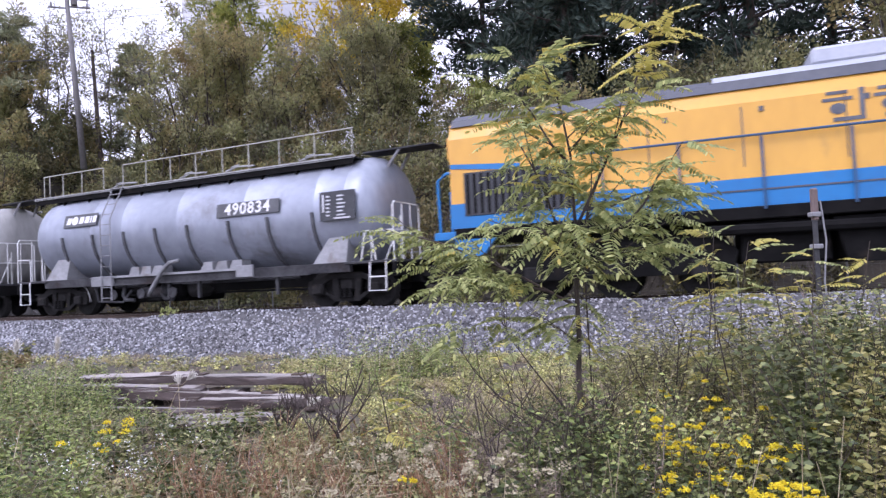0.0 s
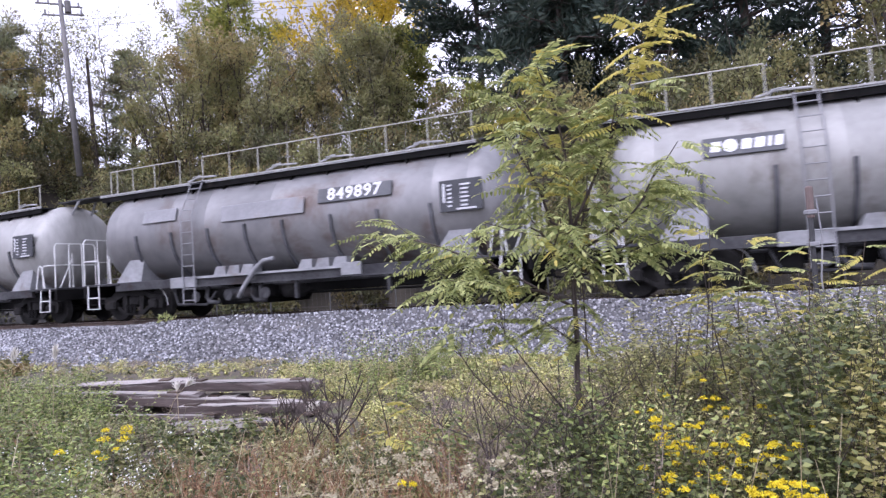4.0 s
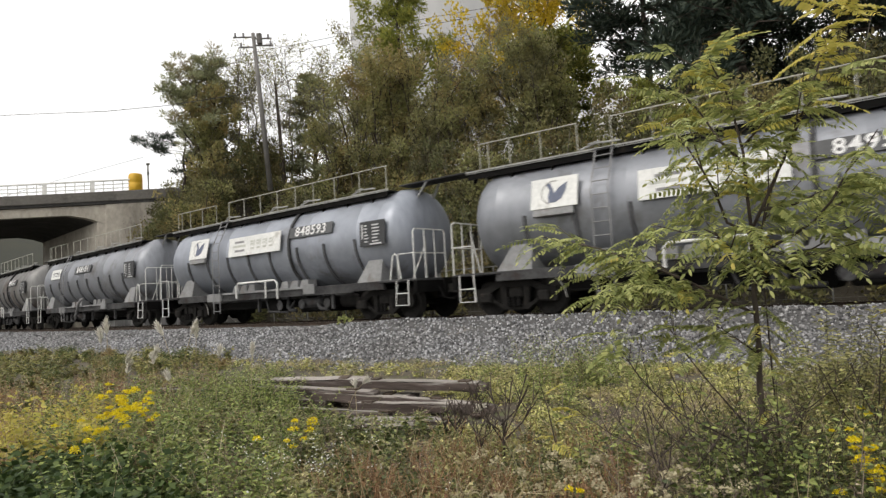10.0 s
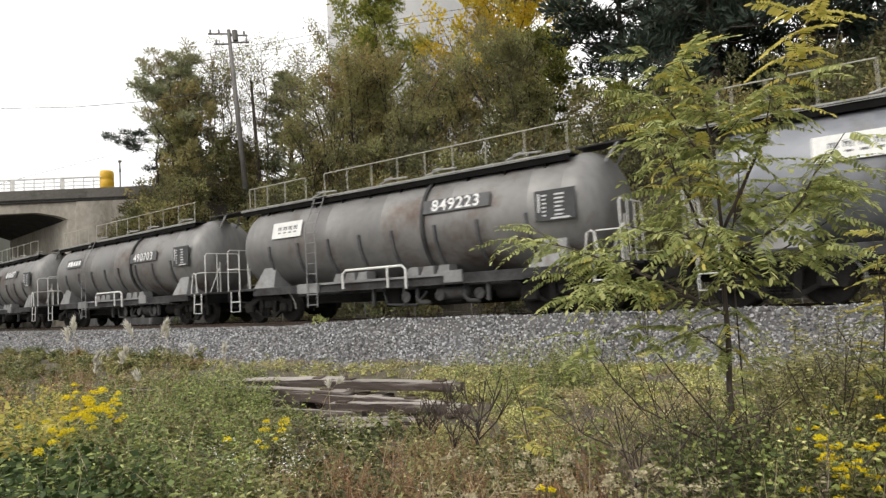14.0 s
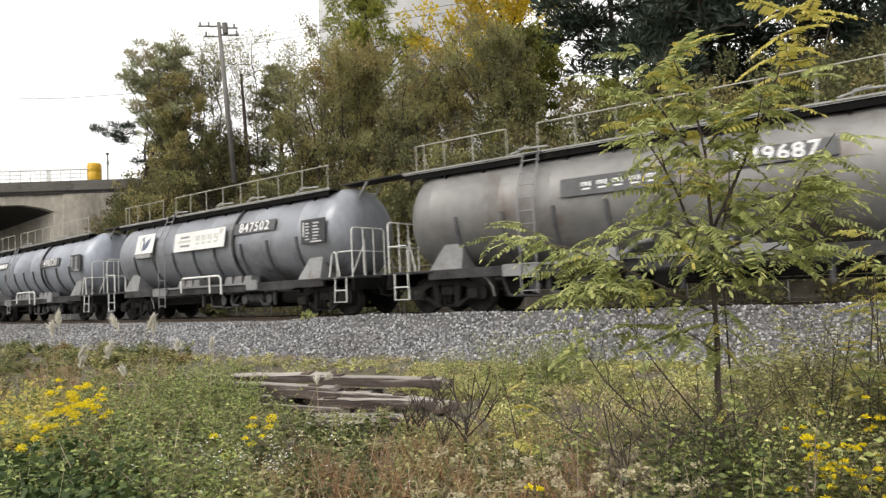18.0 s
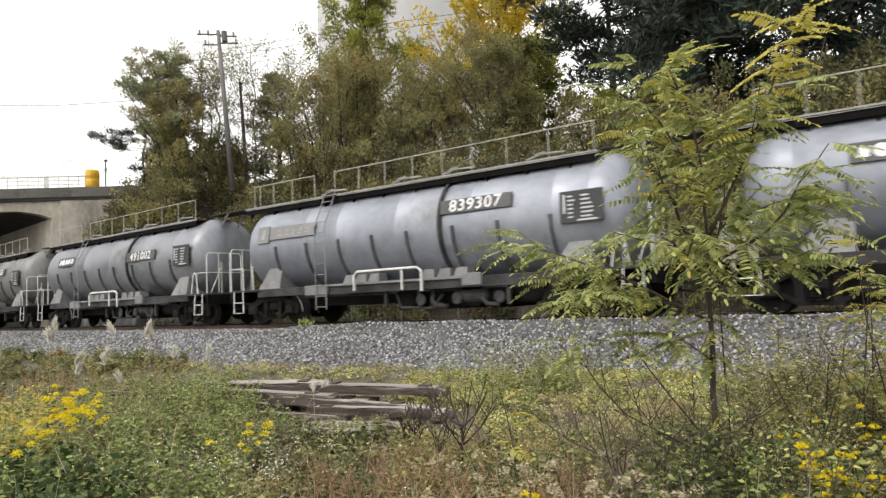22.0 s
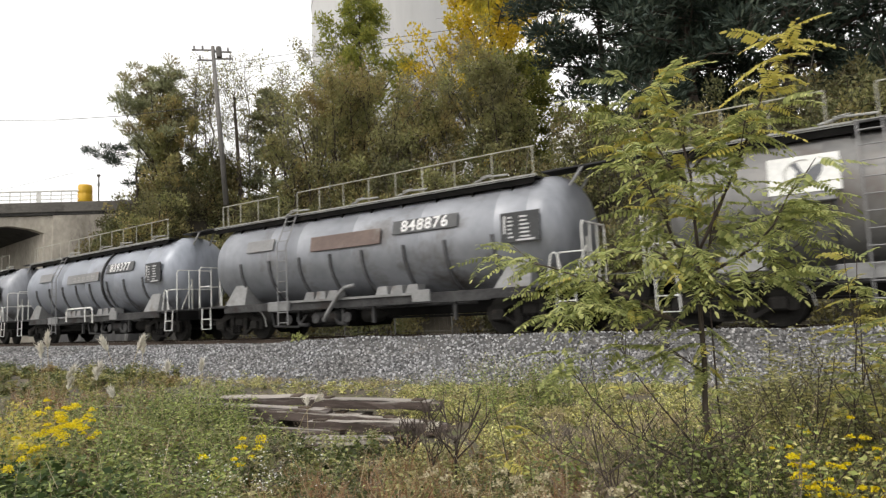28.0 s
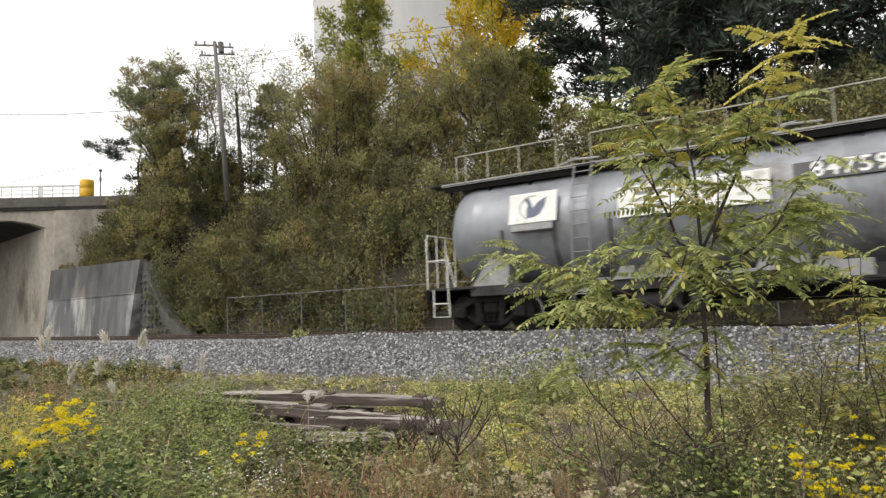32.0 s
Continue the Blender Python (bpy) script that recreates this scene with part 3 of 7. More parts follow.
def ballast():
    cs = np.concatenate([np.linspace(-4.75, -1.5, 27), np.linspace(-1.2, 1.2, 7), np.linspace(1.6, 3.2, 7)])
    ss = np.concatenate([np.linspace(-150, -62, 45), np.linspace(-60, 8, 273), np.linspace(10, 120, 45)])
    v = [tuple(beside(float(s), float(c), float(ballast_height(c, s)))) for s in ss for c in cs]
    n = len(cs)
    f = [(i * n + j, (i + 1) * n + j, (i + 1) * n + j + 1, i * n + j + 1) for i in range(len(ss) - 1) for j in range(n - 1)]
    me = bpy.data.meshes.new("ballast_bed")
    me.from_pydata(v, [], f)
    bed = tagged(part("ballast_bed", me, M_BALLAST, smooth=True), "grey crushed stone bed under the railway track", "ballast", kind="structure")
    rng = np.random.default_rng(5)
    n = 66000
    u = rng.random(n)
    s = 6 - 62 * u ** 1.55
    c = rng.uniform(-4.75, -0.85, n)
    far = rng.random(n) < 0.04
    c = np.where(far, rng.uniform(0.85, 2.9, n), c)
    mid = rng.random(n) < 0.07
    c = np.where(mid, rng.uniform(-0.6, 0.6, n), c)
    stray = rng.random(n) < 0.02
    c = np.where(stray, rng.uniform(-5.6, -4.5, n), c)
    z = np.where(c < -4.7, 0.24, ballast_height(c, s))
    base = np.array([tuple(beside(a, b, h)) for a, b, h in zip(s, c, z)])
    size = rng.uniform(0.014, 0.031, n) * (1 + 0.5 * np.clip(-s / 50, 0, 1))
    wedge = np.array([(math.cos(k * 2.094) * r, math.sin(k * 2.094) * r, z) for z, r in ((-0.8, 1.5), (0.75, 1.05)) for k in range(3)])
    pts = wedge[None] * (1 + rng.uniform(-0.4, 0.25, (n, 6, 3))) + rng.uniform(-0.2, 0.2, (n, 6, 3))
    pts *= rng.uniform(0.6, 1.2, (n, 1, 3)) * size[:, None, None]
    a = rng.uniform(0, 6.28, (n, 1))
    b = rng.uniform(-0.7, 0.7, (n, 1))
    x, y, zz = pts[..., 0], pts[..., 1], pts[..., 2]
    x, zz = x * np.cos(b) - zz * np.sin(b), x * np.sin(b) + zz * np.cos(b)
    x, y = x * np.cos(a) - y * np.sin(a), x * np.sin(a) + y * np.cos(a)
    co = np.stack([x, y, zz], -1) + base[:, None] + np.array([0, 0, 0.016])
    faces = np.array([(3, 4, 5), (0, 1, 4), (0, 4, 3), (1, 2, 5), (1, 5, 4), (2, 0, 3), (2, 3, 5)])
    f = (faces[None] + (np.arange(n) * 6)[:, None, None]).reshape(-1, 3)
    me = bpy.data.meshes.new("ballast_stones")
    me.vertices.add(6 * n)
    me.vertices.foreach_set("co", np.ascontiguousarray(co, np.float32).ravel())
    me.loops.add(len(f) * 3)
    me.loops.foreach_set("vertex_index", f.astype(np.int32).ravel())
    me.polygons.add(len(f))
    me.polygons.foreach_set("loop_start", np.arange(len(f), dtype=np.int32) * 3)
    me.update(calc_edges=True)
    me.materials.append(M_STONE)
    tagged(part("ballast_stones", me, M_STONE), "loose angular grey and white ballast stones", "ballast", kind="stuff")


def railway_track():
    root = tagged(new("railway_track"), "single railway track with rusty steel rails on concrete sleepers", "railway track", kind="structure")
    prof = [(-0.065, 0), (-0.065, 0.015), (-0.012, 0.03), (-0.012, 0.11), (-0.035, 0.12), (-0.035, 0.150), (0.035, 0.150), (0.035, 0.12), (0.012, 0.11), (0.012, 0.03), (0.065, 0.015), (0.065, 0)]
    ss = np.concatenate([np.linspace(-240, -80, 17), np.linspace(-76, 14, 91), np.linspace(20, 160, 8)])
    for side in (-0.7525, 0.7525):
        bm = bmesh.new()
        rings = [[bm.verts.new(beside(float(s), side + a, RAIL_Z - 0.15 + h)) for a, h in prof] for s in ss]
        for r, q in zip(rings, rings[1:]):
            for k in range(len(prof)):
                f = bm.faces.new((r[k], q[k], q[(k + 1) % len(prof)], r[(k + 1) % len(prof)]))
                f.material_index = 1 if k == 5 else 0
        ob = part("rail", bm, None, root)
        ob.data.materials.append(M_RAIL)
        ob.data.materials.append(M_RAILHEAD)
    me = bpy.data.meshes.new("sleeper")
    b = box(-0.125, 0.125, -1.2, 1.2, -0.19, 0.0, 0.02)
    b.to_mesh(me)
    b.free()
    me.materials.append(M_SLEEPER)
    for i in range(125):
        s = -70 + i * 0.62
        x, y, th = line_at(s)
        ob = new("sleeper", me)
        ob.parent = root
        ob.matrix_basis = Matrix.Translation((x, y, RAIL_Z - 0.15)) @ Matrix.Rotation(th, 4, "Z")


# ---- bridge, walls and fence ----
def frame_at(s):
    x, y, th = line_at(s)
    return Matrix.Translation((x, y, 0)) @ Matrix.Rotation(th, 4, "Z")


def road_bridge():
    """Overbridge across the track; local x along the track, y across it."""
    root = tagged(new("road_bridge"), "weathered concrete road bridge over the railway with white railing", "bridge", kind="structure")
    root.matrix_basis = frame_at(-52.3) @ pose(0, 0, -0.65)
    SKEW = 0.879
    # Deck width is assumed: stretched out of view to darken the abutment's inner face.
    D0, D1 = -16.0, 0.0
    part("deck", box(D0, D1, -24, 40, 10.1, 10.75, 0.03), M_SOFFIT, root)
    part("kerb", box(D1 - 0.35, D1 + 0.12, -24, 40, 10.3, 11.0, 0.04), M_KERB, root, "dark weathered edge beam")
    part("kerb", box(D0 - 0.1, D0 + 0.35, -24, 40, 10.3, 11.0, 0.04), M_KERB, root)
    part("road_surface", box(D0 + 0.36, D1 - 0.36, -24, 60, 10.754, 10.82), M_ASPHALT, root)
    # portal beams: pale edge beam, and the slab behind it coloured dark for shade
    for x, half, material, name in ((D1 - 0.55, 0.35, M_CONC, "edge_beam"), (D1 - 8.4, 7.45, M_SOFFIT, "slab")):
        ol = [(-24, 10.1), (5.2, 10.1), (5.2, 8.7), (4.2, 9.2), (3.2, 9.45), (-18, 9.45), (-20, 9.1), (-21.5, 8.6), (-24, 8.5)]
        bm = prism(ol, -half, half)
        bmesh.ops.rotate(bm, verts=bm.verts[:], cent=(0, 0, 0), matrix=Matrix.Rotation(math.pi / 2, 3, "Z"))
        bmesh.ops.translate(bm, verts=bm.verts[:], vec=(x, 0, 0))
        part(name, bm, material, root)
    part("abutment", box(D0 + 0.2, D1 - 0.25, 4.8, 12, 0.3, 10.1, 0.04), M_CONC, root, "streaked pale concrete abutment wall")
    part("abutment", box(D0 + 0.2, D1 - 0.25, -32, -21.5, -0.2, 10.1, 0.04), M_CONC, root)
    part("wing_wall", box(D1 - 0.6, D1 - 0.05, 5.2, 10.5, 4.4, 10.25, 0.03), M_CONC, root)
    y = -23.0
    while y < 6.6:
        part("railing_post", box(D1 - 0.08, D1 + 0.02, y - 0.11, y + 0.11, 11.0, 11.84), M_WHITE, root)
        y += 2.5
    for z in (11.78, 11.5, 11.22):
        part("railing_bar", tube([(D1 - 0.03, -24, z), (D1 - 0.03, 6.6, z)], 0.07 if z > 11.7 else 0.04), M_WHITE, root)
    for k in range(60):
        y = -23.4 + k * 0.5
        part("baluster", tube([(D1 - 0.03, y, 11.02), (D1 - 0.03, y, 11.78)], 0.032, 5), M_WHITE, root)
    # the bridge crosses the line askew
    for ob in root.children:
        for v in ob.data.vertices:
            v.co.x += SKEW * v.co.y
    barrel = tagged(new("crash_barrel"), "yellow plastic crash barrel at the end of the bridge railing", "traffic barrel")
    prof = [(0, 0.42), (0.1, 0.46), (0.55, 0.47), (0.6, 0.44), (0.66, 0.47), (1.15, 0.46), (1.25, 0.4)]
    bm = lathe_x(prof, 20)
    bmesh.ops.rotate(bm, verts=bm.verts[:], cent=(0, 0, 0), matrix=Matrix.Rotation(-math.pi / 2, 3, "Y"))
    part("body", bm, M_BARREL, barrel, smooth=True)
    barrel.matrix_basis = root.matrix_basis @ pose(-0.5 + SKEW * 6.9, 6.9, 10.98)
    sign = tagged(new("road_post"), "thin dark post standing beside the bridge", "post")
    part("shaft", tube([(0, 0, 0), (0, 0, 2.0)], 0.05), M_POLE, sign)
    part("cap", box(-0.1, 0.1, -0.1, 0.1, 2.0, 2.15, 0.02), M_POLE, sign)
    part("reflector", box(-0.07, 0.07, -0.07, 0.07, 1.3, 1.55, 0.02), M_PLATEGREY, sign)
    sign.matrix_basis = root.matrix_basis @ pose(-0.4 + SKEW * 7.55, 7.55, 10.8)


def retaining_wall():
    root = tagged(new("retaining_wall"), "black-stained concrete retaining wall below the bank", "retaining wall", kind="structure")
    root.matrix_basis = frame_at(-43.0)
    def lift(x0, x1, y0, z0, x2, y1, y2, za, zb, material, label):
        """One pour of concrete, battered towards the top."""
        bm = bmesh.new()
        lo = [(x0, y0, z0), (x1, y0, z0), (x1, 5.6, z0), (x0, 5.6, z0)]
        hi = [(x0, y1, za), (x2, y2, zb), (x2, 5.6, zb), (x0, 5.6, za)]
        a, b = [bm.verts.new(v) for v in lo], [bm.verts.new(v) for v in hi]
        bm.faces.new(a[::-1])
        bm.faces.new(b)
        for i in range(4):
            bm.faces.new((a[i], a[(i + 1) % 4], b[(i + 1) % 4], b[i]))
        part("lift", bm, material, root, label)
    lift(-5.2, 7.9, 4.7, 0.4, 8.12, 4.93, 4.96, 3.2, 3.12, M_CONCDARK, "grey lower pour with pale run-off stains")
    lift(-5.2, 8.1, 4.97, 3.1, 8.3, 5.12, 5.2, 5.3, 5.02, M_CONCBLACK, "blackened upper pour")
    part("lift_joint", prism([(-5.1, 3.2), (8.1, 3.13), (8.1, 3.18), (-5.1, 3.25)], 4.9, 4.99), M_CONCDARK, root, "pale ledge at the pour joint")
    rng = random.Random(3)
    me = []
    for k in range(4):
        b2 = bmesh.new()
        bmesh.ops.create_icosphere(b2, subdivisions=1, radius=1)
        for v in b2.verts:
            v.co *= rng.uniform(0.75, 1.1)
        m = bpy.data.meshes.new("stone")
        b2.to_mesh(m)
        b2.free()
        m.materials.append(M_RUBBLE)
        me.append(m)
    rubble = tagged(new("rubble_facing"), "dark rubble stone facing beside the concrete wall", "stone wall", kind="structure")
    rubble.matrix_basis = root.matrix_basis
    part("backing", prism([(7.9, 0.4), (14.2, 0.4), (12.6, 1.1), (10.6, 2.2), (9.4, 3.6), (8.3, 4.9)], 5.35, 5.9), M_RUBBLE, rubble)
    for i in range(11):
        for j in range(10):
            x, z = 8.15 + i * 0.42 + rng.uniform(-0.1, 0.1), 0.6 + j * 0.4 + rng.uniform(-0.08, 0.08)
            if z > 4.5 - (x - 8.3) * 1.25:
                continue
            ob = new("stone", me[rng.randrange(4)])
            ob.parent = rubble
            ob.matrix_basis = pose(x, 5.34, z) @ Matrix.Diagonal((rng.uniform(0.14, 0.22), 0.06, rng.uniform(0.11, 0.19), 1)) @ pose(0, 0, 0, rng.uniform(0, 90), rng.uniform(0, 90), 0)


def mesh_fence():
    root = tagged(new("wire_fence"), "low grey steel post and wire mesh fence beside the track", "fence", kind="structure")
    c0 = 5.0
    s_list = [-26.0 + 2.66 * i for i in range(13)]
    for s in s_list:
        part("post", tube([beside(s, c0, 0.45), beside(s, c0, 2.52)], 0.026, 6), M_FENCE, root)
    part("top_rail", tube([beside(-26.0 + k, c0, 2.52) for k in range(33)], 0.022, 6), M_FENCE, root)
    for h in (0.95, 1.45, 1.95):
        part("wire", tube([beside(-26.0 + k * 2.3, c0, h) for k in range(15)], 0.006, 4), M_FENCE, root)
    rng = np.random.default_rng(1)
    p, q = [], []
    for k in range(170):
        s = -26.0 + k * 0.19
        p.append(beside(s, c0, 0.7))
        q.append(beside(s, c0, 2.4))
    part("mesh_wires", quads_mesh("mesh_wires", blades(np.array(p), np.array(q), 0.006, rng), M_FENCE), None, root)


def utility_poles():
    top, foot = Vector((-32.6, 26.2, 18.6)), Vector((-31.9, 26.5, 8.6))
    pole = tagged(new("utility_pole"), "leaning grey utility pole with cross arms above the bank", "utility pole")
    up = (top - foot).normalized()
    pole.matrix_basis = Matrix.Translation(foot)
    rel = lambda h: up * h
    part("shaft", tube([rel(0), rel(10.0)], 0.17, 10, end=0.11), M_POLE, pole, smooth=True)
    side = Vector((0.75, 0.66, 0))
    for h, a, b in ((9.75, -1.25, 0.15), (9.65, 0.1, 1.1), (9.1, -0.95, 0.1), (9.2, 0.1, 1.15)):
        part("cross_arm", tube([rel(h) + side * a, rel(h) + side * b], 0.055, 6), M_POLE, pole)
    for h, a in ((9.8, -1.1), (9.8, -0.6), (9.7, 0.9), (9.25, 1.0), (9.15, -0.8)):
        part("insulator", tube([rel(h) + side * a, rel(h + 0.22) + side * a], 0.06, 6), M_PLATEGREY, pole)
    part("transformer", tube([rel(9.3) + side * 0.35, rel(9.95) + side * 0.35], 0.17, 8), M_POLE, pole)
    p2 = tagged(new("utility_pole"), "thin dark bare pole above the bank", "utility pole")
    p2.matrix_basis = Matrix.Translation((-33.0, 28.6, 8.8))
    part("shaft", tube([(0, 0, 0), (-0.4, -0.1, 7.2)], 0.14, 8, end=0.08), M_BARK, p2)
    part("cap", tube([(-0.4, -0.1, 7.18), (-0.41, -0.1, 7.3)], 0.1, 8), M_BARK, p2)
    for name, pts in (("overhead_wire", [(-90, 8.5, 21.5), (-57.3, 17.9, 16.8), (-47.6, 20.9, 15.65), (-42.7, 22.0, 14.95), (-37.4, 23.1, 14.4), (-31.0, 24.4, 14.0)]), ("overhead_wire", [(-60, 40, 27.0), (-35.1, 48.7, 27.35), (-20.7, 56.3, 28.3), (0, 66, 30)]), ("overhead_wire", [(-60, 40, 26.3), (-35.1, 48.7, 26.7), (-20.7, 56.3, 27.6), (0, 66, 29.2)]), ("overhead_wire", [(-110, 40, 19.5), (-82.4, 36.2, 17.7), (-60.6, 34.9, 16.7)])):
        w = tagged(new(name), "thin dark overhead cable against the sky", "cable")
        part("cable", tube(pts, 0.022, 4), M_WIRE, w)


def silo():
    root = tagged(new("cement_silo"), "huge pale grey concrete silo behind the trees", "silo")
    bm = bmesh.new()
    rings = []
    for z, r in ((0, 11.6), (70, 11.6), (70, 12.0), (72, 12.0), (72, 11.0), (76, 2.0)):
        rings.append([bm.verts.new((r * math.cos(a), r * math.sin(a), z)) for a in [2 * math.pi * k / 64 for k in range(64)]])
    for a, b in zip(rings, rings[1:]):
        for k in range(64):
            bm.faces.new((a[k], a[(k + 1) % 64], b[(k + 1) % 64], b[k]))
    part("shell", bm, M_SILO, root, smooth=False)
    for z in (16, 27, 38, 49, 60):
        bm = bmesh.new()
        r0 = [[bm.verts.new((r * math.cos(a), r * math.sin(a), h)) for a in [2 * math.pi * k / 64 for k in range(64)]] for r, h in ((11.6, z), (11.66, z), (11.66, z + 0.2), (11.6, z + 0.2))]
        for a, b in zip(r0, r0[1:]):
            for k in range(64):
                bm.faces.new((a[k], a[(k + 1) % 64], b[(k + 1) % 64], b[k]))
        part("pour_ring", bm, M_SILO, root)
    root.matrix_basis = pose(-55.97, 77.27, 8.5)
    s2 = tagged(new("silo_hopper_house"), "pale grey plant building with a pointed roof behind the trees", "building")
    part("wall", box(-4, 4, -4, 4, 0, 9, 0.1), M_SILO, s2)
    bm = bmesh.new()
    b = [bm.verts.new(v) for v in ((-4.3, -4.3, 9), (4.3, -4.3, 9), (4.3, 4.3, 9), (-4.3, 4.3, 9))]
    t = bm.verts.new((0, 0, 15.5))
    bm.faces.new(b[::-1])
    for i in range(4):
        bm.faces.new((b[i], b[(i + 1) % 4], t))
    part("roof", bm, M_SILO, s2)
    s2.matrix_basis = pose(-26.0, 66.0, 8.5, 0, 0, 20)


# ---- cement tank wagon ----
MID = 6.69
TANK_Z, TANK_R = 2.38, 1.38


def tank_wagon(kind):
    """One wagon; local x forward from its middle, y away from the camera side, z up from the rail. kind: pipe or loop."""
    root = new("tank_wagon")
    S = lambda s: s - MID
    prof = [(S(0.33), 0.02)]
    for k in range(1, 13):
        a = math.pi / 2 * k / 12
        prof.append((S(1.27) - 0.94 * math.cos(a), TANK_R * max(1 - math.cos(a) ** 2.5, 0.0004) ** 0.44))
    ring = []
    for sx in (1.31, 3.3, 4.6, 6.7, 9.0, 11.2, 12.05):
        ring += [(S(sx) - 0.03, TANK_R), (S(sx) - 0.022, TANK_R + 0.003), (S(sx) + 0.022, TANK_R + 0.003), (S(sx) + 0.03, TANK_R)]
    prof += ring
    for k in range(12, 0, -1):
        a = math.pi / 2 * k / 12
        prof.append((S(12.1) + 0.92 * math.cos(a), TANK_R * max(1 - math.cos(a) ** 2.5, 0.0004) ** 0.44))
    prof.append((S(13.02), 0.02))
    part("tank", lathe_x(prof, 48, 0, TANK_Z), M_TANK, root, "dusty grey painted cylindrical tank", smooth=True)
    # stiffening ribs round the belly
    def belly(s, half, r0, r1, a0, a1, steps=14):
        bm = bmesh.new()
        rows = []
        for k in range(steps + 1):
            a = a0 + (a1 - a0) * k / steps
            d = (math.cos(a), math.sin(a))
            rows.append([bm.verts.new((S(s) + x, d[0] * r, TANK_Z + d[1] * r)) for x, r in ((-half, r0), (-half, r1), (half, r1), (half, r0))])
        for p, q in zip(rows, rows[1:]):
            for i in range(3):
                bm.faces.new((p[i], p[i + 1], q[i + 1], q[i]))
        bm.faces.new(rows[0])
        bm.faces.new(rows[-1][::-1])
        bmesh.ops.recalc_face_normals(bm, faces=bm.faces[:])
        return bm
    for s in (2.13, 3.42, 4.7, 5.92, 7.1, 8.52, 9.8, 11.16):
        part("rib", belly(s, 0.035, TANK_R - 0.02, TANK_R + 0.06, math.pi + 0.02, 2 * math.pi - 0.02), M_RIB, root)
    if kind == "loop":
        part("hose_strap", belly(8.15, 0.045, TANK_R - 0.02, TANK_R + 0.07, math.radians(124), math.radians(236)), M_FRAME, root, "dark curved pipe strap round the tank")
    # walkway on top
    part("walkway", box(S(0.3), S(12.15), -0.98, 0.98, 3.655, 3.68), M_WALK, root, "black steel walkway plate")
    for y in (-0.98, 0.96):
        part("walkway_edge", box(S(0.28), S(12.17), y, y + 0.02, 3.645, 3.715), M_EDGE, root)
    # Black strip added where only the walkway's shade falls.
    part("walkway_fascia", box(S(0.32), S(12.12), -0.955, -0.935, 3.5, 3.65), M_BLACK, root, "black strip standing in for the shade under the walkway edge")
    for a, b in ((-0.6, 0.1), (12.0, 13.98)):
        part("end_plate", box(S(a), S(b), -0.32, 0.32, 3.84, 3.88, 0.005), M_WALK, root)
    for k in range(11):
        s = 0.5 + k * 1.1
        q = prism([(-0.97, 3.64), (-0.7, 3.64), (-0.93, 3.36)], -0.02, 0.02)
        bmesh.ops.rotate(q, verts=q.verts[:], cent=(0, 0, 0), matrix=Matrix.Rotation(math.pi / 2, 3, "Z"))
        bmesh.ops.translate(q, verts=q.verts[:], vec=(S(s), 0, 0))
        for v in q.verts:
            v.co.y = -abs(v.co.y)
        bmesh.ops.recalc_face_normals(q, faces=q.faces[:])
        part("bracket", q, M_BLACK, root)
    for s in (12.55, 0.75):
        e = 0.5 if s > 6 else -0.45
        for y in (-0.28, 0.28):
            part("end_strut", tube([(S(s), y * 1.3, 3.2), (S(s) + e, y, 3.86)], 0.035, 6), M_SADDLE, root)
    for s in (3.75, 6.5, 8.2, 10.7):
        cx = S(s)
        h = part("hatch", lathe_x([(-0.02, 0.22), (0.0, 0.24), (0.07, 0.24), (0.1, 0.2), (0.12, 0.06)], 16), M_SADDLE, root, "round filling hatch with clamps")
        h.matrix_basis = Matrix.Translation((cx, -0.45, 3.69)) @ Matrix.Rotation(-math.pi / 2, 4, "Y")
        part("hatch_bar", tube([(cx - 0.5, -0.5, 3.84), (cx - 0.1, -0.5, 3.93), (cx + 0.5, -0.5, 3.9)], 0.025, 6), M_EDGE, root)
        part("hatch_clamp", box(cx + 0.34, cx + 0.6, -0.62, -0.5, 3.69, 3.8, 0.02), M_SADDLE, root)
        part("hatch_lever", tube([(cx - 0.3, -0.55, 3.7), (cx - 0.22, -0.6, 3.92), (cx + 0.05, -0.6, 3.95)], 0.018, 5), M_EDGE, root)
    # railing on the near edge of the walkway
    posts = (0.72, 0.98, 1.6, 2.45, 3.4, 4.22, 5.15, 6.1, 7.05, 8.0, 8.9, 9.9, 11.0, 12.1)
    me = None
    for s in posts:
        if me is None:
            b = tube([(0, -0.95, 3.67), (0, -0.95, 4.36)], 0.014, 6)
            ob = part("railing_post", b, M_RAILING, root)
            me = ob.data
        else:
            ob = part("railing_post", me, None, root)
        ob.location.x = S(s)
    part("railing_bar", tube([(S(0.7), -0.95, 4.37), (S(3.4), -0.95, 4.37)], 0.015, 6), M_RAILING, root)
    part("railing_bar", tube([(S(4.22), -0.95, 4.37), (S(12.15), -0.95, 4.37)], 0.015, 6), M_RAILING, root)
    # side ladder
    lad = part("ladder", box(S(3.82), S(4.32), -1.06, -0.98, 3.64, 3.68), M_FRAME, root)
    for s in (3.86, 4.26):
        part("stile", tube([(S(s), -1.47, 0.42), (S(s), -1.47, 2.75), (S(s), -1.2, 3.3), (S(s), -1.02, 3.72)], 0.018, 6), M_PLATEGREY, lad)
    for k in range(11):
        z = 0.5 + k * 0.3
        y = -1.47 if z < 2.75 else -1.47 + (z - 2.75) * 0.47
        part("rung", tube([(S(3.86), y, z), (S(4.26), y, z)], 0.013, 5), M_PLATEGREY, lad)
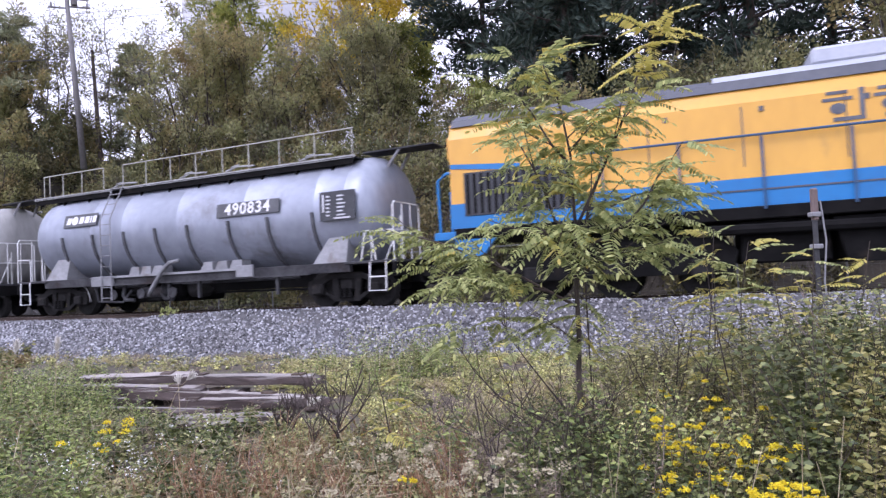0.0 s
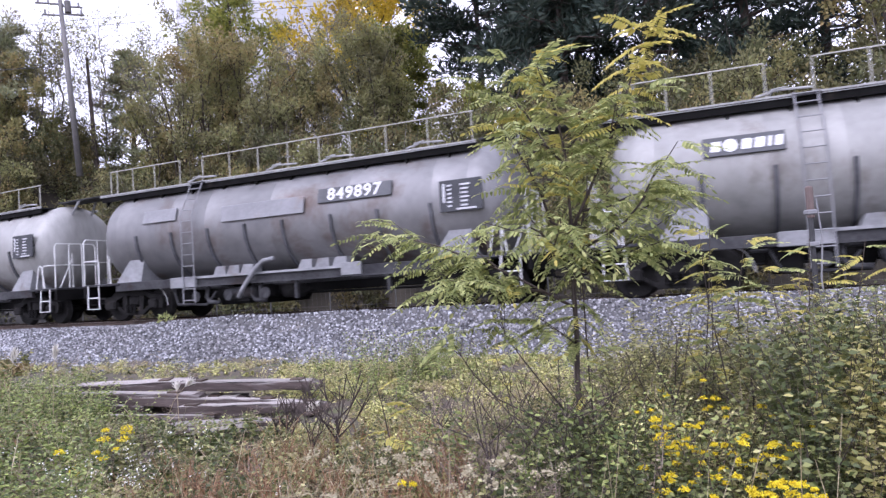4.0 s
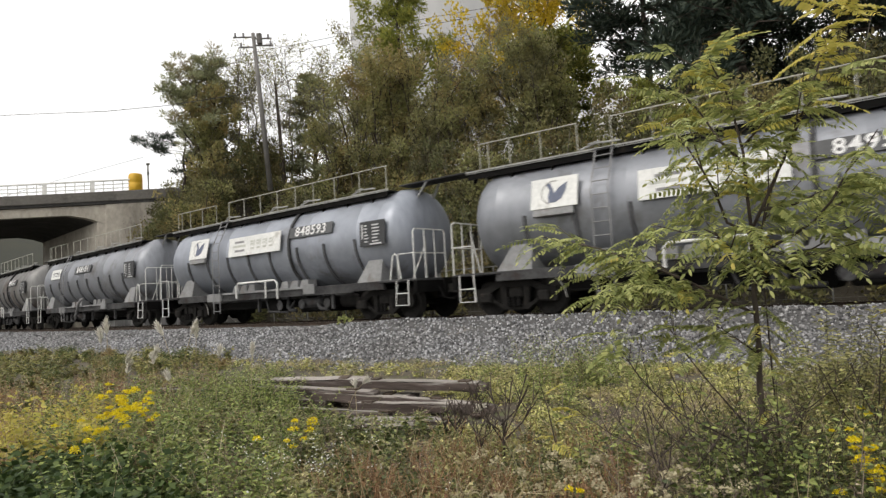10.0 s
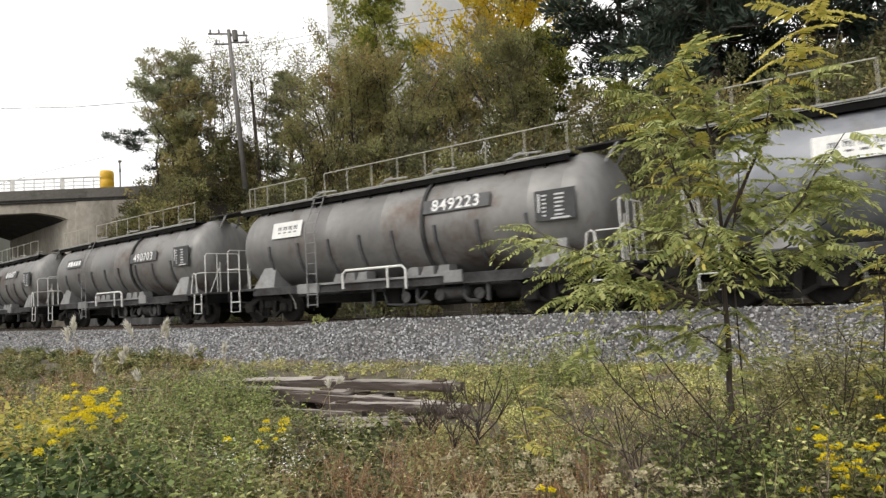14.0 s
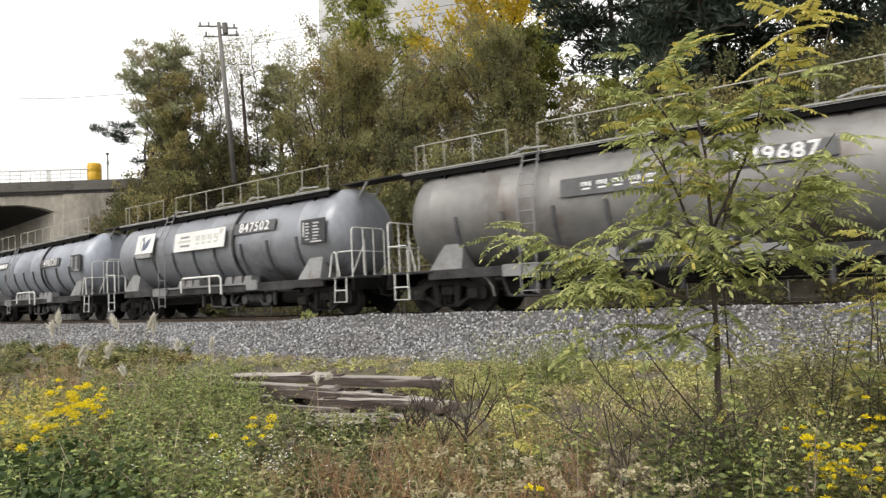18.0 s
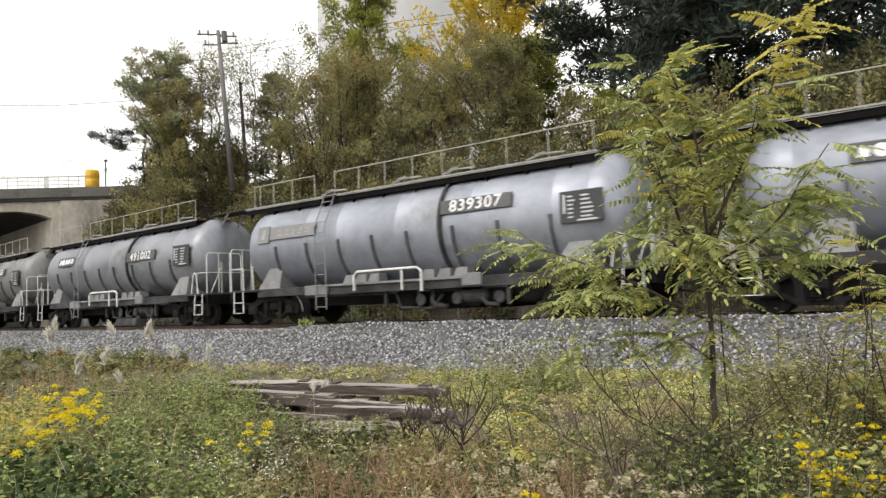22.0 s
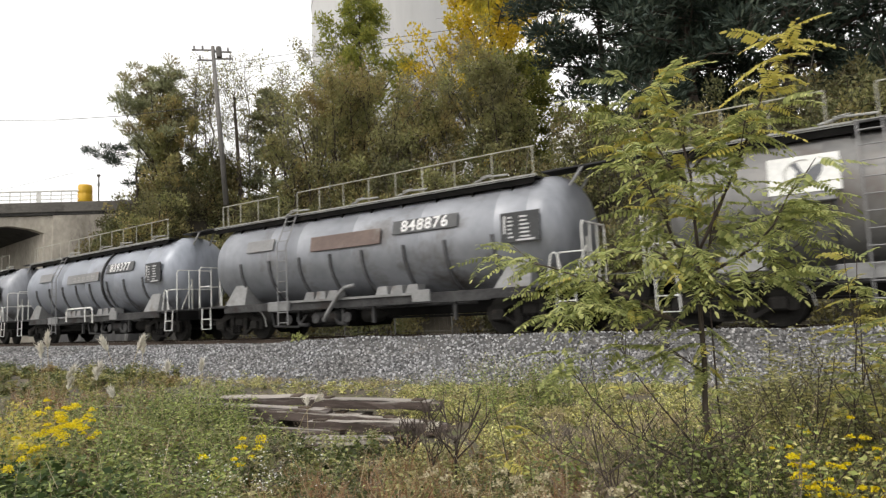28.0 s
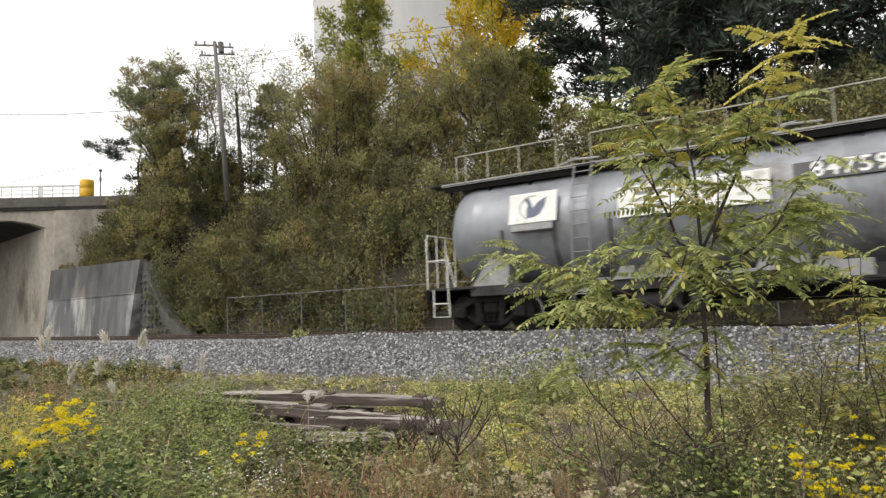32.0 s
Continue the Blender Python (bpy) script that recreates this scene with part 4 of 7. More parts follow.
    # saddles
    for s0 in (1.25, 11.1):
        for y in (-1, 1):
            bm = bmesh.new()
            o = [(S(s0), 1.1), (S(s0 + 0.95), 1.1), (S(s0 + 0.95), 1.74), (S(s0 + 0.42), 1.74)]
            prism(o, y * 1.33, y * 0.5, bm)
            for v in bm.verts:
                if v.co.z > 1.5 and abs(v.co.y) > 1:
                    v.co.y = y * 1.2
            part("saddle", bm, M_SADDLE, root, "pale grey tank saddle")
    # underframe
    for y in (-1.34, 1.22):
        bm = box(S(1.2), S(12.15), y, y + 0.12, 0.86, 1.1, 0.01)
        part("side_sill", bm, M_FRAME, root)
    part("sill_lip", box(S(4.25), S(9.3), -1.4, -1.345, 1.06, 1.12), M_SADDLE, root)
    part("sill_lip", box(S(4.25), S(11.0), -1.39, -1.345, 0.84, 0.88), M_FRAME, root)
    part("sill_panel", box(S(3.35), S(4.25), -1.42, -1.345, 0.84, 1.12, 0.01), M_SADDLE, root)
    part("sill_panel", box(S(8.75), S(9.3), -1.42, -1.345, 0.88, 1.18, 0.01), M_SADDLE, root)
    for s in (4.7, 5.15, 5.6, 7.4, 7.9, 8.4):
        part("gusset", prism([(S(s), 1.1), (S(s + 0.42), 1.1), (S(s + 0.42), 1.34), (S(s + 0.12), 1.34)], -1.25, -0.9), M_SADDLE, root)
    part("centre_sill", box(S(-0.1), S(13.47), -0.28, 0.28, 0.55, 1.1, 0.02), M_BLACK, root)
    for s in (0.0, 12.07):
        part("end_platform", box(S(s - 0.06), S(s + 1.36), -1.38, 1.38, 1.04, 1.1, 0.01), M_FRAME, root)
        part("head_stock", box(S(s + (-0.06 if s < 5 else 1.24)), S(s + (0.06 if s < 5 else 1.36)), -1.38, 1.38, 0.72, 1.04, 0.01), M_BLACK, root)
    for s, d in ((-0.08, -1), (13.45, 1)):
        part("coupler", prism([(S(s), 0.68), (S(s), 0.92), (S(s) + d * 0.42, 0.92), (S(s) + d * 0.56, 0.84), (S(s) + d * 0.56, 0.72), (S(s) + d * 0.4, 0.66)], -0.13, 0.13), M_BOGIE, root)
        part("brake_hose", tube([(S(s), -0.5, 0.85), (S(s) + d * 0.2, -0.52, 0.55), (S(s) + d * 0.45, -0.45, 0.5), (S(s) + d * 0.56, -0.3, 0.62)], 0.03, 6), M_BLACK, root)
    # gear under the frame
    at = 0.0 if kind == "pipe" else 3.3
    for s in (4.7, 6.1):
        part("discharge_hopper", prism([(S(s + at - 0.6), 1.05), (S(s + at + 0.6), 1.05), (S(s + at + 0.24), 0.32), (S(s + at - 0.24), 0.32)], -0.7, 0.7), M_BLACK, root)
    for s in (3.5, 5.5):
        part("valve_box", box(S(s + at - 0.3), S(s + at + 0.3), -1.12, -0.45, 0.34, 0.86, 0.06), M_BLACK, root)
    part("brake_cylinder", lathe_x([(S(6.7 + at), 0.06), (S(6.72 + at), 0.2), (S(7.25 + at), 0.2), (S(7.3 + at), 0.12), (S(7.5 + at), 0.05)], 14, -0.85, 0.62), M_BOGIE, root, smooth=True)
    for s in (4.1, 5.2, 6.4):
        vw = part("valve_wheel", lathe_x([(-0.015, 0.13), (0.0, 0.15), (0.015, 0.13)], 14, 0, 0), M_FRAME, root)
        vw.matrix_basis = Matrix.Translation((S(s + at), -1.28, 0.58)) @ Matrix.Rotation(math.pi / 2, 4, "Z")
    for s in (4.4, 5.9):
        part("elbow_pipe", tube([(S(s + at), -1.1, 0.95), (S(s + at), -1.18, 0.55), (S(s + at) + 0.12, -1.2, 0.42), (S(s + at) + 0.45, -1.2, 0.4)], 0.06, 8), M_FRAME, root, smooth=True)
    part("drain_pipe", tube([(S(3.2 + at), -1.15, 0.85), (S(3.4 + at), -1.2, 0.4), (S(4.4 + at), -1.2, 0.36), (S(4.7 + at), -1.15, 0.7)], 0.035, 6), M_FRAME, root)
    part("air_main", tube([(S(2.9), -0.95, 0.8), (S(10.4), -0.95, 0.8)], 0.035, 8), M_FRAME, root)
    part("air_reservoir", lathe_x([(S(5.0 + at), 0.05), (S(5.05 + at), 0.17), (S(5.95 + at), 0.17), (S(6.0 + at), 0.05)], 14, -1.05, 0.62), M_FRAME, root, "dusty air reservoir", smooth=True)
    part("brake_gear", box(S(6.0 + at), S(6.5 + at), -1.1, -0.8, 0.45, 0.8, 0.05), M_BLACK, root)
    part("brake_rod", tube([(S(2.6), -0.6, 0.55), (S(10.8), -0.6, 0.5)], 0.03, 6), M_BLACK, root)
    for s in (6.2, 7.3, 9.9):
        part("hanger", box(S(s), S(s + 0.08), -1.28, -1.2, 0.4, 0.9), M_FRAME, root)
    if kind == "pipe":
        part("discharge_pipe", tube([(S(5.7), -1.46, 0.5), (S(5.85), -1.47, 0.72), (S(6.3), -1.5, 1.2), (S(6.55), -1.5, 1.38), (S(6.85), -1.46, 1.42)], 0.055, 8), M_SADDLE, root, "bent pale discharge pipe", smooth=True)
    else:
        part("guard_loop", tube([(S(5.36), -1.52, 0.9), (S(5.36), -1.52, 1.3), (S(5.48), -1.52, 1.4), (S(7.5), -1.52, 1.4), (S(7.62), -1.52, 1.3), (S(7.62), -1.52, 0.8)], 0.035, 8), M_WHITE, root, "white tubular guard rail")
        part("guard_stay", tube([(S(7.0), -1.52, 1.4), (S(7.0), -1.52, 0.85)], 0.03, 6), M_WHITE, root)
    # end handrails, steps and hand brake
    for s, d in ((0.0, 1), (13.37, -1)):
        gr = part("end_handrail", tube([(S(s), -1.37, 1.08), (S(s), -1.37, 2.34), (S(s), -1.3, 2.43), (S(s), -0.12, 2.43), (S(s), -0.05, 2.34), (S(s), -0.05, 1.08)], 0.019, 6), M_WHITE, root, "white tubular end handrail")
        part("mid_bar", tube([(S(s), -1.37, 1.78), (S(s), -0.05, 1.78)], 0.015, 6), M_WHITE, gr)
        for y in (-0.92, -0.5):
            part("stanchion", tube([(S(s), y, 1.08), (S(s), y, 2.43)], 0.015, 6), M_WHITE, gr)
        part("side_bar", tube([(S(s), -1.37, 1.78), (S(s) + d * 0.55, -1.37, 1.78), (S(s) + d * 0.6, -1.37, 1.7), (S(s) + d * 0.6, -1.37, 1.08)], 0.015, 6), M_WHITE, gr)
        st = part("step_ladder", tube([(S(s) + d * 0.2, -1.42, 1.06), (S(s) + d * 0.2, -1.44, 0.4), (S(s) + d * 0.66, -1.44, 0.4), (S(s) + d * 0.62, -1.42, 1.06)], 0.019, 6), M_WHITE, root, "white hanging step")
        part("rung", tube([(S(s) + d * 0.2, -1.43, 0.72), (S(s) + d * 0.64, -1.43, 0.72)], 0.016, 6), M_WHITE, st)
        part("hand_brake", tube([(S(s) + d * 0.16, -0.7, 1.1), (S(s) + d * 0.16, -0.7, 2.15)], 0.03, 6), M_EDGE, root)
        part("brake_brace", tube([(S(s) + d * 0.18, -0.72, 1.95), (S(s) + d * 0.5, -0.9, 1.1)], 0.016, 6), M_WHITE, root)
    part("grab_rail", tube([(S(12.5), -1.4, 1.1), (S(12.62), -1.4, 1.74), (S(12.7), -1.4, 1.8), (S(12.78), -1.4, 1.74), (S(12.9), -1.4, 1.1)], 0.019, 6), M_WHITE, root)
    part("mudguard", tube([(S(2.5), -1.15, 0.95), (S(2.78), -1.15, 0.82), (S(2.92), -1.15, 0.62), (S(2.97), -1.15, 0.4)], 0.016, 6), M_EDGE, root)
    for s in (1.55, 11.85):
        bogie(root, S(s))
    return root


WHEEL_R = 0.46


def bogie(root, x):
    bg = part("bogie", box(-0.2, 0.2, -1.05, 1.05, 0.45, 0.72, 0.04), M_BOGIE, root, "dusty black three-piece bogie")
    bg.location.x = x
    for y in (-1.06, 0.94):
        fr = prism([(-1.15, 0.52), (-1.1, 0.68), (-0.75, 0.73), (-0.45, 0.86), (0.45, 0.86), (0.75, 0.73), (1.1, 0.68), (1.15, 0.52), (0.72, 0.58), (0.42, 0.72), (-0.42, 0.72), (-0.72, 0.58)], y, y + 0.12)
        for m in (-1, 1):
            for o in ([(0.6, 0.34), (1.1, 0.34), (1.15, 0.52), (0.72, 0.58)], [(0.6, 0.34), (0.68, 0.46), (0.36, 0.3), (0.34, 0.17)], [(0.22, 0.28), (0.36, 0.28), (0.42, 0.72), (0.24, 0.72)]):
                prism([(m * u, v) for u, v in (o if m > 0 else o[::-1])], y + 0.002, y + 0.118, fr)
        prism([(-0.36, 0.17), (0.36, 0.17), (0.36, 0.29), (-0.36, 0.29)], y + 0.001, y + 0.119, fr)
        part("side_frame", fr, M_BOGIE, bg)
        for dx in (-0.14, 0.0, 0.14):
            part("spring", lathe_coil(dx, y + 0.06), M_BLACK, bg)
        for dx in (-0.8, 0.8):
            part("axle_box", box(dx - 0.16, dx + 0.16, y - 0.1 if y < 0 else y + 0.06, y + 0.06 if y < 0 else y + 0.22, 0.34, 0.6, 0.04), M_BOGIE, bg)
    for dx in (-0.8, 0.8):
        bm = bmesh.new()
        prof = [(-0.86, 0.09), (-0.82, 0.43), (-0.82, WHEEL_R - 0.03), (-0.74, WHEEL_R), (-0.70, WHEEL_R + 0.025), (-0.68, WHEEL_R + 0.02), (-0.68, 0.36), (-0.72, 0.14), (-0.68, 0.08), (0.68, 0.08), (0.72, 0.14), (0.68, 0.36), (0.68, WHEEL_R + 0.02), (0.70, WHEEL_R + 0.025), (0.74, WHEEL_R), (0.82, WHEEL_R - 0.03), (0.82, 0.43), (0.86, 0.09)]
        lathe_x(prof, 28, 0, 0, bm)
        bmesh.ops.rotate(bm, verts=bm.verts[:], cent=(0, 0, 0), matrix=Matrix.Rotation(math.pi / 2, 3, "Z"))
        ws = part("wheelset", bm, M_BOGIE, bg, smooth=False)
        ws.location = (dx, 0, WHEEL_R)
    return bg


def lathe_coil(x, y):
    bm = bmesh.new()
    prof = [(0.24, 0.045), (0.27, 0.06), (0.30, 0.045), (0.33, 0.06), (0.36, 0.045), (0.39, 0.06), (0.42, 0.045), (0.45, 0.06), (0.48, 0.045)]
    lathe_x(prof, 10, 0, 0, bm)
    bmesh.ops.rotate(bm, verts=bm.verts[:], cent=(0, 0, 0), matrix=Matrix.Rotation(-math.pi / 2, 3, "Y"))
    bmesh.ops.translate(bm, verts=bm.verts[:], vec=(x, y - (0.13 if y < 0 else -0.13), 0))
    return bm


def side_plate(root, name, s0, s1, z0, z1, material, label="", proud=0.05):
    """A sign board on the near side of the tank; marks on it use its own middle."""
    zc = (z0 + z1) / 2
    tilt = -math.asin(max(min((zc - TANK_Z) / TANK_R, 0.9), -0.9)) * 0.75
    w, h = s1 - s0, (z1 - z0)
    y = -math.sqrt(TANK_R ** 2 - (zc - TANK_Z) ** 2) - proud
    pl = part(name, box(-w / 2, w / 2, -0.012, 0.02, -h / 2, h / 2, 0.006), material, root, label)
    pl.matrix_basis = Matrix.Translation(((s0 + s1) / 2 - MID, y, zc)) @ Matrix.Rotation(tilt, 4, "X")
    for dx in (-w * 0.42, w * 0.42):
        part("plate_bracket", box(dx - 0.03, dx + 0.03, 0.02, 0.16, -0.03, 0.03), M_FRAME, pl)
    return pl, w, h


def bar(pl, name, x0, x1, z0, z1, material, lean=0.0):
    o = [(x0, z0), (x1, z0), (x1 + lean, z1), (x0 + lean, z1)]
    return part(name, prism(o, -0.018, -0.0125), material, pl)


def lettering(pl, text, size, material, x=0.0, z=0.0, bold=0.012, wide=1.0):
    cu = bpy.data.curves.new("lettering", "FONT")
    cu.body, cu.size, cu.align_x, cu.align_y = text, size, "CENTER", "CENTER"
    cu.offset, cu.extrude, cu.space_character = bold, 0.003, 1.12
    cu.resolution_u = 3
    tmp = bpy.data.objects.new("lettering", cu)
    me = bpy.data.meshes.new_from_object(tmp)
    bpy.data.objects.remove(tmp)
    me.materials.clear()
    me.materials.append(material)
    ob = part("lettering", me, None, pl)
    ob.matrix_basis = Matrix.Translation((x, -0.017, z)) @ Matrix.Rotation(math.pi / 2, 4, "X") @ Matrix.Diagonal((wide, 1, 1, 1))
    return ob


def info_plate(root, k):
    """Dark board with two columns of small white writing, worn away in places."""
    pl, w, h = side_plate(root, "data_plate", 11.42, 12.42, 2.1, 2.8, M_GRILLE, "dark data board with small white rows")
    rng = random.Random(9 + k)
    wide = rng.uniform(0.08, 0.15)
    bar(pl, "text_bar", -0.42, -0.37, -h * 0.2, h * 0.4, M_MARKWORN)
    for r in range(6):
        z = h * (0.3 - r * 0.13)
        bar(pl, "text_bar", -0.31, -0.31 + wide * rng.uniform(0.7, 1.1), z, z + 0.036, M_MARKWORN)
        bar(pl, "text_bar", 0.0, 0.1 + wide * rng.uniform(0.5, 1.2), z, z + 0.036, M_MARKWORN)
    bar(pl, "text_bar", -0.1, 0.36, -h * 0.46, -h * 0.46 + 0.04, M_MARKWORN)


def emblem_plate(root):
    pl, w, h = side_plate(root, "emblem_board", 2.38, 3.55, 2.42, 3.14, M_PLATEWHITE, "white square board with a blue emblem", 0.12)
    part("board_foot", box(-w / 2 + 0.06, w / 2 - 0.1, 0.0, 0.1, -h / 2 - 0.17, -h / 2 - 0.004, 0.01), M_SADDLE, pl)
    bm = bmesh.new()
    prism([(-0.2, 0.2), (-0.1, 0.24), (-0.04, 0.12), (0.02, -0.02), (0.12, 0.1), (0.34, 0.22), (0.3, 0.02), (0.2, -0.16), (0.06, -0.24), (-0.12, -0.24), (-0.14, -0.08), (-0.1, 0.06)], -0.018, -0.0125, bm)
    part("emblem", bm, M_DARKMARK if random.random() < 0.4 else M_BLUEMARK, pl)
    bm = bmesh.new()
    arc = [math.radians(70 + k * 15) for k in range(13)]
    prism([(0.30 * math.cos(a) - 0.02, 0.29 * math.sin(a)) for a in arc] + [(0.27 * math.cos(a) - 0.02, 0.26 * math.sin(a)) for a in reversed(arc)], -0.018, -0.0125, bm)
    part("emblem_ring", bm, M_EDGE, pl)


def banner_plate(root):
    pl, w, h = side_plate(root, "name_board", 4.92, 7.8, 2.32, 2.97, M_PLATEWHITE, "long white board with faded lettering", 0.1)
    bar(pl, "stripe", -1.08, -0.55, 0.12, 0.19, M_PLATEGREY)
    bar(pl, "stripe", -1.2, -0.45, -0.02, 0.05, M_GREENMARK)
    bar(pl, "stripe", -1.06, -0.5, -0.18, -0.11, M_PLATEGREY)
    for k in range(4):
        x = -0.18 + k * 0.34
        bar(pl, "glyph", x, x + 0.15, 0.1, 0.15, M_GREENMARK)
        bar(pl, "glyph", x + 0.01, x + 0.06, -0.01, 0.08, M_GREENMARK)
        bar(pl, "glyph", x + 0.1, x + 0.15, -0.01, 0.08, M_GREENMARK)
        bar(pl, "glyph", x + 0.19, x + 0.235, -0.04, 0.17, M_GREENMARK)
        bar(pl, "glyph", x + 0.03, x + 0.22, -0.14, -0.08, M_GREENMARK)


def glyph_plate(root, s0, s1, z0, z1, material, mark, count, label):
    """A board with a row of small unreadable block characters."""
    pl, w, h = side_plate(root, "name_board", s0, s1, z0, z1, material, label)
    cell = w * 0.72 / count
    for k in range(count):
        x, g = -w * 0.3 + k * cell, h * 0.46
        q = cell * 0.8
        bar(pl, "glyph", x, x + q * 0.5, g * 0.28, g * 0.42, mark)
        bar(pl, "glyph", x, x + q * 0.14, -g * 0.02, g * 0.26, mark)
        bar(pl, "glyph", x + q * 0.3, x + q * 0.46, -g * 0.02, g * 0.26, mark)
        bar(pl, "glyph", x + q * 0.62, x + q * 0.78, -g * 0.1, g * 0.46, mark)
        bar(pl, "glyph", x + q * 0.08, x + q * 0.72, -g * 0.48, -g * 0.3, mark)


def operator_plate(root):
    """Dark board with the operator's white mark as plain blocks."""
    pl, w, h = side_plate(root, "name_board", 2.2, 3.62, 2.62, 3.0, M_PLATE, "dark board with white block lettering shapes")
    x = -0.58
    for k, wd in enumerate((0.17, 0.26, 0.17, 0.17, 0.06, 0.13)):
        if k == 1:
            bm = lathe_x([(-0.003, 0.13), (0.003, 0.13)], 18)
            bmesh.ops.rotate(bm, verts=bm.verts[:], cent=(0, 0, 0), matrix=Matrix.Rotation(math.pi / 2, 3, "Z"))
            bmesh.ops.translate(bm, verts=bm.verts[:], vec=(x + 0.13, -0.016, 0))
            part("block", bm, M_MARK, pl)
        else:
            bar(pl, "block", x, x + wd, -0.1, 0.1, M_MARK, 0.03)
        x += wd + 0.055


# number, underframe gear, boards
WAGONS = [
    ("490834", "pipe", "operator"), ("490867", "pipe", "operator"), ("849897", "pipe", "greys"), ("848740", "pipe", "grey"),
    ("490666", "loop", "operator"), ("849560", "loop", "white"), ("848593", "loop", "white"), ("848101", "pipe", "small"),
    ("849223", "loop", "small"), ("490703", "loop", "operator"), ("849687", "pipe", "dark"), ("847502", "loop", "white"),
    ("490720", "loop", "operator"), ("839307", "loop", "letter"), ("491002", "loop", "operator"), ("849126", "pipe", "small"),
    ("839514", "loop", "white"), ("848876", "pipe", "brown"), ("839377", "loop", "greytext"), ("847590", "pipe", "white"),
]
# paint of each tank: blue-grey, dust-coated, grimy or plain grey
PAINTS = "bcdcb-b-ddd-bb-dd-b-"
WORDS = {
    "operator": "dusty grey cement tank wagon with a dark operator board",
    "greys": "dusty grey cement tank wagon with two bare grey boards",
    "grey": "stained grey cement tank wagon with one bare grey board",
    "white": "grey cement tank wagon with white emblem and name boards",
    "small": "dark grey cement tank wagon with a small white board",
    "dark": "dull grey cement tank wagon with a dark name board",
    "letter": "pale grey cement tank wagon with a small emblem board",
    "brown": "grey cement tank wagon with a rusty brown board",
    "greytext": "pale grey cement tank wagon with a grey lettered board",
}


def build_train():
    base = {k: tank_wagon(k) for k in ("pipe", "loop")}
    made = []
    for k, (number, gear, boards) in enumerate(WAGONS):
        first = base.get(gear)
        w = copy_thing(first, Matrix.Identity(4))
        tagged(w, WORDS[boards], "freight wagon", "tank wagons of the train")
        paint = {"b": M_TANKBLUE, "c": M_TANKDUSTY, "d": M_TANKDARK}.get(PAINTS[k])
        for o in w.children:
            if paint and o.name.split(".")[0] == "tank":
                o.material_slots[0].link = "OBJECT"
                o.material_slots[0].material = paint
        low = boards in ("operator",)
        z0 = 2.44 if low else 2.64
        s0 = 5.55 if number == "848101" else 8.45 if boards in ("grey", "greytext") else 8.18
        pl, pw, ph = side_plate(w, "number_board", s0, s0 + 2.02, z0, z0 + 0.36, M_PLATE, "dark board with the white wagon number")
        lettering(pl, number, 0.42, M_MARK, 0, -0.002, 0.006, 1.06)
        info_plate(w, k)
        if boards == "operator":
            operator_plate(w)
        elif boards == "white":
            emblem_plate(w)
            banner_plate(w)
        elif boards == "small":
            glyph_plate(w, 2.3, 3.6, 2.55, 3.05, M_PLATEWHITE, M_DARKMARK, 4, "small dirty white board with dark lettering")
        elif boards == "dark":
            glyph_plate(w, 4.9, 7.35, 2.48, 2.9, M_PLATE, M_MARK, 5, "dark name board with white lettering shapes")
        elif boards == "letter":
            pl, a, b = side_plate(w, "emblem_board", 1.36, 1.86, 2.47, 3.0, M_PLATEGREY, "small square emblem board")
            bar(pl, "emblem", -0.08, 0.06, -0.14, 0.14, M_EDGE, 0.06)
            glyph_plate(w, 1.9, 3.8, 2.55, 2.94, M_PLATEGREY, M_EDGE, 5, "grey name board with pale lettering shapes")
        else:
            if boards != "grey":
                side_plate(w, "blank_board", 2.4, 3.6, 2.66, 3.02, M_PLATEGREY, "small bare grey board")
            if boards == "greytext":
                glyph_plate(w, 5.2, 7.9, 2.42, 2.78, M_PLATEGREY, M_EDGE, 5, "grey name board with pale lettering shapes")
            else:
                side_plate(w, "blank_board", 5.2, 7.78, 2.46, 2.88, M_PLATEBROWN if boards == "brown" else M_PLATEGREY, "rusty brown blank board" if boards == "brown" else "bare grey blank board")
        made.append(w)
    for first in base.values():
        for o in (*first.children_recursive, first):
            bpy.data.objects.remove(o)
    return made


# ---- locomotive ----
LOCO_LEN = 19.6


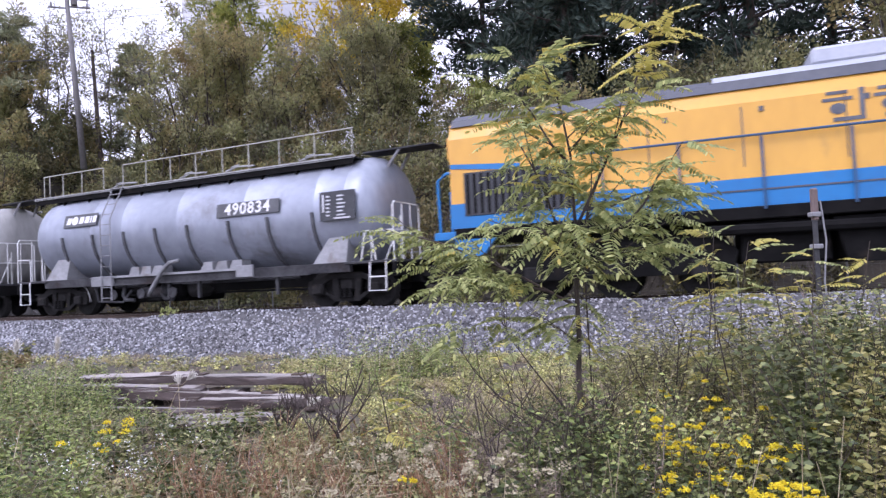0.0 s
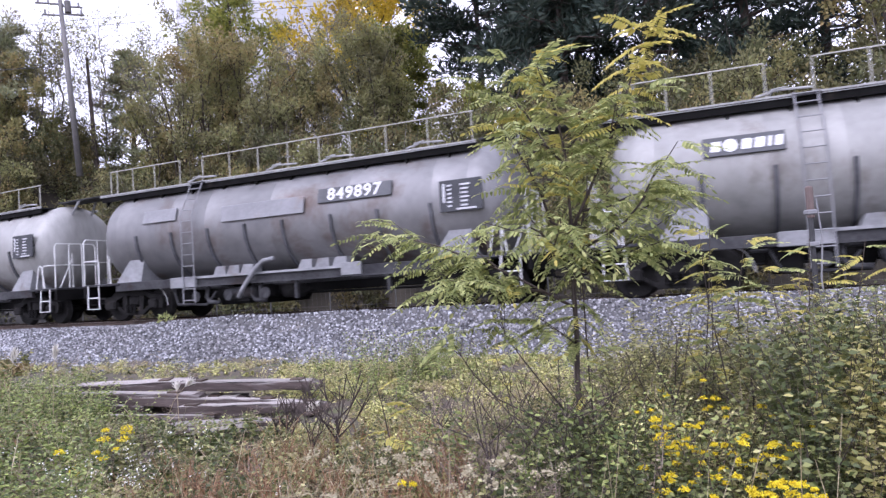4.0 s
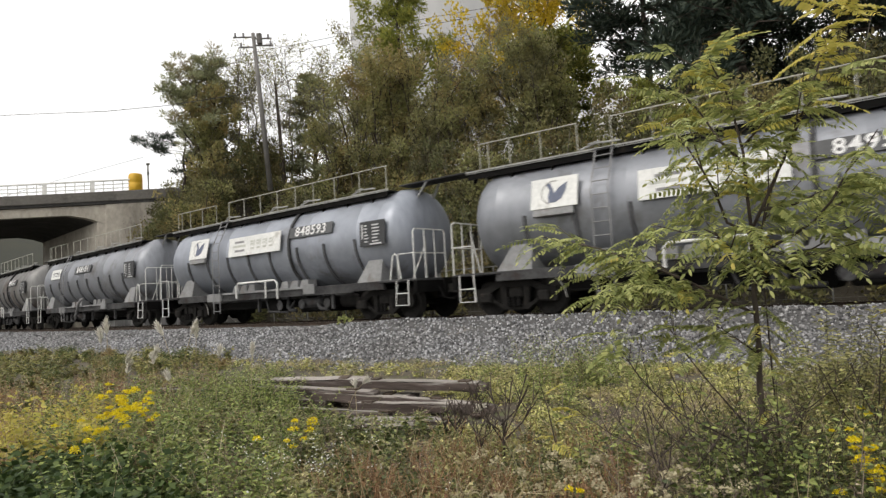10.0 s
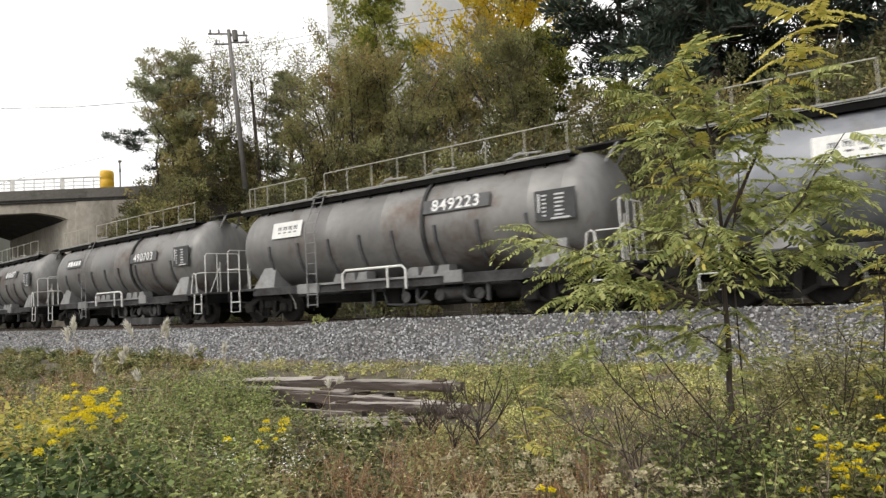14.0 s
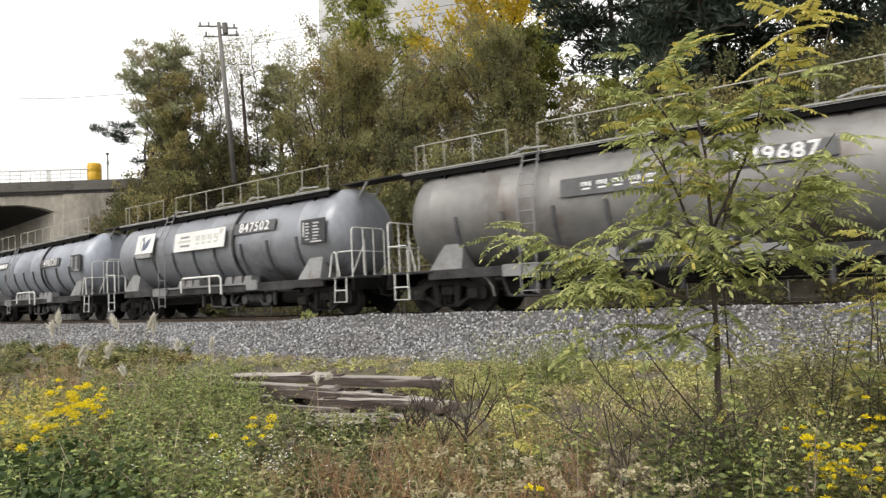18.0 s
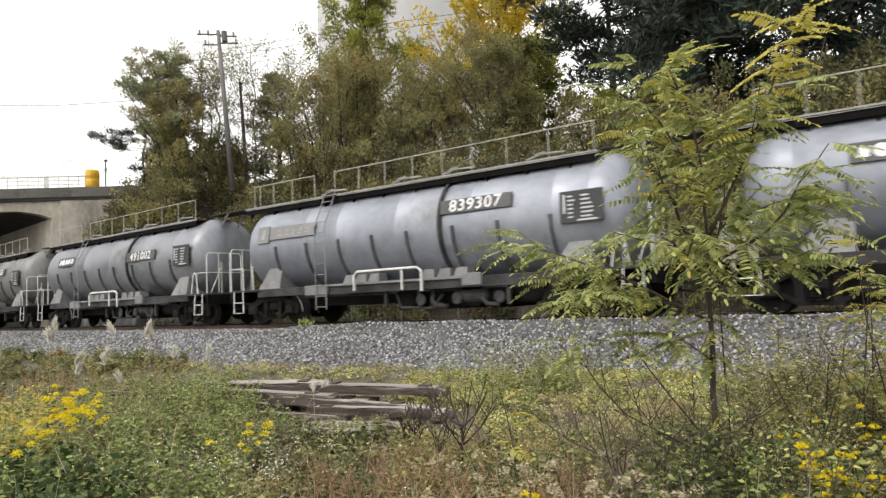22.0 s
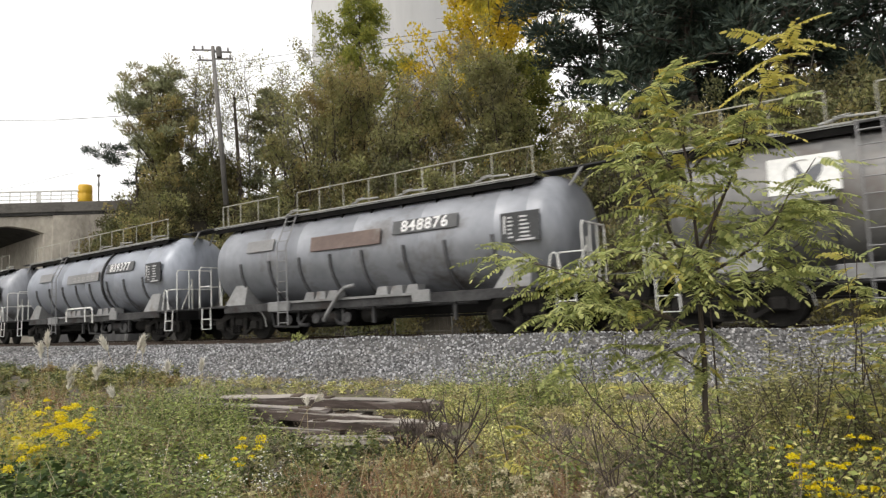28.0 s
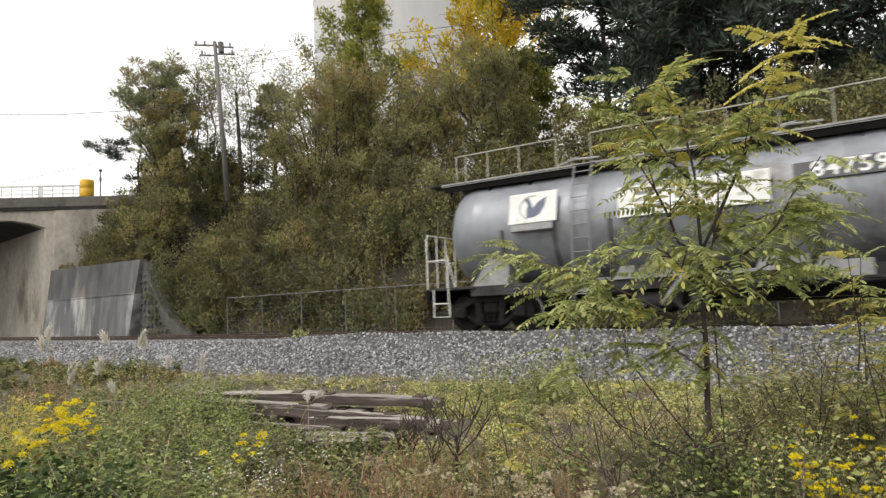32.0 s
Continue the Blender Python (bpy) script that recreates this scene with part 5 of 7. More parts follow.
def locomotive():
    """Local x forward from its rear end, y away from the near side, z up from the rail."""
    root = tagged(new("diesel_locomotive"), "yellow and blue hooded diesel locomotive hauling the train", "locomotive")
    part("frame", box(0.1, LOCO_LEN - 0.1, -1.42, 1.42, 1.42, 1.66, 0.02), M_BLACK, root)
    side = [(-1.36, 2.18), (-1.36, 3.62), (-1.2, 4.0), (-0.8, 4.16), (0.8, 4.16), (1.2, 4.0), (1.36, 3.62), (1.36, 2.18)]
    def hood(x0, x1, ol, material, name, label=""):
        bm = prism(ol, x0, x1)
        bmesh.ops.rotate(bm, verts=bm.verts[:], cent=(0, 0, 0), matrix=Matrix.Rotation(-math.pi / 2, 3, "Z"))
        for v in bm.verts:
            v.co.y = -v.co.y
        bmesh.ops.recalc_face_normals(bm, faces=bm.faces[:])
        return part(name, bm, material, root, label)
    hood(0.02, LOCO_LEN - 3.4, side, M_YELLOW, "hood", "yellow painted engine hood")
    hood(0.0, LOCO_LEN - 3.4, [(-1.375, 1.664), (-1.375, 2.2), (1.375, 2.2), (1.375, 1.664)], M_BLUE, "skirt", "blue lower body panel")
    hood(0.06, 5.4, [(-1.3, 3.9), (-1.22, 4.06), (-0.82, 4.24), (0.82, 4.24), (1.22, 4.06), (1.3, 3.9)], M_ROOF, "roof")
    hood(5.4, 9.6, [(-1.29, 3.9), (-1.225, 4.1), (1.225, 4.1), (1.29, 3.9)], M_ROOF, "roof")
    hood(5.45, 9.6, [(-1.22, 4.104), (-0.82, 4.3), (0.82, 4.3), (1.22, 4.104)], M_ROOFPALE, "roof_panel", "pale grey roof panel")
    hood(9.6, LOCO_LEN - 3.4, [(-1.3, 3.9), (-1.22, 4.06), (-0.82, 4.24), (0.82, 4.24), (1.22, 4.06), (1.3, 3.9)], M_ROOF, "roof")
    part("roof_box", box(7.2, 9.4, -0.85, 0.85, 4.28, 4.62, 0.06), M_ROOFPALE, root)
    part("cab", box(LOCO_LEN - 3.4, LOCO_LEN - 1.2, -1.42, 1.42, 1.68, 4.3, 0.12), M_YELLOW, root, "yellow driver's cab")
    part("cab_window", box(LOCO_LEN - 2.9, LOCO_LEN - 1.9, -1.43, -1.40, 2.9, 3.7, 0.02), M_GRILLE, root)
    part("nose", box(LOCO_LEN - 1.2, LOCO_LEN, -1.1, 1.1, 1.68, 3.1, 0.1), M_YELLOW, root)
    part("skirt_lip", box(2.8, LOCO_LEN - 3.5, -1.392, -1.376, 1.955, 1.985), M_ROOF, root)
    part("stripe", prism([(0.03, 3.08), (1.6, 2.96), (1.6, 2.82), (0.03, 2.98)], -1.375, -1.362), M_BLUE, root, "blue stripe")
    part("end_stripe", box(0.0, 0.018, -1.3, 1.3, 2.98, 3.1), M_BLUE, root)
    g = part("radiator", box(0.34, 2.7, -1.40, -1.362, 1.92, 2.86, 0.01), M_GRILLE, root, "dark louvred radiator opening")
    for k in range(15):
        part("louvre", box(0.4 + k * 0.155, 0.46 + k * 0.155, -1.41, -1.40, 1.96, 2.82), M_BLACK, g)
    for x in (4.2, 5.9, 7.6, 9.3, 11.0, 12.7):
        part("door_seam", box(x - 0.012, x + 0.012, -1.366, -1.355, 2.42, 3.55), M_ROOF, root)
        part("latch", box(x + 0.3, x + 0.38, -1.38, -1.36, 3.42, 3.52), M_ROOF, root)
    for s, x in ((0, 7.3), (1, 8.1), (2, 8.9), (3, 9.7), (4, 10.5)):
        part("glyph", prism([(x, 3.62), (x + 0.34, 3.62), (x + 0.34, 3.56), (x, 3.56)], -1.374, -1.362), M_DARKMARK, root)
        part("glyph", prism([(x - 0.06, 3.5), (x + 0.42, 3.5), (x + 0.42, 3.44), (x - 0.06, 3.44)], -1.374, -1.362), M_DARKMARK, root)
        bm = bmesh.new()
        arc = [2 * math.pi * k / 14 for k in range(15)]
        prism([(x + 0.18 + 0.13 * math.cos(a), 3.3 + 0.1 * math.sin(a)) for a in arc[:-1]], -1.374, -1.362, bm)
        part("glyph", bm, M_DARKMARK, root)
        part("glyph", prism([(x + 0.52, 3.64), (x + 0.6, 3.64), (x + 0.6, 3.12), (x + 0.52, 3.12)], -1.374, -1.362), M_DARKMARK, root)
        part("glyph", prism([(x + 0.1, 3.14), (x + 0.6, 3.14), (x + 0.6, 3.07), (x + 0.1, 3.07)], -1.374, -1.362), M_DARKMARK, root)
    for k in range(11):
        x = 3.3 + k * 1.45
        part("railing_post", tube([(x, -1.47, 1.6), (x, -1.47, 2.98)], 0.024, 6), M_BLUEDULL, root)
    part("railing_bar", tube([(2.9, -1.47, 2.98), (18.2, -1.47, 2.98)], 0.024, 6), M_BLUEDULL, root)
    part("end_rail", tube([(-0.28, -1.3, 1.6), (-0.3, -1.3, 2.75), (-0.1, -1.3, 2.9), (0.05, -1.3, 2.9)], 0.035, 6), M_BLUE, root)
    part("end_rail", tube([(-0.28, -0.5, 1.6), (-0.3, -0.5, 2.6)], 0.035, 6), M_BLUE, root)
    part("end_platform", box(-0.4, 0.15, -1.4, 1.4, 1.42, 1.6, 0.02), M_BLUE, root)
    part("step_apron", prism([(0.1, 1.42), (1.0, 1.42), (0.75, 1.1), (0.3, 0.95), (0.1, 1.1)], -1.42, -1.3), M_BLUE, root)
    part("headlight", box(-0.12, 0.02, -0.35, 0.35, 3.55, 3.85, 0.05), M_YELLOW, root)
    part("horn_box", box(-0.1, 0.02, -1.2, -0.85, 3.2, 3.75, 0.05), M_YELLOW, root)
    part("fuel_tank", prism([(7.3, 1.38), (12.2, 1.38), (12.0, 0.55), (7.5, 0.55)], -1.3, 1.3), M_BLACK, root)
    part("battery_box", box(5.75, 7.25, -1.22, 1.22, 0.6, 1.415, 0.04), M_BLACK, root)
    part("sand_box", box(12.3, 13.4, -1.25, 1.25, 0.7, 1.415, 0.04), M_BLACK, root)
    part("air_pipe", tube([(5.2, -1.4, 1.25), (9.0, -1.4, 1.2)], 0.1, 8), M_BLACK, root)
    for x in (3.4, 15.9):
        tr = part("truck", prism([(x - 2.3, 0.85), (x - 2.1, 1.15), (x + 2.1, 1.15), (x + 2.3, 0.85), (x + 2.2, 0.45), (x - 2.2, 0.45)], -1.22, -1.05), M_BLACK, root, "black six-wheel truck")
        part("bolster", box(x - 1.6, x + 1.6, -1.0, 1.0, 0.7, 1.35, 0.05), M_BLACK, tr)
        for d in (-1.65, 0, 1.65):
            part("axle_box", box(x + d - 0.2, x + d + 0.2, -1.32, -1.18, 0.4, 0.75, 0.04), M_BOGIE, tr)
            bm = bmesh.new()
            lathe_x([(-0.82, 0.1), (-0.82, 0.45), (-0.7, 0.48), (-0.68, 0.1), (0.68, 0.1), (0.7, 0.48), (0.82, 0.45), (0.82, 0.1)], 28, 0, 0, bm)
            bmesh.ops.rotate(bm, verts=bm.verts[:], cent=(0, 0, 0), matrix=Matrix.Rotation(math.pi / 2, 3, "Z"))
            ws = part("wheelset", bm, M_BOGIE, tr)
            ws.location = (x + d, 0, WHEEL_R)
    part("coupler", box(-0.95, 0.0, -0.14, 0.14, 0.68, 0.92, 0.04), M_BOGIE, root)
    return root


# ---- how the train runs ----
PITCH = 14.6


def travelled(t):
    """Where the rear handrail of the leading wagon stands on the line at t seconds."""
    return -20.03 + 7.944 * t + 0.039748 * t ** 2 + 9.382e-5 * t ** 3 - 9.334e-6 * t ** 4 + 0.05 * max(t - 30.5, 0) ** 2


def on_track(s, half):
    """Pose of a vehicle whose middle is at s, borne on two bogies half a base apart."""
    a, b = beside(s - half, 0, RAIL_Z), beside(s + half, 0, RAIL_Z)
    d = b - a
    return Matrix.Translation((a + b) / 2) @ Matrix.Rotation(math.atan2(d.y, d.x), 4, "Z")


def motions():
    times = [float(t) for t in range(0, 33)]
    for k, w in enumerate(train):
        walk(w, [(t, on_track(travelled(t) - PITCH * k + MID, 5.15)) for t in times])
    walk(loco, [(t, on_track(travelled(t) + 14.75 + LOCO_LEN / 2, 6.2) @ pose(-LOCO_LEN / 2, 0, 0)) for t in times])
    # the wheels turn; alike wheelsets share one action
    turns = [k / 15 for k in range(481)]
    first = {}
    for ob in [o for v in (*train, loco) for o in v.children_recursive if o.name.split(".")[0] == "wheelset"]:
        key = tuple(round(c, 2) for c in ob.location)
        if key not in first:
            at = ob.location.copy()
            walk(ob, [(t, Matrix.Translation(at) @ Matrix.Rotation((travelled(t) + 20.03) / WHEEL_R, 4, "Y")) for t in turns])
            first[key] = ob
        else:
            data = first[key].animation_data
            ob.rotation_mode = "QUATERNION"
            ob.animation_data_create()
            ob.animation_data.action = data.action
            ob.animation_data.action_slot = data.action_slot


ground()
far_hill()
ballast()
railway_track()
road_bridge()
retaining_wall()
mesh_fence()
utility_poles()
silo()
train = build_train()
loco = locomotive()


# ---- trees ----
def ground_z(x, y):
    return float(ground_height(np.array([float(x)]), np.array([float(y)]))[0])


def broad(h):
    return math.sin(math.pi * min(max(0.12 + h * 0.86, 0), 1)) ** 0.7


def cone(h):
    return max(1.02 - h, 0.03) ** 0.8 * min(1, h * 6 + 0.3)


def column(h):
    return (0.55 + 0.45 * math.sin(math.pi * h)) * (1 if h < 0.85 else max((1 - h) / 0.15, 0.1))


def pick_along(path, u):
    """The point a share u of the way along a list of points."""
    f = min(max(u, 0.0), 0.9999) * (len(path) - 1)
    i = int(f)
    return path[i] + (path[i + 1] - path[i]) * (f - i)


def crown_leaves(c, r, leaves, leaf, rng, needles):
    """Leaves gathered in tufts round the places c: shells of broad leaves, or bursts of needles."""
    weight = rng.uniform(0.4, 1.5, len(c)) * r ** 2
    i = rng.choice(len(c), leaves, p=weight / weight.sum())
    d = unit(rng.normal(size=(leaves, 3)))
    L = rng.uniform(0.65, 1.25, leaves) * leaf[0]
    if needles:
        d[:, 2] = d[:, 2] * 0.7 + 0.25
        p = c[i] + d * (r[i] * rng.random(leaves) ** 0.7)[:, None] * np.array([1, 1, 0.55])
        out = d + rng.normal(size=(leaves, 3)) * 0.25 + np.array([0, 0, 0.25])
    else:
        p = c[i] + d * (r[i] * rng.random(leaves) ** 0.42)[:, None] * np.array([0.85, 0.85, 1.15])
        out = d * 0.5 + rng.normal(size=(leaves, 3)) * 0.5 + np.array([0, 0, 0.35])
    return leaf_quads(p, out, L, L * leaf[1] / leaf[0], rng)


def tree(label, x, y, top, spread, leaves, material, bark=None, shape=broad, seed=1, leaf=(0.2, 0.12), bare=0.25, limbs=14, needles=False, stems=1, twig=0.9, twigs=5, group="trees on the bank", girth=1.0, tuft=0.42, name="tree", rise=None):
    """Tapered stems, limbs, twigs, and leaves gathered in tufts at the twigs' ends."""
    rng = np.random.default_rng(seed)
    z0 = ground_z(x, y) - 0.15
    H = top - z0
    root = tagged(new(name), label, name, group)
    root.matrix_basis = Matrix.Translation((x, y, z0))
    r0 = (0.016 * H + 0.03) * girth / stems ** 0.4
    lines = []
    for k in range(stems):
        a = k * 2.4 + seed
        out = spread * 0.55 * (0 if stems == 1 else rng.uniform(0.4, 1.0))
        hk = H * (0.97 if k == 0 else rng.uniform(0.68, 0.95))
        base = np.array([math.cos(a), math.sin(a), 0]) * (0.0 if stems == 1 else 0.18)
        way = [base + np.array([math.cos(a) * out * u ** 0.8, math.sin(a) * out * u ** 0.8, hk * u]) + rng.normal(size=3) * np.array([0.09, 0.09, 0]) * (u > 0) for u in np.linspace(0, 1, 7)]
        lines.append(way)
        part("trunk", tube(way, r0 * (1 if k == 0 else 0.8), 8, end=0.02), bark or M_BARK, root, smooth=True)
    starts, ends = [], []
    for k in range(limbs):
        rel = (k + rng.random()) / limbs * 0.97
        way = lines[k % stems]
        h = bare + (1 - bare) * rel
        p = pick_along(way, h)
        a = k * 2.4 + rng.normal() * 0.5
        L = spread * shape(rel) * rng.uniform(0.5, 1.15) * (1.0 if stems == 1 else 0.75)
        lo, hi = rise or ((-0.15, 0.22) if needles else (0.35, 1.0))
        d = np.array([math.cos(a), math.sin(a), rng.uniform(lo, hi)])
        curl = -1 if needles and not rise else 1
        pts = [p + d * L * u + np.array([0, 0, 0.12 * L * u * u * curl]) + rng.normal(size=3) * 0.07 * L * u for u in (0, 0.35, 0.7, 1)]
        part("limb", tube(pts, max(r0 * 0.42 * (1.1 - h), 0.018), 5, end=0.01), bark or M_BARK, root)
        for j in range(twigs):
            u = rng.uniform(0.2, 1.0) if j else 1.0
            q = pick_along(pts, u)
            w = d * 0.8 + rng.normal(size=3) * np.array([0.75, 0.75, 0.22 if needles else 0.6]) + np.array([0, 0, 0.05 if needles else 0.3])
            starts.append(q)
            ends.append(q + w / np.linalg.norm(w) * twig * rng.uniform(0.3, 0.9) * (1.15 - 0.35 * u))
    for way in lines:
        for j in range(4):
            q = pick_along(way, rng.uniform(0.84, 0.99))
            w = rng.normal(size=3) * 0.45 + np.array([0, 0, 0.9])
            starts.append(q)
            ends.append(q + w / np.linalg.norm(w) * twig * rng.uniform(0.2, 0.6))
    starts, ends = np.array(starts), np.array(ends)
    fine = np.repeat(ends, 3, axis=0)
    burst = fine + rng.normal(size=fine.shape) * tuft * 0.9 + np.array([0, 0, 0.1])
    p, q = np.concatenate([starts, fine]), np.concatenate([ends, burst])
    tagged(part("branchwork", quads_mesh("branchwork", blades(p, q, rng.uniform(0.012, 0.028, len(p)), rng), bark or M_BARK), None, root), kind="stuff")
    if leaves:
        r = tuft * rng.uniform(0.6, 1.35, len(ends))
        part("crown", quads_mesh("crown", crown_leaves(ends, r, leaves, leaf, rng, needles), material), None, root)
    return root


def woods():
    tree("olive and rusty leaved tree beside the bridge", -36.6, 26.0, 15.4, 2.3, 9500, F_OAK, shape=column, seed=11, leaf=(0.2, 0.12), bare=0.02, limbs=34, twigs=6, tuft=0.4)
    tree("tall dark olive pine beside the bridge", -38.0, 26.1, 17.5, 2.5, 17000, F_PINELIGHT, shape=broad, seed=13, leaf=(0.3, 0.06), bare=0.2, limbs=54, needles=True, twigs=6, tuft=0.38, twig=0.7, rise=(0.7, 1.5))
    tree("dark pine leaning from the bank beside the bridge", -40.4, 26.2, 14.4, 3.0, 3600, F_PINE, shape=column, seed=12, leaf=(0.32, 0.05), bare=0.62, limbs=8, needles=True, twigs=6, tuft=0.32)
    for k, (x, y, t, w, n) in enumerate(((-35.7, 27.3, 18.3, 1.8, 1100), (-34.7, 27.8, 17.9, 1.6, 900), (-33.7, 29.8, 19.2, 2.0, 1200), (-33.7, 28.8, 17.5, 1.6, 700), (-31.0, 30.5, 17.9, 1.8, 1100), (-28.7, 30.7, 19.1, 2.0, 1300), (-36.3, 28.4, 16.4, 1.6, 500), (-29.6, 29.6, 15.4, 1.7, 600), (-27.2, 30.2, 16.6, 1.6, 600))):
        tree("slender half-bare tree with small sparse leaves", x, y, t, w, n, F_OLIVE, M_BARKGREY, broad, 20 + k, (0.15, 0.085), 0.3, 20, twigs=7, twig=1.0, girth=0.38, tuft=0.42)
    tree("dark olive pine on top of the bank", -32.9, 31.2, 17.3, 2.5, 10500, F_PINELIGHT, shape=cone, seed=31, leaf=(0.34, 0.075), bare=0.1, limbs=38, needles=True, twig=0.8, twigs=6, tuft=0.4, rise=(0.1, 0.6))
    for k, (x, y, t, w, n, m) in enumerate(((-24.1, 28.7, 15.9, 3.2, 9500, F_OAK), (-22.0, 29.7, 14.6, 2.9, 7000, F_OAK), (-25.4, 27.8, 13.6, 2.6, 5000, F_OLIVE), (-17.3, 32.1, 15.6, 3.0, 8500, F_OLIVE), (-15.9, 31.9, 14.0, 2.0, 6000, F_OLIVE), (-19.4, 30.7, 13.0, 2.3, 6000, F_OAK), (-20.4, 28.4, 11.0, 1.6, 3600, F_OLIVE), (-27.0, 27.4, 11.4, 1.6, 3600, F_OAK))):
        tree("many-stemmed oak with thinning brown and olive leaves", x, y, t, w, n, m, M_BARK, broad, 40 + k, (0.2, 0.085), 0.22, 34, stems=5, twig=0.9, twigs=6, tuft=0.38, rise=(0.7, 1.7))
    tree("bare grey tree with fine twigs between the oaks", -22.5, 34.3, 18.6, 3.4, 300, F_DRY, M_BARKGREY, broad, 51, (0.12, 0.05), 0.2, 46, stems=3, twigs=16, twig=1.2, girth=0.6, tuft=0.5)
    tree("tall soft green conifer turning yellow", -32.5, 40.6, 27.4, 7.2, 19000, F_GREENCON, shape=cone, seed=52, leaf=(0.34, 0.13), bare=0.1, limbs=54, twig=1.2, twigs=6, tuft=0.6, rise=(0.1, 0.6))
    tree("tall golden yellow autumn tree", -22.9, 44.8, 30.5, 7.4, 29000, F_GINKGO, shape=cone, seed=53, leaf=(0.28, 0.18), bare=0.15, limbs=60, twig=1.2, twigs=8, tuft=0.62, rise=(0.5, 1.2))
    tree("yellow and green autumn tree behind the oaks", -18.4, 40.0, 18.6, 2.6, 7500, F_GREENCON, shape=broad, seed=54, leaf=(0.3, 0.18), bare=0.1, limbs=30, twig=1.0, twigs=6, tuft=0.5)
    tree("dark green conifer with layered boughs behind the oaks", -16.9, 36.2, 17.2, 2.5, 9500, F_CONDARK, shape=column, seed=59, leaf=(0.3, 0.09), bare=0.05, limbs=36, needles=True, twig=0.9, twigs=6, tuft=0.44)
    tree("light green young conifer", -10.2, 31.2, 11.0, 1.5, 4200, F_GREENCON, shape=cone, seed=55, leaf=(0.26, 0.07), bare=0.05, limbs=22, twig=0.6, tuft=0.34)
    tree("brownish thinning tree beside the pines", 6.6, 28.2, 15.4, 2.6, 5000, F_OAK, M_BARK, broad, 58, (0.22, 0.13), 0.2, 30, stems=3, tuft=0.42)
    for k, (x, y, t, w) in enumerate(((-11.4, 35.6, 23.5, 4.5), (-6.9, 36.6, 25.5, 4.0), (-5.8, 31.5, 22.5, 4.3), (-2.0, 32.0, 23.5, 4.6), (2.2, 31.0, 22.5, 4.4), (11.5, 32.0, 22.0, 4.6), (-6.6, 41.0, 27.0, 4.6), (0.0, 40.5, 27.0, 5.0), (6.4, 39.0, 26.5, 4.8), (16.0, 36.0, 25.0, 5.0))):
        tree("big dark blue-green pine with drooping boughs", x, y, t, w, 19000 if y < 38 else 8000, F_PINE, shape=column, seed=60 + k, leaf=(0.44, 0.105), bare=0.38 if k == 0 else 0.08, limbs=34 if k == 0 else 46, needles=True, twig=1.5, twigs=8, tuft=0.72, group="pines above the track")


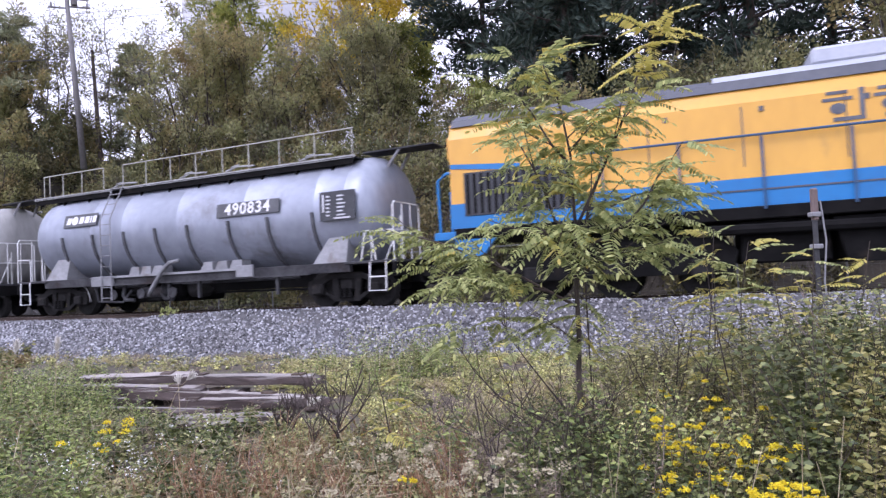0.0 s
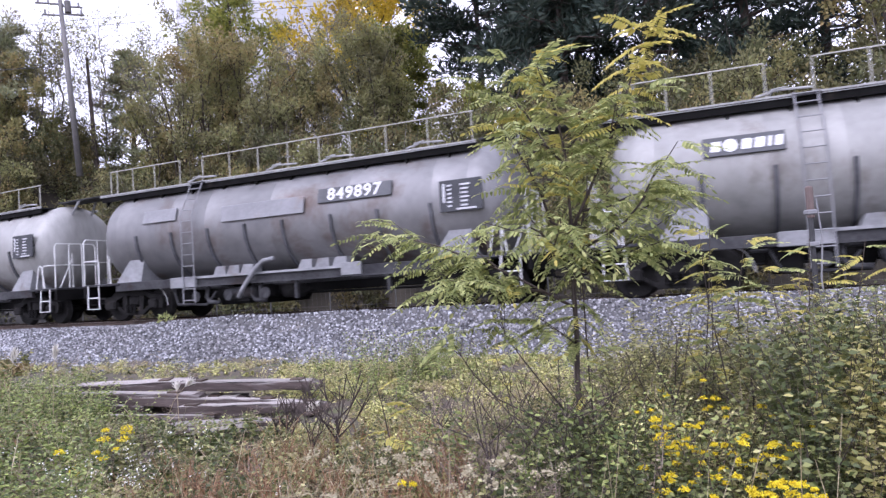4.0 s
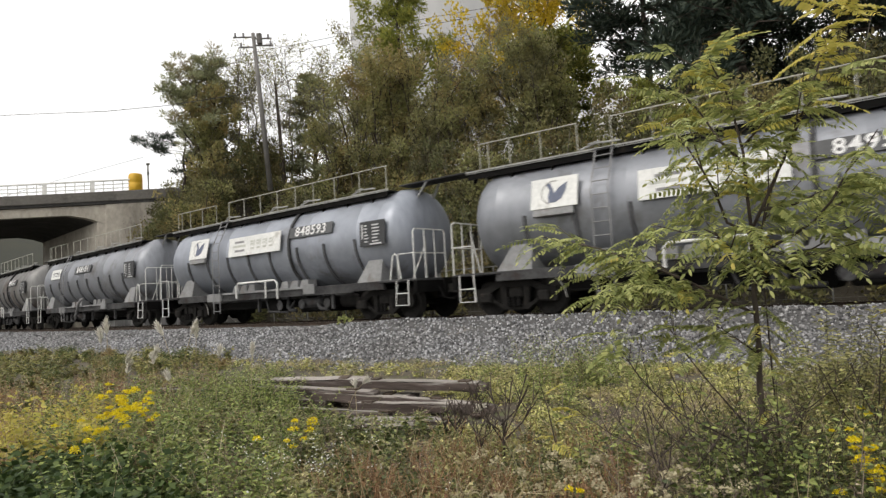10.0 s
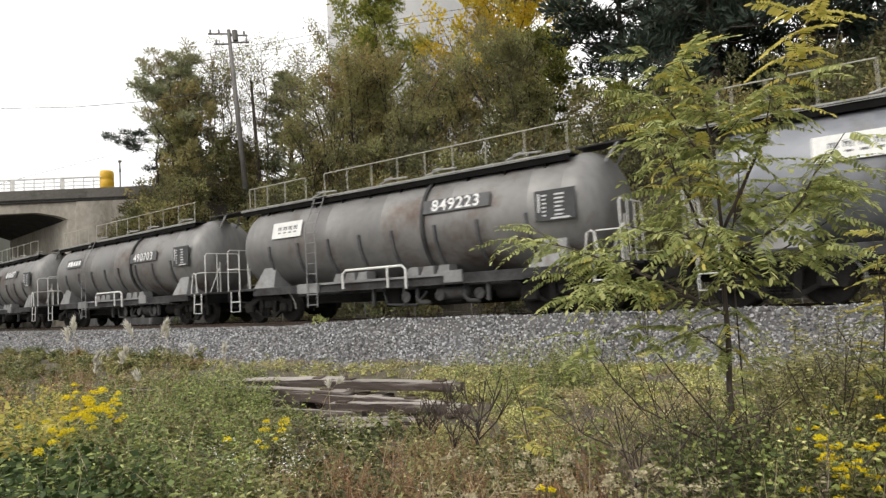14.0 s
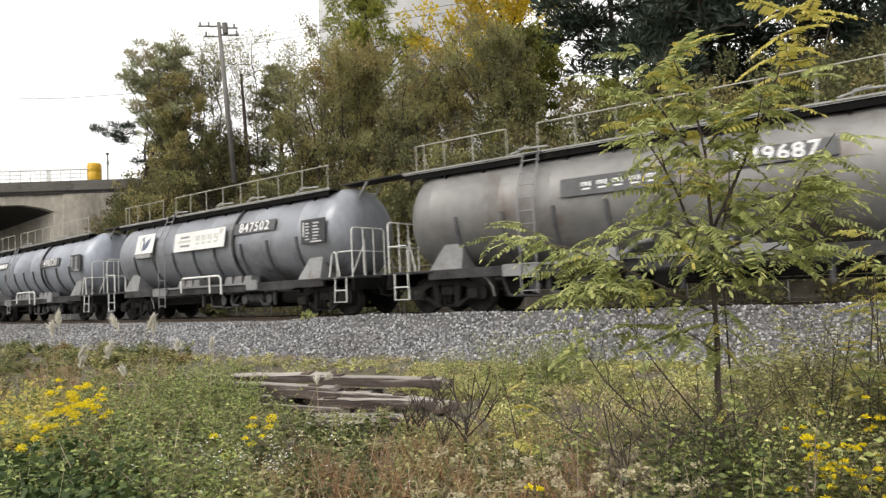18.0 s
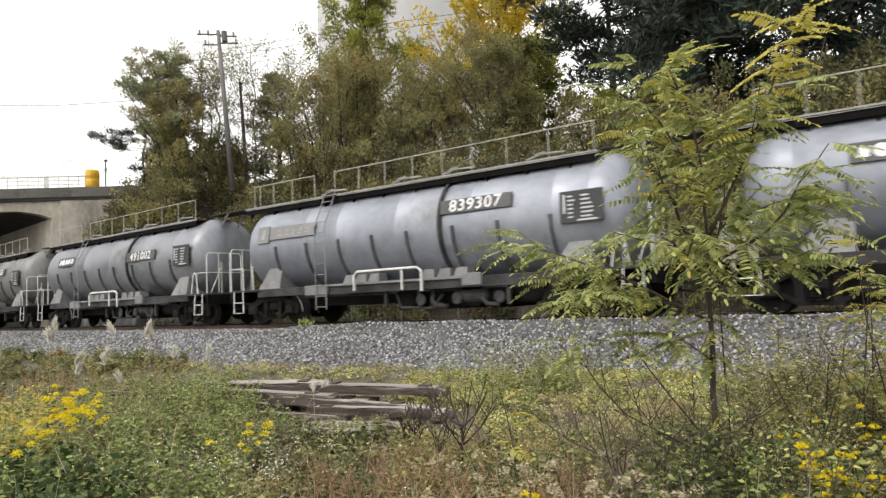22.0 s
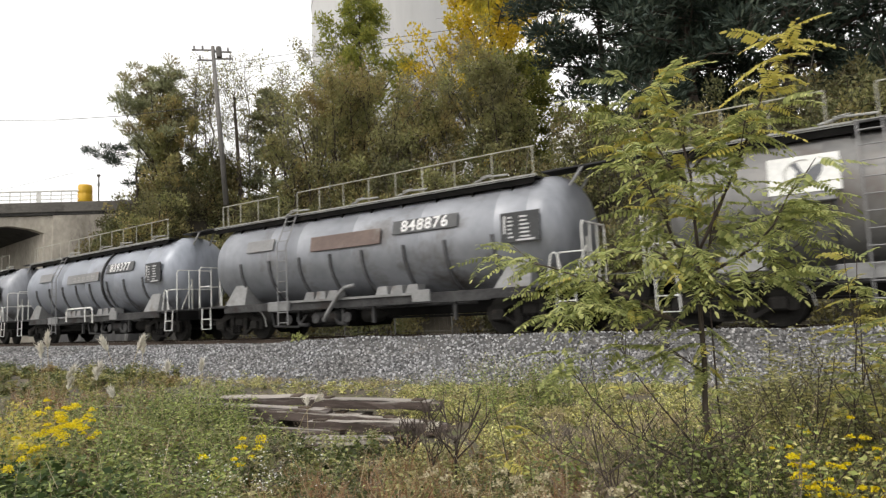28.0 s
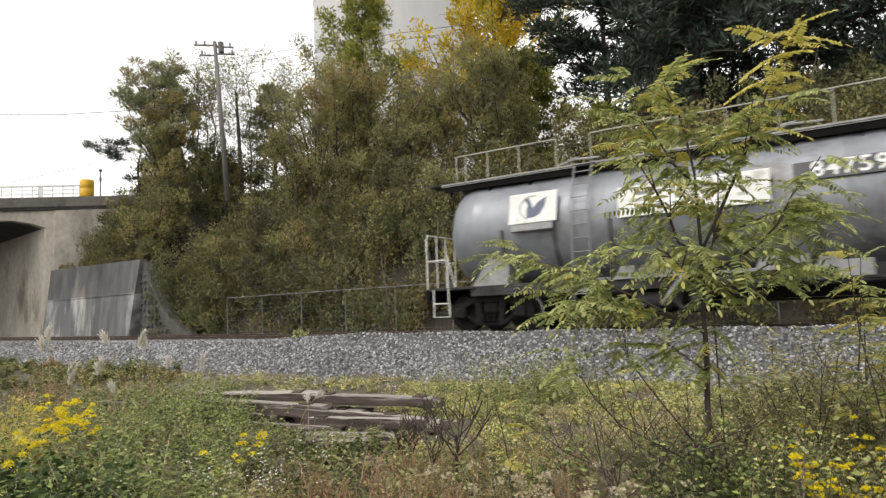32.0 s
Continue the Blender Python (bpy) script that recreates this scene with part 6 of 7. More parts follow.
def shrub_bank():
    """Bushes all over the bank, each a heap of leafy tufts, with creepers hanging down its face."""
    rng = np.random.default_rng(77)
    n = 640
    s = np.concatenate([rng.uniform(-35, 9, n - 410), rng.uniform(-33.5, 8, 130), rng.uniform(-47, -35, 70), rng.uniform(-38, -27, 90), rng.uniform(-45, -35.5, 60), rng.uniform(-34, -15, 60)])
    c = np.concatenate([6.0 + 9.5 * rng.random(n - 410) ** 1.1, 5.8 + 1.8 * rng.random(130), rng.uniform(6.3, 12, 70), rng.uniform(7.0, 14, 90), rng.uniform(5.9, 8.0, 60), rng.uniform(8.5, 13.5, 60)])
    r = rng.uniform(0.6, 1.6, n) * np.clip(0.6 + (c - 5.9) * 0.2, 0.6, 1.15)
    tall = rng.uniform(0.9, 1.9, n)
    P = np.array([tuple(beside(a, b)) for a, b in zip(s, c)])
    g = ground_height(P[:, 0], P[:, 1])
    heaps = np.maximum((r * r * 7).astype(int), 5)
    i = np.repeat(np.arange(n), heaps)
    d = unit(rng.normal(size=(len(i), 3)))
    d[:, 2] = np.abs(d[:, 2])
    d[:, 1] = -np.abs(d[:, 1]) * np.where(rng.random(len(i)) < 0.8, 1, -1)
    t = np.stack([P[i, 0], P[i, 1], g[i] + 0.1], 1) + d * (r[i] * rng.uniform(0.75, 1.12, len(i)))[:, None] * np.stack([np.ones(len(i)), np.ones(len(i)), tall[i]], 1)
    rad = rng.uniform(0.22, 0.5, len(i))
    for name, label, material, odd in (("bank_shrubs", "dense dark olive shrubs and creepers covering the bank", F_BANK, False), ("brown_shrubs", "thinning shrubs with brownish olive leaves on the bank", F_BANKBROWN, True)):
        own = (i % 7 < 2) == odd
        tagged(part(name, quads_mesh(name, crown_leaves(t[own], rad[own], int(own.sum() * 37), (0.172, 0.088), rng, False), material), None), label, "shrubs", kind="stuff")
    edge = np.array([tuple(beside(a, 5.35 + 0.12 * rng.random(), 5.12 + 0.012 * (-35 - a) + 0.16 * rng.random())) for a in rng.uniform(-48, -34.8, 90)])
    tagged(part("wall_top_litter", quads_mesh("wall_top_litter", crown_leaves(edge, rng.uniform(0.1, 0.26, 90), 1300, (0.11, 0.06), rng, False), F_BANKBROWN), None), "brown leaves lying along the top of the retaining wall", "leaf litter", kind="stuff")
    hang = np.concatenate([rng.uniform(-44, -33.5, 60), rng.uniform(-34.2, -27.5, 60)])
    P2 = np.array([tuple(beside(a, b)) for a, b in zip(hang, np.concatenate([rng.uniform(5.6, 6.4, 60), rng.uniform(5.2, 5.6, 60)]))])
    fall = np.where(hang > -34.3, rng.uniform(1.2, 5.2, 120), 5.6 + 0.3 * np.sin(hang * 2.1))
    tufts = np.stack([P2[:, 0], P2[:, 1], fall], 1)
    tagged(part("overhang", quads_mesh("overhang", crown_leaves(tufts, np.full(120, 0.45), 8400, (0.16, 0.09), rng, False), F_BANK), None), "creepers hanging over the top of the retaining wall", "creepers", kind="stuff")
    k = 900
    j = rng.integers(0, n, k)
    p = np.stack([P[j, 0] + rng.normal(size=k) * 0.3, P[j, 1] + rng.normal(size=k) * 0.3, g[j]], 1)
    q = p + np.stack([rng.normal(size=k) * 0.4, rng.normal(size=k) * 0.3 - 0.25, (r * tall)[j] * rng.uniform(0.9, 1.5, k)], 1)
    tagged(part("bank_stems", quads_mesh("bank_stems", blades(p, q, rng.uniform(0.012, 0.035, k), rng), M_BARK), None), "thin dark stems among the shrubs on the bank", "shrubs", kind="stuff")
    k = 260
    j = rng.integers(0, n, k)
    p = np.stack([P[j, 0] + rng.normal(size=k) * 0.3, P[j, 1] - 0.3, g[j]], 1)
    q = p + np.stack([rng.normal(size=k) * 0.5, rng.normal(size=k) * 0.2 - 0.3, rng.uniform(1.8, 3.6, k)], 1)
    tagged(part("pale_stems", quads_mesh("pale_stems", blades(p, q, rng.uniform(0.02, 0.05, k), rng), M_BARKGREY), None), "pale bare saplings rising from the shrubs on the bank", "saplings", kind="stuff")


def bank_bushes():
    """Single big bushes that stand out of the cover of the bank."""
    rng = random.Random(15)
    kinds = ((F_OAK, "big bush with brownish olive leaves on the bank"), (F_OLIVE, "big olive green bush on the bank"), (F_BANK, "big dark green bush on the bank"), (F_BANK, "big dark green bush on the bank"))
    for k in range(26):
        s = -38 + 41 * (k + rng.random()) / 26
        c = rng.choice((6.6, 7.6, 8.8, 10.2, 11.6)) + rng.uniform(-0.5, 0.5)
        p = beside(s, c)
        m, label = kinds[k % 4] if k > 5 else kinds[k % 2]
        h = rng.uniform(2.0, 3.8)
        tree(label, p.x, p.y, ground_z(p.x, p.y) + h, rng.uniform(1.2, 2.0), 2300, m, M_BARK, broad, 300 + k, (0.15, 0.09), 0.1, 14, stems=4, twig=0.7, twigs=5, tuft=0.34, girth=0.5, group="bushes on the bank", name="bush")


# ---- foreground: locust tree ----
LOCUST = Vector((-1.05, 5.15, 0.0))
BRANCHES = {
    "trunk": [(-1.06, 5.14, 0.0), (-1.02, 5.14, 0.33), (-1.03, 5.14, 0.81), (-1.01, 5.14, 1.14), (-1.01, 5.14, 1.46), (-1.00, 5.14, 1.75), (-0.99, 5.14, 1.94)],
    "centre": [(-0.99, 5.14, 1.94), (-1.00, 5.15, 2.22), (-1.01, 5.20, 2.52), (-1.05, 5.20, 2.79), (-1.09, 5.20, 3.00), (-1.16, 5.15, 3.20), (-1.18, 5.10, 3.30)],
    "right": [(-0.98, 5.14, 1.96), (-0.89, 5.12, 2.12), (-0.78, 5.10, 2.33), (-0.69, 5.10, 2.50), (-0.62, 5.12, 2.66), (-0.56, 5.15, 2.81), (-0.48, 5.20, 3.04), (-0.41, 5.20, 3.24), (-0.35, 5.20, 3.40), (-0.32, 5.18, 3.46)],
    "right_fork": [(-0.92, 5.14, 1.79), (-0.72, 5.10, 1.88), (-0.58, 5.05, 1.96), (-0.46, 5.00, 2.08), (-0.36, 5.00, 2.26), (-0.28, 4.95, 2.38)],
    "left": [(-1.00, 5.14, 1.92), (-1.13, 5.05, 2.01), (-1.18, 5.00, 2.22), (-1.24, 4.95, 2.39), (-1.34, 4.90, 2.61), (-1.42, 4.85, 2.76)],
    "left_fork": [(-1.01, 5.20, 2.44), (-1.17, 5.25, 2.64), (-1.32, 5.30, 2.92), (-1.48, 5.35, 3.15)],
    "low_left": [(-1.01, 5.14, 1.34), (-1.22, 5.10, 1.47), (-1.45, 5.05, 1.61), (-1.73, 5.00, 1.75), (-2.05, 4.90, 1.90), (-2.35, 4.85, 1.99)],
    "lower_left": [(-1.22, 5.10, 1.47), (-1.52, 5.00, 1.55), (-1.78, 4.85, 1.58), (-1.99, 4.75, 1.52)],
    "second_stem": [(-0.93, 5.2, 0.0), (-0.95, 5.2, 0.9), (-0.95, 5.2, 1.5), (-0.94, 5.18, 1.9), (-0.86, 5.18, 2.25), (-0.84, 5.2, 2.6)],
    "bare_a": [(-1.02, 5.14, 1.06), (-1.14, 5.10, 1.17), (-1.26, 5.05, 1.27)],
    "bare_b": [(-1.15, 5.14, 0.56), (-1.39, 5.00, 0.94), (-1.50, 4.90, 1.15), (-1.53, 4.85, 1.32)],
    "bare_c": [(-1.20, 5.14, 0.42), (-1.61, 4.95, 0.67), (-1.77, 4.85, 0.88), (-1.91, 4.80, 1.14), (-1.93, 4.75, 1.31)],
    "mid_right": [(-0.92, 5.14, 2.08), (-0.73, 5.30, 2.11), (-0.55, 5.40, 2.19), (-0.38, 5.45, 2.21)],
    "low_right": [(-1.00, 5.14, 1.55), (-0.82, 5.20, 1.70), (-0.67, 5.20, 1.75), (-0.52, 5.25, 1.73)],
    "back": [(-0.99, 5.14, 1.84), (-0.94, 5.35, 2.01), (-0.90, 5.50, 2.24), (-0.84, 5.60, 2.42)],
    "front": [(-1.01, 5.14, 1.63), (-1.07, 4.90, 1.79), (-1.14, 4.75, 1.91), (-1.19, 4.65, 1.95)],
}


def compound_leaf(seed, pairs, length, material):
    """A feathered leaf along +x that droops towards its tip."""
    rng = random.Random(seed)
    bm = bmesh.new()
    bend = rng.uniform(0.15, 0.55)
    at = lambda u: Vector((length * u, 0.04 * math.sin(u * 3 + seed), -bend * length * u * u))
    tube([at(k / 4) for k in range(5)], 0.0022, 3, bm)
    def leaflet(p, d, L, W):
        d = d.normalized()
        n = Vector((rng.uniform(-0.35, 0.35), rng.uniform(-0.35, 0.35), 1)).normalized()
        s = d.cross(n).normalized()
        drop = Vector((0, 0, -0.25 * L))
        v = [p, p + d * L * 0.3 + s * W * 0.5, p + d * L * 0.75 + s * W * 0.42 + drop * 0.6, p + d * L + drop, p + d * L * 0.75 - s * W * 0.42 + drop * 0.6, p + d * L * 0.3 - s * W * 0.5]
        bm.faces.new([bm.verts.new(c) for c in v])
    for k in range(pairs):
        u = 0.16 + 0.82 * k / pairs
        for side in (-1, 1):
            if rng.random() < 0.06:
                continue
            L = rng.uniform(0.06, 0.076) * (1.15 - 0.4 * u)
            leaflet(at(u), Vector((0.35, side, rng.uniform(-0.3, 0.0))), L, L * 0.36)
    leaflet(at(1), Vector((1, 0, -0.4)), 0.056, 0.025)
    me = bpy.data.meshes.new("leaf")
    bm.to_mesh(me)
    bm.free()
    me.materials.append(material)
    return me


LEAF_SETS = {}


def leaf_sets():
    LEAF_SETS["green"] = [compound_leaf(k, 11 + k % 3, 0.3 + 0.03 * k, F_LOCUST) for k in range(6)]
    LEAF_SETS["yellow"] = [compound_leaf(10 + k, 11 + k % 3, 0.3 + 0.03 * k, F_LOCUSTYEL) for k in range(4)]


def hang_leaf(root, p, az, pitch, yellow, rng, scale=1.0):
    ob = new("leaf", rng.choice(LEAF_SETS["yellow" if yellow else "green"]))
    ob.parent = root
    ob.matrix_basis = Matrix.Translation(p) @ Matrix.Rotation(az, 4, "Z") @ Matrix.Rotation(-pitch, 4, "Y") @ Matrix.Rotation(rng.uniform(-0.5, 0.5), 4, "X") @ Matrix.Scale(scale, 4)


def leafy_spray(root, loc, name, rng):
    """A side shoot of a branch with its leaves."""
    f = rng.uniform(0.3, 0.92) * (len(loc) - 1)
    i = min(int(f), len(loc) - 2)
    p = loc[i].lerp(loc[i + 1], f - i)
    d = ((loc[i + 1] - loc[i]).normalized() * 0.5 + Vector((rng.uniform(-1, 1), rng.uniform(-1, 1), rng.uniform(-0.25, 0.55)))).normalized()
    L = rng.uniform(0.22, 0.5)
    way = [p + d * L * u + Vector((0, 0, 0.05 * u * u)) for u in (0, 0.5, 1)]
    sh = part("shoot", tube(way, 0.006, 5, end=0.003), M_BARK, root)
    yellow = rng.random() < (0.35 if p.z > 2.7 else 0.05)
    bm = bmesh.new()
    for k in range(6):
        q = way[0].lerp(way[2], 0.2 + 0.8 * k / 5)
        seen = len(bm.verts)
        bm.from_mesh(rng.choice(LEAF_SETS["yellow" if yellow else "green"]))
        bm.verts.ensure_lookup_table()
        az = math.atan2(d.y, d.x) + (-1) ** k * rng.uniform(0.3, 1.4) * (k < 5)
        m = Matrix.Translation(q) @ Matrix.Rotation(az, 4, "Z") @ Matrix.Rotation(-rng.uniform(-0.4, 0.4), 4, "Y") @ Matrix.Rotation(rng.uniform(-0.5, 0.5), 4, "X") @ Matrix.Scale(rng.uniform(0.65, 0.95), 4)
        bmesh.ops.transform(bm, matrix=m, verts=bm.verts[seen:])
    part("leaf_spray", bm, F_LOCUSTYEL if yellow else F_LOCUST, sh)


def locust_tree():
    rng = random.Random(21)
    root = tagged(new("locust_tree"), "young locust tree with feathery yellow-green leaves beside the track", "tree")
    root.location = LOCUST
    leaves = {"centre": 36, "right": 40, "right_fork": 16, "left": 20, "left_fork": 24, "low_left": 30, "lower_left": 14, "second_stem": 8, "bare_c": 9, "bare_b": 8, "bare_a": 8, "mid_right": 12, "low_right": 10, "back": 10, "front": 10}
    sprays = {"centre": 4, "right": 2, "right_fork": 3, "left": 3, "left_fork": 3, "low_left": 7, "lower_left": 3, "mid_right": 3, "low_right": 3, "back": 3, "front": 3}
    for name, pts in BRANCHES.items():
        loc = [Vector(p) - LOCUST for p in pts]
        main, bare = name == "trunk", name.startswith("bare")
        part("trunk" if main else "branch", tube(loc, 0.024 if main else 0.0065 if bare or name == "second_stem" else 0.0125, 7, end=0.015 if main else 0.0025 if bare else 0.004), M_BARK if main else M_TWIGDARK, root, smooth=True)
        if main:
            continue
        if bare:
            for k in range(7):
                f = rng.uniform(0.25, 0.98) * (len(loc) - 1)
                i = min(int(f), len(loc) - 2)
                p = loc[i].lerp(loc[i + 1], f - i)
                d = (loc[i + 1] - loc[i]).normalized() + Vector((rng.uniform(-0.8, 0.8), rng.uniform(-0.6, 0.6), rng.uniform(-0.1, 0.8)))
                part("twig", tube([p, p + d * 0.08, p + d * rng.uniform(0.12, 0.24) + Vector((0, 0, 0.03))], 0.003, 4, end=0.0015), M_TWIGDARK, root)
        n = leaves[name]
        for k in range(n):
            u = (0.6 if bare else 0.2) + (0.4 if bare else 0.8) * (k + rng.random() * 0.5) / n
            f = u * (len(loc) - 1)
            i = min(int(f), len(loc) - 2)
            p = loc[i].lerp(loc[i + 1], f - i)
            d = (loc[i + 1] - loc[i]).normalized()
            az = rng.uniform(0, 6.28) if name in ("centre", "right", "back", "front") else math.atan2(d.y, d.x) + (-1) ** k * rng.uniform(0.3, 1.6)
            high = max((p.z - 2.2) / 1.0, 0)
            yellow = (0.1 + 0.85 * high) if name == "right" else (0.03 + 0.36 * high)
            hang_leaf(root, p, az, rng.uniform(-0.25, 0.5) if p.z > 2.7 else rng.uniform(-0.5, 0.4), rng.random() < yellow, rng, rng.uniform(0.75, 1.1))
        for k in range(sprays.get(name, 0)):
            leafy_spray(root, loc, name, rng)
    for k in range(56):
        p = Vector((-1.0, 5.15, rng.uniform(0.65, 2.0))) - LOCUST
        hang_leaf(root, p, rng.uniform(0, 6.28), rng.uniform(-0.6, 0.3), rng.random() < 0.12, rng, rng.uniform(0.5, 0.6) if p.z < 1.2 else rng.uniform(0.7, 1.0))


def sapling(x, y, h, leaves, seed, yellow=0.5, lean=(0.0, 0.0)):
    rng = random.Random(seed)
    z = ground_z(x, y)
    root = tagged(new("locust_sapling"), "thin locust sapling among the weeds with few leaves", "sapling", "saplings among the weeds")
    root.location = (x, y, z)
    pts = [Vector((lean[0] * u * u + rng.uniform(-0.03, 0.03), lean[1] * u * u, h * u)) for u in (0, 0.35, 0.7, 1)]
    part("stem", tube(pts, 0.008, 6, end=0.003), M_BARK, root)
    for k in range(leaves):
        u = 0.3 + 0.7 * (k + rng.random()) / leaves
        f = u * 3
        i = min(int(f), 2)
        hang_leaf(root, pts[i].lerp(pts[i + 1], f - i), rng.uniform(0, 6.28), rng.uniform(-0.1, 0.6), rng.random() < yellow, rng, rng.uniform(0.6, 0.95))


def bare_bush(x, y, h, count, seed, material=None, label="dark leafless bush with forked twigs", width=0.4, r=0.009):
    rng = random.Random(seed)
    z = ground_z(x, y)
    root = tagged(new("bare_bush"), label, "bush", "leafless bushes")
    root.location = (x, y, z)
    part("stem", tube([(0, 0, 0), (0.02, 0, h * 0.3), (0, 0.03, h * 0.5)], r * 1.5, 6, end=r), material or M_TWIGDARK, root)
    for k in range(count):
        a = k * 2.4 + rng.uniform(-0.4, 0.4)
        z0 = h * rng.uniform(0.15, 0.5)
        e = Vector((math.cos(a) * width * rng.uniform(0.5, 1), math.sin(a) * width * rng.uniform(0.5, 1), h * rng.uniform(0.75, 1.05)))
        m = Vector((e.x * 0.55, e.y * 0.55, z0 + (e.z - z0) * 0.4))
        b = part("branch", tube([(0, 0, z0), m, e], r, 5, end=r * 0.4), material or M_TWIGDARK, root)
        for j in range(4):
            p = m.lerp(e, rng.uniform(0.0, 0.8))
            part("twig", tube([p, p + Vector((rng.uniform(-0.12, 0.12), rng.uniform(-0.12, 0.12), rng.uniform(0.08, 0.2)))], r * 0.6, 4, end=r * 0.3), material or M_TWIGDARK, b)


def silver_grass(x, y, h, seed, droop=0.3, az=0.0):
    rng = np.random.default_rng(seed)
    z = ground_z(x, y)
    root = tagged(new("silver_grass"), "pale silver grass stalk with a feathery plume", "grass", "silver grass stalks")
    root.location = (x, y, z)
    tip = np.array([math.cos(az) * droop, math.sin(az) * droop, h])
    at = lambda u: np.array([tip[0] * u ** 2.2, tip[1] * u ** 2.2, h * (u - 0.12 * droop * u ** 3)])
    part("stalk", tube([at(u) for u in (0, 0.3, 0.6, 0.85, 1)], 0.005, 4, end=0.002), F_STRAW, root)
    n = 120
    u = rng.uniform(0.9, 1.0, n)
    p = np.array([at(v) for v in u])
    d = unit(np.array([at(v) - at(v - 0.06) for v in u])) + rng.normal(size=(n, 3)) * 0.28
    part("plume", quads_mesh("plume", leaf_quads(p, d, rng.uniform(0.05, 0.12, n), 0.013, rng), F_PLUME), None, root)
    m = 6
    p = np.zeros((m, 3))
    q = np.stack([rng.normal(size=m) * 0.3, rng.normal(size=m) * 0.3, rng.uniform(0.25, 0.5, m) * h], 1)
    part("blade", quads_mesh("blade", blades(p, q, 0.01, rng), F_WEED), None, root)


# ---- foreground: weeds ----
def scatter(n, rng, zone):
    """Places on the verge for which zone(x, y, az, dist) is likely."""
    out = []
    ph = rng.uniform(0, 6.28, 4)
    while sum(map(len, out)) < n:
        x, y = rng.uniform(-30, 5, 8 * n), rng.uniform(1.6, 13.0, 8 * n)
        az, dist = np.degrees(np.arctan2(-x, y)), np.hypot(x, y)
        c, s = offset_of(x, y)
        ok = (c < -4.55) & (dist > 2.9) & (az > -22) & (az < 80)
        clump = np.sin(x * 2.3 + ph[0] + 1.3 * np.sin(y * 1.7 + ph[2])) * np.sin(y * 2.9 + ph[1] + 1.2 * np.sin(x * 1.9 + ph[3]))
        ok &= rng.random(len(x)) < zone(x, y, az, dist) * (0.12 + 0.88 * step(-0.3, 0.35, clump))
        ok &= ~((x > -9.2) & (x < -4.3) & (np.abs(y - (6.75 + 0.12 * (x + 6.6))) < 0.6) & (rng.random(len(x)) < 0.6))
        ok &= ~((az > 37) & (az < 49.5) & (dist > 5.4) & (dist < 9.3) & (rng.random(len(x)) < 0.55))
        out.append(np.stack([x, y], 1)[ok])
    return np.concatenate(out)[:n]


def roof(x, y, az, dist):
    """How high the weeds may grow at a place."""
    left = step(50, 60, az)
    right = step(14, 4, az)
    tall = step(-1, -6, az)
    mid = np.clip(1.62 - 0.205 * dist, 0.14, 0.62)
    h = mid * (1 - left) * (1 - right) + left * np.clip(1.08 - 0.02 * dist, 0.3, 1.1) * 0.9 + right * (1 - left) * (0.6 + 0.4 * tall)
    return h


def broad_leaves(p, d, length, width, rng, tip_up=0.7):
    """Leaves that hold their faces up to the sky, bent a little along the middle."""
    n = len(p)
    d = unit(d)
    face = unit(np.array([0, 0, 0.8]) + rng.normal(size=(n, 3)) * tip_up)
    side = unit(np.cross(d, face))
    length = np.broadcast_to(np.asarray(length, float), (n,))[:, None]
    w = length * np.broadcast_to(np.asarray(width, float), (n,))[:, None] / 2
    mid = p + d * length * 0.42
    drop = np.array([0, 0, -0.18]) * length
    return np.stack([p, mid + side * w, p + d * length + drop, mid - side * w], axis=1)


def plants(name, label, n, zone, material, stem_material, height, stems, per, leaf, width, seed, lean=0.35, up=0.15, taper=0.45, first=0.12, girth=0.005):
    """Weeds with real stems: each stem curves outwards and carries leaves in turn up to its tip."""
    rng = np.random.default_rng(seed)
    P = scatter(n, rng, zone)
    x, y = P[:, 0], P[:, 1]
    g = ground_height(x, y)
    size = rng.uniform(0.65, 1.25, n)
    own = np.repeat(np.arange(n), stems)
    k = len(own)
    h = rng.uniform(height[0], height[1], n)[own] * rng.uniform(0.65, 1.1, k)
    a = rng.uniform(0, 2 * np.pi, k)
    out = h * lean * rng.uniform(0.2, 1.3, k)
    base = np.stack([x[own] + rng.normal(size=k) * 0.03, y[own] + rng.normal(size=k) * 0.03, g[own] - 0.02], 1)
    sweep = np.stack([np.cos(a) * out, np.sin(a) * out, np.zeros(k)], 1)

    def at(b, t):
        return base[b] + sweep[b] * (t ** 1.6)[:, None] + np.stack([0 * t, 0 * t, h[b] * t * (1 - 0.14 * t)], 1)
    joints = np.linspace(0, 1, 4)
    lo = np.concatenate([at(np.arange(k), np.full(k, u)) for u in joints[:-1]])
    hi = np.concatenate([at(np.arange(k), np.full(k, u)) for u in joints[1:]])
    tagged(part(name + "_stems", quads_mesh(name, blades(lo, hi, rng.uniform(0.6, 1.4, len(lo)) * girth, rng), stem_material), None), "thin stems of " + label, "weeds", kind="stuff")
    b = np.repeat(np.arange(k), per)
    m = len(b)
    turn = np.tile(np.arange(per), k)
    t = np.clip(first + (1 - first) * (turn + rng.random(m)) / per, 0, 1)
    th = turn * 2.4 + a[b] + rng.normal(size=m) * 0.4
    d = np.stack([np.cos(th), np.sin(th), up + 0.9 * (t - 0.5)], 1) + rng.normal(size=(m, 3)) * 0.18
    L = leaf * rng.uniform(0.65, 1.25, m) * (1 - taper * t) * size[own[b]]
    tagged(part(name, quads_mesh(name, broad_leaves(at(b, t), d, L, width, rng), material), None), label, "weeds", kind="stuff")


